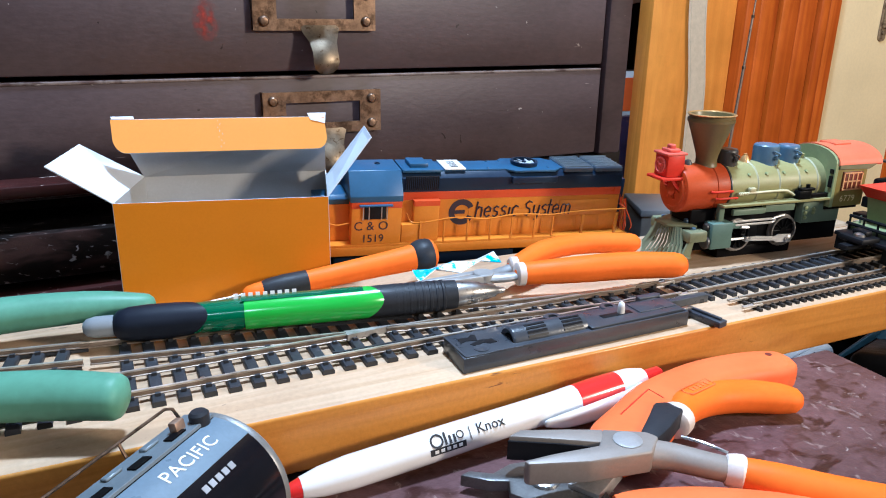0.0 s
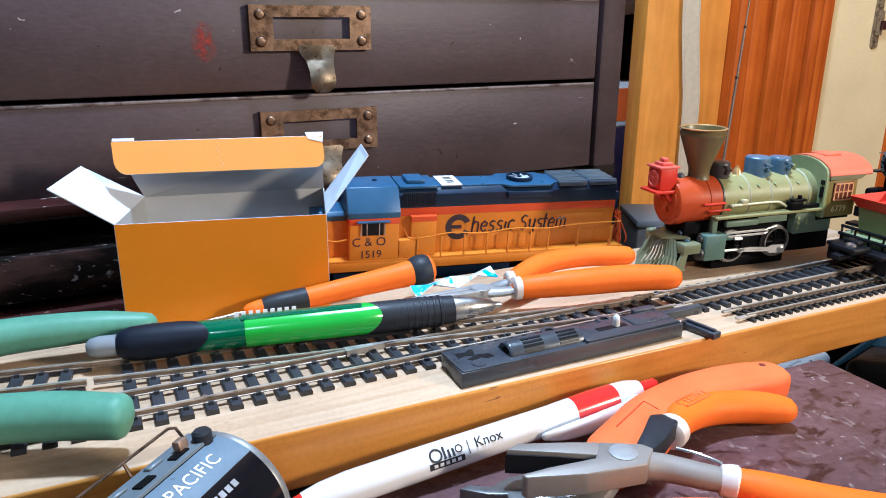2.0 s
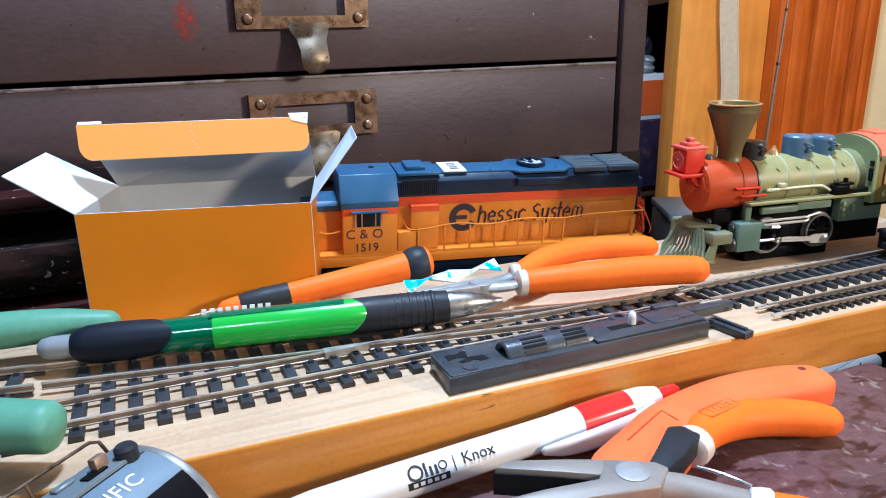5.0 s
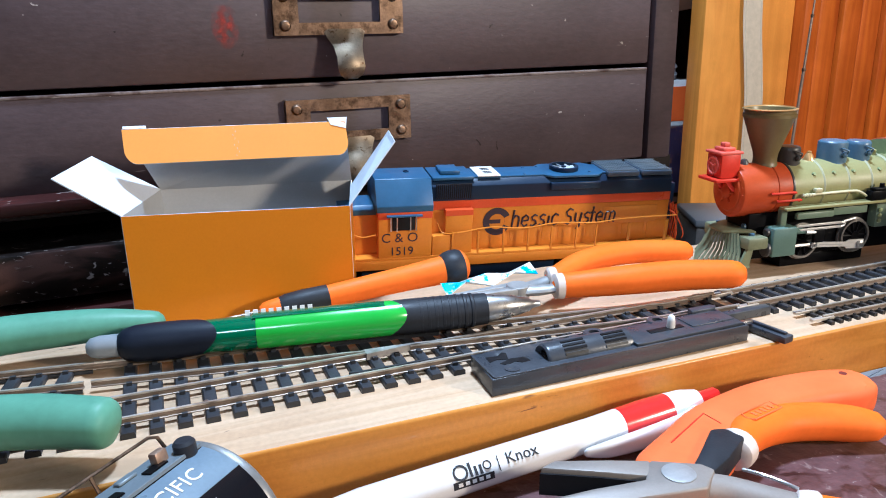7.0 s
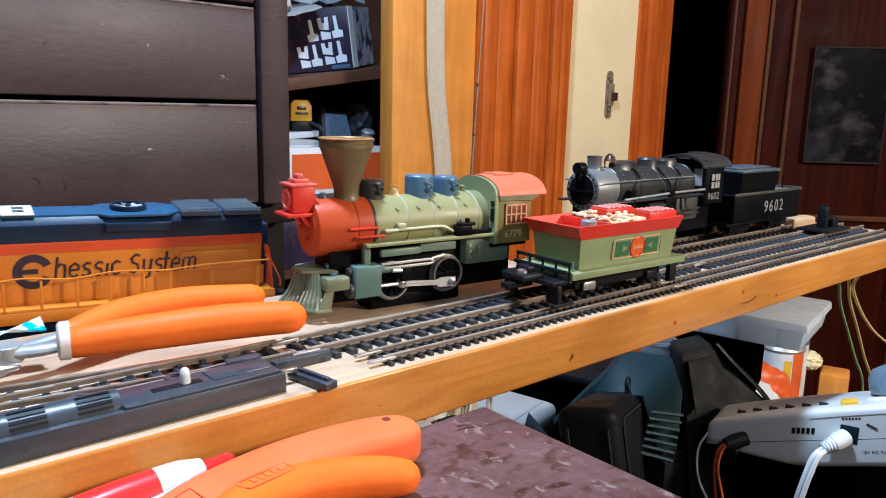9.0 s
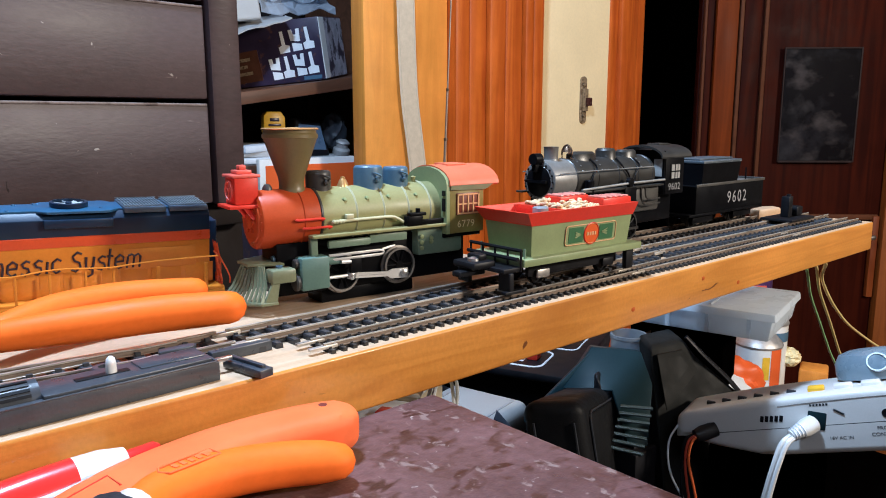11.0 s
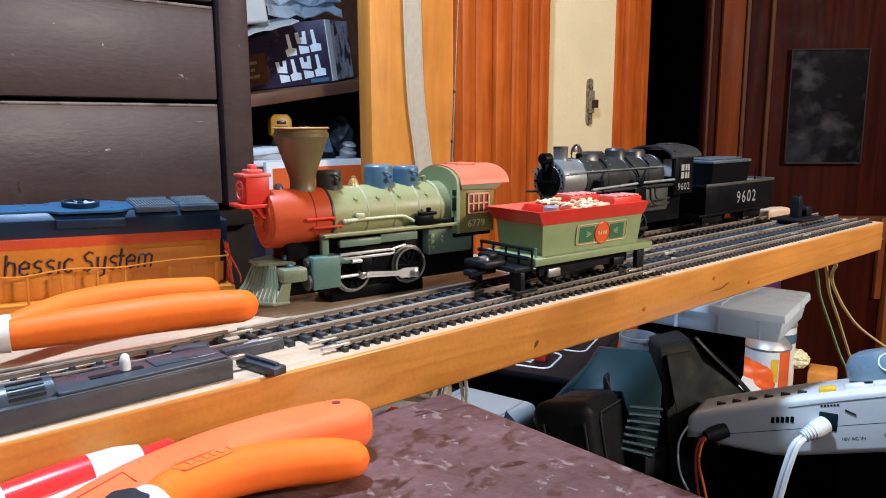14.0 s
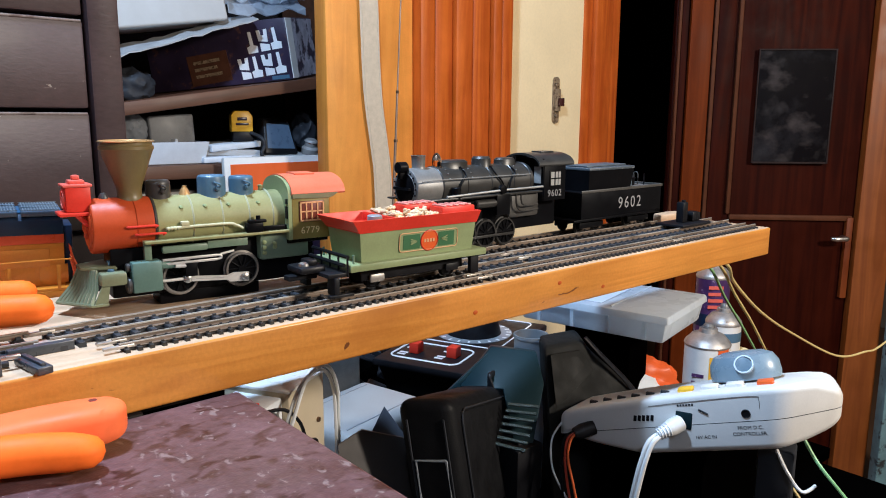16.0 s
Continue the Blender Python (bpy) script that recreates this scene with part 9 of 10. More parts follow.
part("speed_knob", bm, M["black"], pk)

# padded case, lying slantwise among the parts: its front panel runs away from the desk
case = thing("camera_case", None, "black padded case with a square clasp", "case")
CT, CR = Vector((0.4780, 0.2750, -0.0670)), Vector((0.6080, 0.3390, -0.1050))
CD, CW = Vector((0.0010, -0.0215, -0.0980)), Vector((-0.0220, 0.0340, -0.0050))
out = (CR - CT).cross(CD).normalized()
if out.y > 0:
    out = -out


def on_case(u, v, lift=0.0):
    """A point of the front panel: u along it, v down it."""
    return CT + (CR - CT) * u + CD * v + out * lift


bm = B()
quad = [on_case(0, 0), on_case(1, 0), on_case(1, 0.85), on_case(0, 1)]
loft(bm, quad, [p + CW for p in quad], 0.0090, 5)
part("body", bm, M["black_cloth"], case)
bm = B()
quad = [on_case(0.09, 0.10, -0.004), on_case(0.90, 0.10, -0.004), on_case(0.90, 0.78, -0.004), on_case(0.09, 0.90, -0.004)]
loft(bm, quad, [p + out * 0.0058 for p in quad], 0.0016, 3)
part("front_flap", bm, M["black_cloth"], case)
bm = B()
rim = [on_case(u, v, 0.0012) for u, v in ((0.085, 0.17), (0.10, 0.11), (0.13, 0.085), (0.86, 0.085), (0.895, 0.11), (0.905, 0.17), (0.905, 0.74), (0.88, 0.79), (0.12, 0.91), (0.09, 0.86))]
add_tube(bm, rim + rim[:1], 0.0007, 6)
part("piping", bm, M["rubber"], case)
for k in (0.18, 0.82):
    bm = B()
    add_tube(bm, [on_case(0, 0.14) + CW * k + (CT - CR).normalized() * 0.0002, on_case(0, 0.80) + CW * k + (CT - CR).normalized() * 0.0002], 0.0008, 6)
    part("side_seam", bm, M["rubber"], case)
bm = B()
left = (CT - CR).normalized() * 0.0012
ring = [on_case(0, v) + CW * w + left for w, v in ((0.22, 0.42), (0.75, 0.42), (0.75, 0.72), (0.22, 0.72))]
add_tube(bm, ring + ring[:1], 0.0010, 6)
part("clasp", bm, M["grey_mid"], case, "grey plastic clasp")
bm = B()
rounded_tube(bm, [on_case(0.74, 0.08) + CW * 0.2, on_case(0.74, -0.06) + CW * 0.2, on_case(0.78, -0.09) + CW * 0.2, on_case(0.94, -0.09) + CW * 0.2, on_case(0.98, -0.06) + CW * 0.2, on_case(0.98, 0.08) + CW * 0.2], [0.0020] * 6, 10, 1.5)
part("strap_loop", bm, M["black"], case)
bm = B()
add_box(bm, 0.485, 0.575, 0.275, 0.330, CART, -0.1760, 0.003)
single("dark_block", bm, M["void"], None, "dark block that carries the padded case", "block")

br = thing("slotted_bracket", out_from_eye(1.135), "dark teal slotted plastic bracket leaning among the parts", "bracket")
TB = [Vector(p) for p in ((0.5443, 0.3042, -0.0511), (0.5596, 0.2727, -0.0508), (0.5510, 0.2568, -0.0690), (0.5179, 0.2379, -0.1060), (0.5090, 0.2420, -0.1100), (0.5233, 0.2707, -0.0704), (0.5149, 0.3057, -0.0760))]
back = Vector((0.66, 0.72, -0.15)).normalized() * 0.009
bm = B()
loft(bm, TB, [p + back for p in TB], 0.0008, 2)
part("plate", bm, M["teal_black"], br)
a, b, c = Vector((0.5147, 0.2575, -0.0750)), Vector((0.5289, 0.2421, -0.0760)), Vector((0.5098, 0.2358, -0.1000))
for k in range(7):
    bm = B()
    o = (c - b) * (k / 6)
    add_tube(bm, [a + o * 0.9 + back * 0.1, b + o + back * 0.1], 0.0012, 6)
    part("rib", bm, M["slate_rib"], br)
bm = B()
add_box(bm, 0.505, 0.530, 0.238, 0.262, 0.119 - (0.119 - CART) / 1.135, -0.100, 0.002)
part("foot", bm, M["black"], br)
bm = B()
a0, a1 = Vector((0.5380, 0.3010, -0.0590)), Vector((0.4870, 0.3170, -0.0960))
edge = Vector((0.0015, 0.0015, 0.0045))
loft(bm, [a0 - edge, a0 + edge, a1 + edge * 0.3, a1 - edge * 0.3], [p + back * 0.5 for p in (a0 - edge, a0 + edge, a1 + edge * 0.3, a1 - edge * 0.3)], 0.0006, 2)
part("arm", bm, M["teal_black"], br)
bm = B()
add_box(bm, 0.512, 0.524, 0.244, 0.256, -0.112, -0.098, 0.002)
part("foot", bm, M["black"], br)
bm = B()
add_lathe(bm, [(0.0022, 0), (0.0022, 0.0008), (0, 0.0010)], frame_at(Vector((0.5470, 0.2900, -0.0560)), -back), 12)
part("rivet", bm, M["black"], br)

pouch = thing("cloth_pouch", None, "black cloth pouch with a folded flap", "pouch")
PP = [Vector(p) for p in ((0.6151, 0.3125, -0.0682), (0.6664, 0.3137, -0.0724), (0.6696, 0.3020, -0.0870), (0.6822, 0.2675, -0.1140), (0.6500, 0.2500, -0.2149), (0.5800, 0.2650, -0.2149))]
back2 = Vector((0.62, 0.75, 0.0)).normalized() * 0.035
bm = B()
loft(bm, PP, [p + back2 for p in PP], 0.004, 3)
part("body", bm, M["pouch_cloth"], pouch)
bm = B()
fl = [Vector(p) - back2 * 0.08 for p in ((0.6180, 0.3090, -0.0740), (0.6560, 0.3090, -0.0780), (0.6600, 0.2960, -0.0930), (0.6050, 0.2900, -0.1120))]
loft(bm, fl, [p + back2 * 0.06 for p in fl], 0.0004)
part("flap", bm, M["pouch_cloth"], pouch)
bm = B()
add_tube(bm, smooth_path([(0.6664, 0.3110, -0.0700), (0.6740, 0.2980, -0.0850), (0.6830, 0.2760, -0.1060), (0.6860, 0.2600, -0.1250)], 5), 0.0035, 8, True, 0, (0, 0, 1), 0.5)
part("strap", bm, M["black"], pouch)

# clear parts box: a square lid above, its ribbed side towards the desk
TRAY = pose(0.700, 0.253, -0.0706, 0, 0, 12.4)
tray = thing("parts_tray", TRAY, "clear frosted plastic parts box with ribbed sides", "plastic box")
TW, TD = 0.1025, 0.1445


def open_shell(x0, x1, y0, y1, z0, z1, flare, t):
    """A thin-walled open plastic shell with flared sides."""
    bm = B()
    rings = []
    for k, z in ((0.0, z0), (flare, z1)):
        rings.append([bm.verts.new(p) for p in ((x0 - k, y0 - k, z), (x1 + k, y0 - k, z), (x1 + k, y1 + k, z), (x0 - k, y1 + k, z))])
    bm.faces.new(rings[0][::-1])
    for k in range(4):
        bm.faces.new((rings[0][k], rings[0][(k + 1) % 4], rings[1][(k + 1) % 4], rings[1][k]))
    bmesh.ops.bevel(bm, geom=bm.edges[:], offset=0.002, segments=2, affect="EDGES", profile=0.5)
    bmesh.ops.recalc_face_normals(bm, faces=bm.faces[:])
    bmesh.ops.solidify(bm, geom=bm.faces[:], thickness=t)
    return bm


part("body", open_shell(0.004, TW - 0.004, 0.004, TD - 0.004, 0.0, 0.0180, 0.003, 0.0009), M["clear"], tray)
lid = part("lid", open_shell(-0.0010, TW + 0.0010, -0.0010, TD + 0.0010, 0.0, 0.0066, 0.0006, 0.0008), M["clear"], tray)
lid.matrix_basis = Matrix.Translation((0, 0, 0.0250)) @ Matrix.Diagonal((1, 1, -1, 1))
for x in (0.034, 0.068):
    bm = B()
    add_box(bm, x - 0.0005, x + 0.0005, 0.005, TD - 0.005, 0.001, 0.0178)
    part("divider", bm, M["clear"], tray)
for y in (0.036, 0.072, 0.108):
    bm = B()
    add_box(bm, 0.005, TW - 0.005, y - 0.0005, y + 0.0005, 0.001, 0.0170)
    part("divider", bm, M["clear"], tray)
for y in (0.052, 0.092):
    bm = B()
    add_tube(bm, [(0.004, y, 0.0256), (TW - 0.004, y, 0.0256)], 0.0010, 6)
    part("lid_ridge", bm, M["clear"], tray)
# white sheet painted in where the lamp lights the lid
bm = B()
add_box(bm, 0.010, 0.078, 0.064, 0.138, 0.0251, 0.0256)
part("paper_insert", bm, M["paper_white"], tray, "white patch for the lamplit part of the lid")
for k in range(4):
    bm = B()
    add_box(bm, -0.0004, 0.0030, 0.018 + k * 0.034, 0.021 + k * 0.034, 0.002, 0.0178)
    part("rib", bm, M["clear"], tray)
bm = B()
add_box(bm, 0.050, 0.095, 0.050, 0.120, CART + 0.0706, -0.0003, 0.003)
single("storage_box", bm, M["void"], TRAY, "black block added to prop the clear parts box", "box")
bm = B()
add_lathe(bm, [(0, CART), (0.0132, CART), (0.0148, -0.073), (0.0155, -0.0725), (0.0155, -0.070), (0.0139, -0.070), (0.0127, -0.105), (0, -0.105)], Matrix.Translation((0.6385, 0.3490, 0)), 26)
single("film_tub", bm, M["tub"], None, "small frosted plastic tub beside the parts box", "tub")

TR = pose(0.387, 0.329, 0, 0, 0, 29)
bx = thing("transformer", TR, "beige plastic transformer with looped grey leads", "transformer")
bm = B()
add_box(bm, 0.0, 0.046, 0.0, 0.050, CART, -0.0555, 0.002)
part("case", bm, M["beige"], bx)
bm = B()
add_box(bm, -0.0006, 0.0466, -0.0006, 0.0506, -0.0570, -0.0548, 0.0008)
part("top_cover", bm, M["white"], bx)
bm = B()
add_box(bm, -0.040, -0.0006, 0.004, 0.040, CART, -0.0590, 0.002)
pb_ = part("plug_block", bm, M["grey_plastic"], bx)
bm = B()
add_box(bm, -0.030, -0.020, 0.008, 0.016, -0.0590, -0.0560, 0.001)
part("reset_button", bm, M["red"], pb_)
for off in (0.0, 0.0035):
    bm = B()
    add_tube(bm, smooth_path([(-0.014 - off, -0.004, -0.094), (-0.010, -0.006 - off, -0.068), (0.008, -0.006 - off, -0.0510 + off), (0.032, -0.006 - off, -0.0500 + off), (0.047, -0.006 - off, -0.066), (0.051 + off, -0.006, -0.100), (0.053 + off, -0.006, CART)], 6), 0.0013, 8)
    part("lead", bm, M["grey_plastic"], bx)
bm = B()
add_cyl(bm, (0.036, 0.0, -0.088), (0.036, -0.0015, -0.088), 0.0018, seg=12)
part("screw", bm, M["brass"], bx)
bm = B()
add_tube(bm, smooth_path([(-0.030, 0.0, -0.058), (-0.012, -0.004, -0.062), (0.0, -0.008, -0.075), (0.004, -0.010, -0.092)], 5), 0.0012, 8)
add_cyl(bm, (0.001, -0.008, -0.090), (0.011, -0.012, -0.093), 0.0038, seg=12)
part("cord", bm, M["black"], bx)

CH = pose(0.443, 0.392, -0.1445, 0, 0, 13)
ch_ = thing("long_carton", CH, "worn off-white carton with rounded edges and dark bars on its end", "box")
bm = B()
add_box(bm, 0.0, 0.100, -0.0360, 0.0400, 0.0, 0.0290, 0.0080, 4)
part("body", bm, M["carton_white"], ch_)
for y in (-0.0250, 0.0280):
    bm = B()
    add_box(bm, 0.009, 0.091, y - 0.0008, y + 0.0008, 0.0288, 0.0296, 0.0003)
    part("fold_line", bm, M["grey_mid"], ch_)
for k in range(7):
    bm = B()
    add_box(bm, -0.0004, 0.0002, -0.0095 + k * 0.0022, -0.0083 + k * 0.0022 + 0.0004 * (k % 2), 0.0080, 0.0200)
    part("print_bar", bm, M["ink"], ch_)
bm = B()
add_box(bm, 0.445, 0.545, 0.380, 0.44, CART, -0.1450, 0.003)
single("dark_block", bm, M["void"], None, "dark block under the white tube", "block")
bm = B()
CP = [Vector(p) for p in ((0.4214, 0.3259, -0.1010), (0.4473, 0.3352, -0.1005), (0.4756, 0.3221, -0.1105), (0.4750, 0.2900, -0.2149), (0.4121, 0.2850, -0.2149))]
loft(bm, CP, [p + Vector((0.001, 0.0015, 0)) for p in CP])
single("grey_card", bm, M["card_brown"], None, "sheet of grey-brown card leaning among the parts", "card")
bm = B()
SP = [Vector(p) for p in ((0.4551, 0.3381, -0.1100), (0.4789, 0.3511, -0.0960), (0.4780, 0.3211, -0.1120))]
loft(bm, SP, [p + Vector((0.002, 0.002, -0.004)) for p in SP])
single("blue_scrap", bm, M["rubber_navy"], None, "dark blue plastic scrap", "scrap")
bm = B()
for k in range(26):
    add_box(bm, -random.uniform(0.012, 0.03), random.uniform(0.012, 0.03), -0.012, 0.012, -0.006, 0.006, 0.002, 1,
            pose(random.uniform(0.60, 0.86), random.uniform(0.56, 0.70), CART + random.uniform(0.008, 0.05), random.uniform(-40, 40), random.uniform(-40, 40), random.uniform(0, 180)))
tagged(single("scrap_heap", bm, M["rubber"], None, "heap of dark plastic scraps", "scrap"), kind="stuff")

from mathutils import noise


def crumple(size, seed, rough=0.35, freq=2.6):
    """A crumpled bag or wad: a ball pushed in and out along sharp folds."""
    bm = B()
    bmesh.ops.create_icosphere(bm, subdivisions=4, radius=1.0)
    off = Vector((seed * 3.7, seed * 1.9, seed * 5.3))
    for v in bm.verts:
        n = v.co.normalized()
        f = 1.0 - rough * abs(noise.noise(n * freq + off)) * 2.0 - rough * 0.6 * abs(noise.noise(n * freq * 2.7 + off))
        v.co = Vector((n.x * size[0], n.y * size[1], n.z * size[2])) * f
    return bm


# red and white packet behind the controller
pkt = thing("packet", pose(0.788, 0.336, -0.1470, 0, 0, -35), "red and white crumpled packet", "packet")
part("red_side", crumple((0.044, 0.020, 0.030), 3, 0.13, 1.9), M["orange_box"], pkt)
part("white_side", crumple((0.042, 0.020, 0.026), 7, 0.13, 1.9), M["paper_white"], pkt, "white torn corner").matrix_basis = pose(-0.014, -0.014, -0.008)
bm = B()
add_box(bm, 0.765, 0.830, 0.300, 0.365, CART, -0.172, 0.003)
single("dark_block", bm, M["void"], None, "dark block under the crumpled packet", "block")


def can(name, x, y, z0, r, h, body, label, cap=True):
    t = thing(name, pose(x, y, z0), label, "can")
    bm = B()
    add_lathe(bm, [(0, 0), (r, 0), (r * 1.02, 0.003), (r, 0.006), (r, h), (0, h)], None, 30)
    part("body", bm, body, t)
    bm = B()
    add_lathe(bm, [(r * 1.02, h - 0.003), (r * 1.04, h), (r * 0.98, h + 0.004), (r * 0.72, h + 0.014), (r * 0.42, h + 0.018), (r * 0.40, h + 0.024), (0, h + 0.024)], None, 30)
    part("shoulder", bm, M["steel"], t)
    bm = B()
    add_lathe(bm, [(r * 0.25, h + 0.022), (r * 0.25, h + 0.028), (r * 0.18, h + 0.031), (0, h + 0.031)], None, 16)
    part("nozzle", bm, M["smoke_grey"], t)
    return t


STZ = -0.460
c1 = can("spray_can", 1.222, 0.498, STZ, 0.0345, 0.228, M["label_paint"], "white spray can with a red stripe and a dull grey shoulder")
bm = B()
add_lathe(bm, [(0.0349, 0.020), (0.0349, 0.226)], Matrix.Rotation(radians(-78), 4, "Z"), 40)
bmesh.ops.delete(bm, geom=[f for f in bm.faces if abs(math.atan2(f.calc_center_median().y, f.calc_center_median().x) - radians(-104)) > 0.36], context="FACES")
part("colour_band", bm, M["orange_box"], c1)
bm = B()
add_lathe(bm, [(0.0349, 0.178), (0.0349, 0.214)], None, 40)
bmesh.ops.delete(bm, geom=[f for f in bm.faces if abs(math.atan2(f.calc_center_median().y, f.calc_center_median().x) - radians(-133)) > 0.16], context="FACES")
part("colour_band", bm, M["yellow_tape"], c1)
for k in range(7):
    bm = B()
    add_box(bm, -0.014, 0.004 + 0.005 * (k % 3), -0.0356, -0.034, 0.090 + k * 0.015, 0.095 + k * 0.015 + 0.003 * (k % 2), 0, 2, Matrix.Rotation(radians(-72), 4, "Z"))
    part("print_bar", bm, M["can_purple"], c1)
c2 = can("spray_can", 1.419, 0.602, STZ, 0.0300, 0.292, M["can_purple"], "tall violet printed spray can")
bm = B()
add_lathe(bm, [(0.0304, 0.200), (0.0304, 0.224)], None, 30)
part("colour_band", bm, M["navy"], c2)
for k in range(4):
    bm = B()
    add_box(bm, -0.016, 0.006 + 0.004 * (k % 2), -0.0312, -0.030, 0.236 + k * 0.012, 0.242 + k * 0.012, 0, 2, Matrix.Rotation(radians(-45), 4, "Z"))
    part("print_bar", bm, M["red_lt"], c2)
c3 = can("paint_can", 1.330, 0.530, STZ, 0.0290, 0.236, M["label_paint"], "white paint can with a blue band", False)
bm = B()
add_lathe(bm, [(0.0294, 0.206), (0.0294, 0.222)], None, 30)
part("colour_band", bm, M["dome_blue"], c3)
bm = B()
add_box(bm, -0.026, 0.026, -0.022, 0.022, 0.0, 0.160, 0.004)
single("wood_block", bm, M["post_wood"], pose(1.375, 0.470, STZ, 0, 0, 20), "small orange wooden block by the cans", "block")
part("wad", crumple((0.022, 0.022, 0.018), 11, 0.2), M["cream"]).matrix_world = pose(1.352, 0.505, -0.2860)
wad = bpy.data.objects["wad"]
wad.name = "paper_wad"
tagged(wad, "crumpled cream paper wad on the wooden block", "paper")

# wires that sag from the board's end
for nm, mtl, r, pts in (("yellow_wire", "wire_y", 0.0016, [(0.772, 0.262, 0.0005), (0.800, 0.255, -0.0150), (0.864, 0.280, -0.0445), (0.980, 0.305, -0.100), (1.126, 0.330, -0.159), (1.287, 0.330, -0.225), (1.400, 0.330, -0.243), (1.493, 0.330, -0.245), (1.80, 0.330, -0.20)]),
                        ("yellow_wire", "wire_y", 0.0015, [(0.770, 0.268, 0.0005), (0.8096, 0.2674, -0.0183), (0.8813, 0.2878, -0.0600), (0.9535, 0.3020, -0.1065), (1.0146, 0.3111, -0.1546), (1.0661, 0.3178, -0.1967), (1.1026, 0.3300, -0.2518), (1.115, 0.370, -0.360), (1.12, 0.415, -0.4585)]),
                        ("green_wire", "wire_g", 0.0014, [(0.762, 0.274, 0.0005), (0.800, 0.272, -0.0200), (0.870, 0.292, -0.0630), (0.940, 0.306, -0.1095), (1.002, 0.316, -0.1560), (1.056, 0.323, -0.1990), (1.088, 0.334, -0.2560), (1.100, 0.372, -0.360), (1.10, 0.415, -0.4586)])):
    bm = B()
    add_tube(bm, smooth_path(pts, 6), r, 8)
    single(nm, bm, M[mtl], None, nm.split("_")[0] + " insulated wire sagging from under the pine board", "wire")

# thin telescopic aerial behind the board
aer = thing("radio", pose(0.826, 0.797, -0.745), "tall dark radio with a raised telescopic aerial", "radio")
bm = B()
add_box(bm, -0.05, 0.05, -0.03, 0.03, FLOOR + 0.745, 0.560, 0.006)
part("body", bm, M["black"], aer)
for (z0, z1, r) in ((0.56, 0.83, 0.0021), (0.83, 0.90, 0.0017), (0.90, 1.05, 0.0012), (1.05, 1.30, 0.0009)):
    bm = B()
    add_cyl(bm, (0.0002 + (z0 - 0.72) * 0.055, 0, z0), (0.0002 + (z1 - 0.72) * 0.055, 0, z1), r, seg=10)
    part("aerial", bm, M["aerial"], aer)
    bm = B()
    add_cyl(bm, (0.0002 + (z1 - 0.72) * 0.055, 0, z1 - 0.004), (0.0002 + (z1 - 0.72) * 0.055, 0, z1), r * 1.35, seg=10)
    part("joint", bm, M["brass"], aer)

# ---- things on the closet shelves ----
tilt = pose(0.80, 1.36, 0.170, 0, -8.2, 0)
# the box stands askew: its origin is the corner towards the room
bigbox = thing("game_box", tilt @ pose(0.112, -0.135, 0.0015, 0, 0, -52), "dark violet box with pale block lettering, upside down", "box")
bm = B()
add_box(bm, -0.300, 0.0, 0.0, 0.140, 0.0, 0.116, 0.002)
part("body", bm, M["box_violet"], bigbox)
bm = B()
add_box(bm, 0.0, 0.0012, 0.030, 0.139, 0.003, 0.114)
part("end_panel", bm, M["blur_print"], bigbox)
bm = B()
add_box(bm, 0.0, 0.0014, 0.002, 0.030, 0.002, 0.115)
part("white_edge", bm, M["label_paint"], bigbox)
SL = Matrix.Translation((-0.050, 0, 0.055)) @ Matrix.Rotation(radians(-4), 4, "Y") @ Matrix.Translation((0.050, 0, -0.055))
for row, z0, x0, hg, count in ((0, 0.012, -0.108, 0.040, 4), (1, 0.058, -0.082, 0.040, 3)):
    for k in range(count):
        x = x0 + k * 0.0250
        if (k + row) % 2:
            cuts = [[(0.0, 0.0), (0.020, 0.0), (0.021, 0.30), (0.013, 0.36), (0.012, 1.0), (0.006, 1.0), (0.006, 0.36), (-0.001, 0.30)]]
        else:
            cuts = [[(0.002, 0.0), (0.021, 0.0), (0.021, 0.28), (0.002, 0.40)], [(0.0, 0.50), (0.019, 0.40), (0.021, 1.0), (0.014, 1.0), (0.013, 0.74), (0.007, 0.76), (0.006, 1.0), (-0.001, 1.0)]]
        for poly in cuts:
            bm = B()
            add_prism(bm, [(x + a, z0 + b * hg) for a, b in poly], 0.0, 0.0012, SL @ SIDE)
            part("letter_bar", bm, M["letter_white"], bigbox)
bm = B()
add_box(bm, -0.215, -0.128, -0.0010, 0.0, 0.016, 0.074, 0, 2, SL)
emb = part("emblem_panel", bm, M["emblem_brown"], bigbox, "brown printed emblem")
for k in range(3):
    bm = B()
    add_box(bm, -0.203, -0.146 - 0.008 * (k % 2), -0.0016, -0.0010, 0.030 + k * 0.013, 0.036 + k * 0.013, 0, 2, SL)
    part("print_bar", bm, M["tarnish"], emb)
bm = B()
add_box(bm, -0.042, -0.006, -0.0014, 0.0, 0.003, 0.010)
part("blue_mark", bm, M["dome_blue"], bigbox)


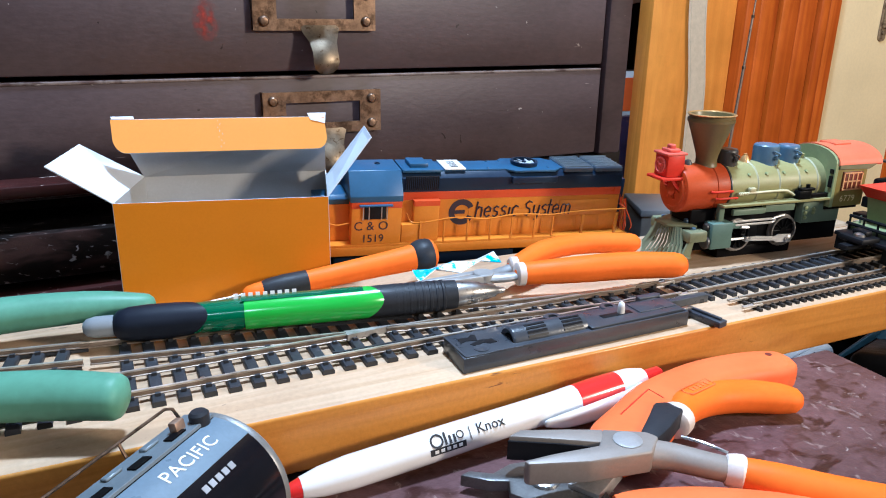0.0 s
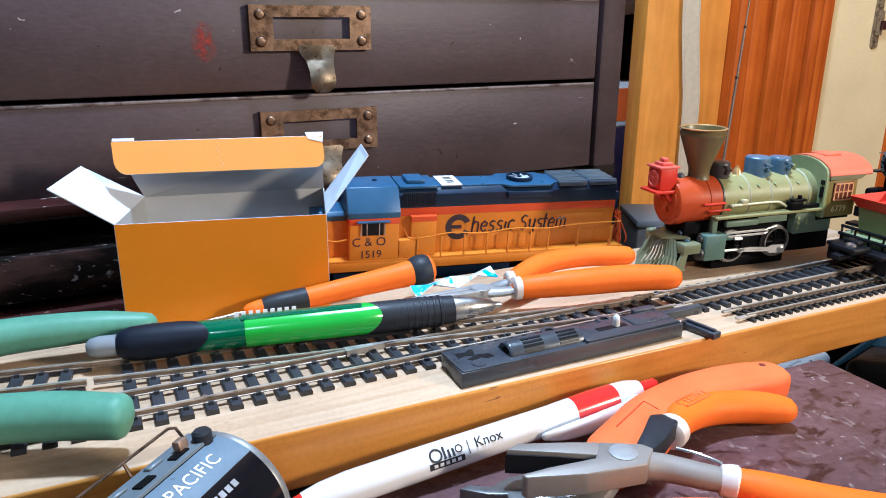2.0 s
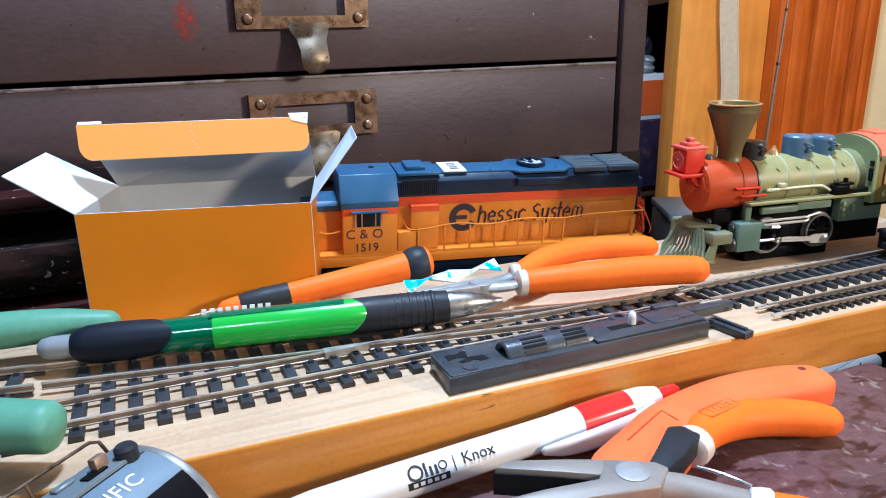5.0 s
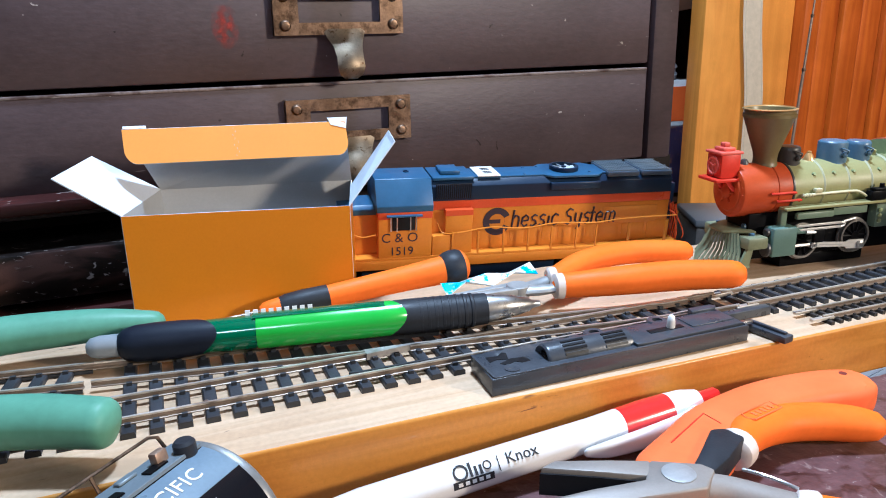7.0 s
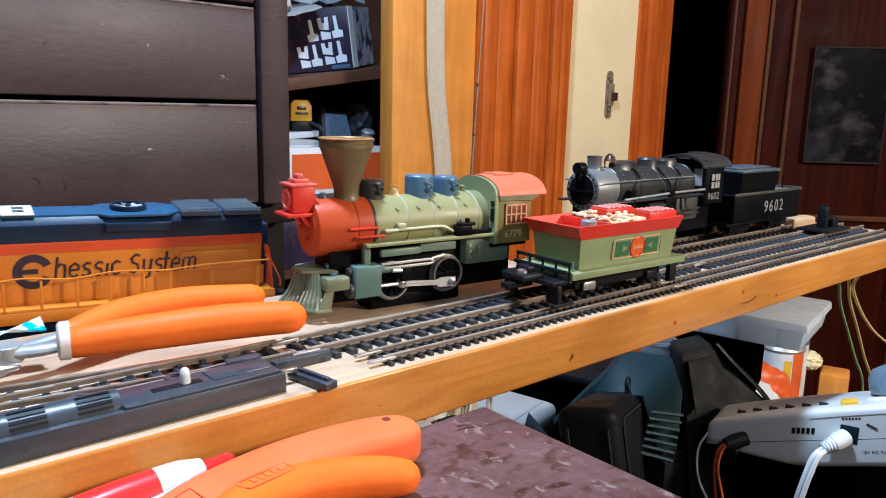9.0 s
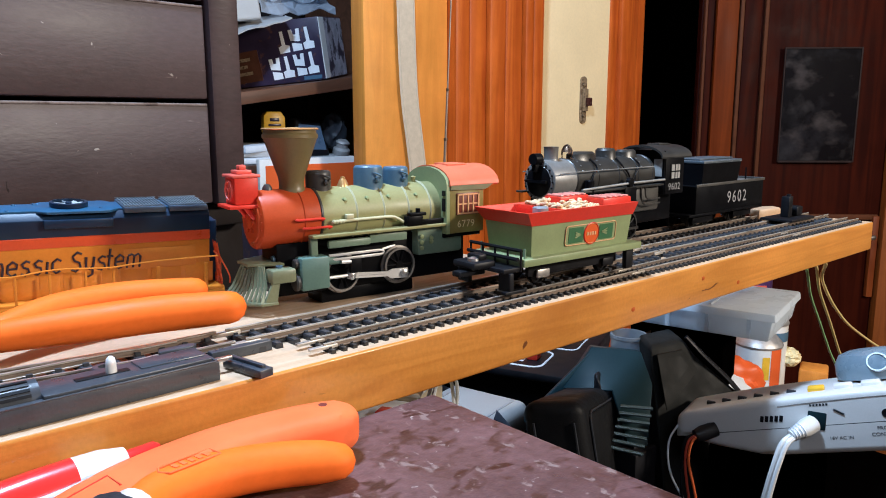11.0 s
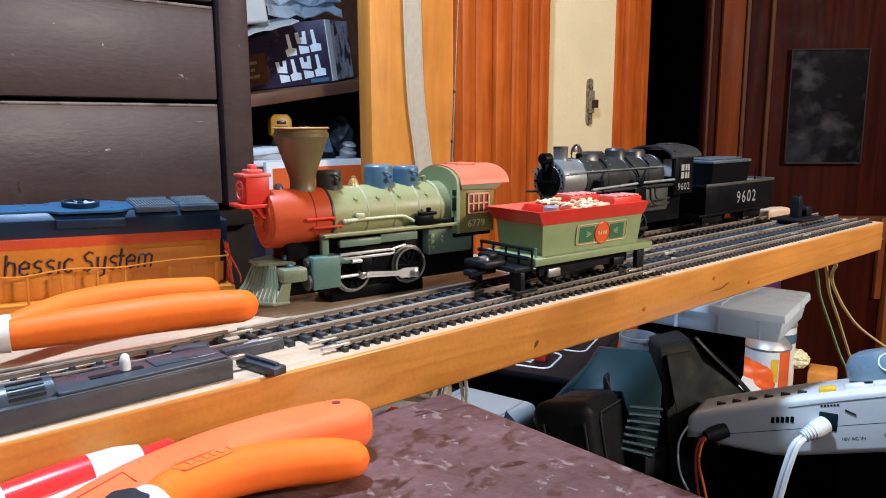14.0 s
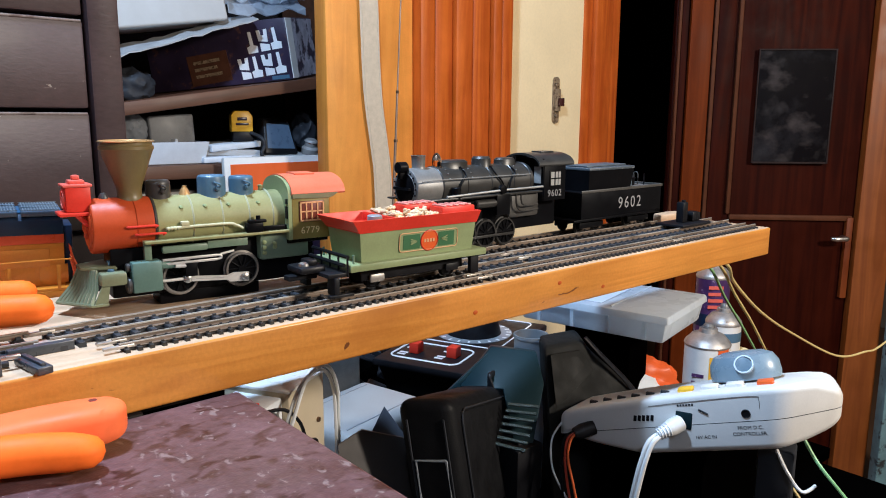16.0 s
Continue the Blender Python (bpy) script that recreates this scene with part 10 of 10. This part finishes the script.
def crumpled_sheet(corner, right, back, nx, ny, depth, seed):
    """A creased sheet over two edge vectors."""
    bm = B()
    grid = []
    for j in range(ny + 1):
        row = []
        for i in range(nx + 1):
            p = Vector(corner) + Vector(right) * (i / nx) + Vector(back) * (j / ny)
            n = Vector((i * 0.37 + seed, j * 0.61, seed * 0.7))
            p.z += depth * (abs(noise.noise(n)) * 2.0 - 0.5)
            p.y += depth * 1.2 * noise.noise(n * 1.7)
            row.append(bm.verts.new(p))
        grid.append(row)
    for a, b in zip(grid, grid[1:]):
        for i in range(nx):
            bm.faces.new((a[i], a[i + 1], b[i + 1], b[i]))
    bmesh.ops.recalc_face_normals(bm, faces=bm.faces[:])
    bmesh.ops.solidify(bm, geom=bm.faces[:], thickness=0.0022)
    return bm


single("crumpled_card", crumpled_sheet((0.585, 1.222, 0.212), (0.255, 0.0, 0.080), (0.015, 0.080, 0.018), 14, 5, 0.0055, 3), M["card_grey"], None, "grey crumpled card sheet hanging over the game box", "card")
bm = B()
add_box(bm, -0.330, 0.0, 0.0, 0.20, 0.0, 0.18, 0.005, 3)
single("white_carton", bm, M["box_white"], pose(0.790, 1.240, 0.2900, 0, -9.0, 0), "large plain white carton on the grey card", "box")
bag_ = thing("plastic_bag", None, "crumpled translucent plastic bag beside the white carton", "bag")
for k, (x, z, w, h) in enumerate(((0.800, 0.308, 0.190, 0.050), (0.795, 0.330, 0.200, 0.045), (0.830, 0.318, 0.150, 0.060))):
    part("fold", crumpled_sheet((x, 1.262 + 0.012 * k, z), (w, 0.04, 0.018), (0.0, 0.05, h), 9, 5, 0.016, 14 + k), M["film"], bag_, flat=True)
single("scrap", crumple((0.042, 0.024, 0.034), 21, 0.2, 1.6), M["rubber"], pose(0.622, 1.275, 0.1680), "dark crumpled scrap on the shelf", "scrap")
# middle shelf
S2 = 0.030
wt = thing("white_tray", pose(0.677, 1.252, S2, 0, 0, -3), "white open cardboard tray of parts", "tray")
part("shell", open_shell(-0.060, 0.058, 0.0, 0.090, 0.0005, 0.0400, 0.008, 0.0015), M["paper_white"], wt)
bm = B()
add_box(bm, -0.030, 0.052, 0.020, 0.070, 0.002, 0.088, 0.004, 3, Matrix.Rotation(radians(-3), 4, "Y"))
single("clear_box", bm, M["bag"], wt.matrix_world @ pose(0, 0, 0), "smoky translucent plastic box standing in the tray", "box")
bm = B()
add_box(bm, 0.012, 0.018, 0.004, 0.050, 0.036, 0.046, 0.001, 2, Matrix.Rotation(radians(25), 4, "Z"))
single("card_strip", bm, M["paper_white"], wt.matrix_world @ pose(0, 0, 0), "white card strip lying on the tray's rim", "card")
for nm, p, size, seed, mtl, lab in (("plastic_bag", (0.622, 1.285, S2 + 0.0620), (0.026, 0.022, 0.030), 2, "film", "crumpled clear bag in the tray"),
                                    ("plastic_bag", (0.560, 1.345, S2 + 0.0450), (0.045, 0.040, 0.048), 5, "bag", "crumpled translucent grey bag on the shelf"),
                                    ("dark_wad", (0.966, 1.285, S2 + 0.0580), (0.030, 0.022, 0.040), 10, "rubber", "dark parts heaped on the shelf")):
    single(nm, crumple(size, seed, 0.2, 1.7), M[mtl], pose(*p), lab, "bag" if "bag" in nm else "parts")
bm = B()
add_lathe(bm, [(0, 0), (0.016, 0), (0.017, 0.003), (0.017, 0.012), (0.012, 0.016), (0.012, 0.024), (0.014, 0.026), (0.010, 0.030), (0, 0.030)], None, 24)
single("lens_part", bm, M["steel_dull"], pose(0.956, 1.248, S2 + 0.0125, 18, 0, 0), "dull round metal lens part on the shelf", "lens")
for x, y, z, yaw, roll, w, d, mtl in ((0.800, 1.300, 0.0, 4, 0, 0.075, 0.055, "paper_white"), (0.905, 1.290, 0.0, -3, 0, 0.075, 0.050, "card_grey"), (0.792, 1.305, 0.0125, -6, 2, 0.062, 0.050, "card_grey"), (0.802, 1.300, 0.0255, 8, -3, 0.060, 0.045, "paper_white")):
    bm = B()
    add_box(bm, -w, w, -d, d, 0.0, 0.0118, 0.003, 2)
    bm.verts.ensure_lookup_table()
    for v in bm.verts:
        v.co.z += 0.003 * noise.noise(v.co * 60.0 + Vector((x * 50, 0, 0)))
    single("paper_packet", bm, M[mtl], pose(x, y, S2 + z, 0, roll, yaw), "pale paper packet lying on the closet shelf", "packet")
mt_ = thing("tape_measure", pose(0.822, 1.275, 0.0690, 0, 0, -14) @ Matrix.Diagonal((0.76, 0.76, 0.76, 1.0)), "yellow tape measure lying on papers", "tape measure")
bm = B()
add_prism(bm, [(-0.027, 0.024), (0.027, 0.024), (0.027, 0.062), (0.017, 0.076), (-0.018, 0.076), (-0.027, 0.066)], -0.016, 0.016, SIDE, 0, 0.003)
part("case", bm, M["yellow_tape"], mt_)
bm = B()
add_box(bm, -0.016, 0.016, -0.0175, -0.016, 0.040, 0.046, 0.001)
add_box(bm, -0.012, 0.012, -0.0175, -0.016, 0.052, 0.060, 0.001)
part("face_print", bm, M["box_violet"], mt_)
bm = B()
add_box(bm, -0.024, 0.03, -0.014, 0.014, 0.0, 0.025, 0.003)
part("belt_clip", bm, M["black"], mt_)
bm = B()
add_tube(bm, smooth_path([(0.835, 1.262, 0.0850), (0.846, 1.240, 0.0760), (0.850, 1.236, 0.0600), (0.842, 1.234, 0.0450), (0.850, 1.232, 0.0330)], 5), 0.0035, 8)
single("dark_cable", bm, M["rubber"], None, "short dark cable end on the papers", "cable")
vw = thing("slide_viewer", pose(0.892, 1.262, S2 + 0.0118) @ Matrix.Diagonal((0.92, 0.92, 1.10, 1.0)), "dark slide viewer with a slate screen", "viewer")
bm = B()
loft(bm, [(-0.042, -0.02, 0), (0.042, -0.02, 0), (0.042, 0.04, 0), (-0.042, 0.04, 0)], [(-0.032, 0.0, 0.066), (0.030, 0.0, 0.060), (0.030, 0.03, 0.060), (-0.032, 0.03, 0.066)], 0.006)
part("case", bm, M["black"], vw)
bm = B()
add_prism(bm, [(-0.032, 0.012), (0.032, 0.010), (0.025, 0.054), (-0.027, 0.058)], 0.0, 0.003, pose(0, -0.0185, 0, -17, 0, 0) @ SIDE)
part("screen", bm, M["navy_glass"], vw)
# bottom shelf
ob_ = thing("flat_carton", pose(0.955, 1.195, -0.045), "orange red carton with a white border", "box")
bm = B()
add_box(bm, -0.208, 0.085, 0.0, 0.012, 0.0, 0.087, 0.002)
part("body", bm, M["label_paint"], ob_)
bm = B()
add_box(bm, -0.196, 0.073, -0.0012, 0.0, 0.010, 0.075)
part("front_print", bm, M["orange_box"], ob_)
bm = B()
add_box(bm, -0.16, 0.12, -0.02, 0.12, 0.0, 0.155, 0.003)
single("dark_carton", bm, M["smoke_grey"], pose(0.68, 1.32, -0.178), "dull grey carton on the low shelf", "box")
bm = B()
add_box(bm, 0.563, 0.760, -0.070, -0.030, FLOOR, -0.375, 0.004)
single("teal_curtain", bm, M["teal_cloth"], DOOR, "teal patterned cloth hanging beyond the door", "cloth")


bm = B()
add_box(bm, -0.22, 0.10, -0.01, 0.10, 0.0, 0.1325, 0.003)
single("dark_carton", bm, M["box_violet"], pose(0.955, 1.20, -0.178), "dark carton under the orange one", "box")

# grey carton beyond the board, seen past the cabinet's end
gb = thing("grey_carton", pose(0.470, 0.560, CART, 0, 0, -24), "pale grey carton standing beyond the board", "box")
bm = B()
add_box(bm, 0.0, 0.110, 0.0, 0.070, 0.0, 0.175, 0.003)
part("body", bm, M["smoke_grey"], gb)
bm = B()
add_box(bm, -0.001, 0.111, -0.001, 0.071, 0.1752, 0.1830, 0.002)
part("lid", bm, M["grey_mid"], gb)
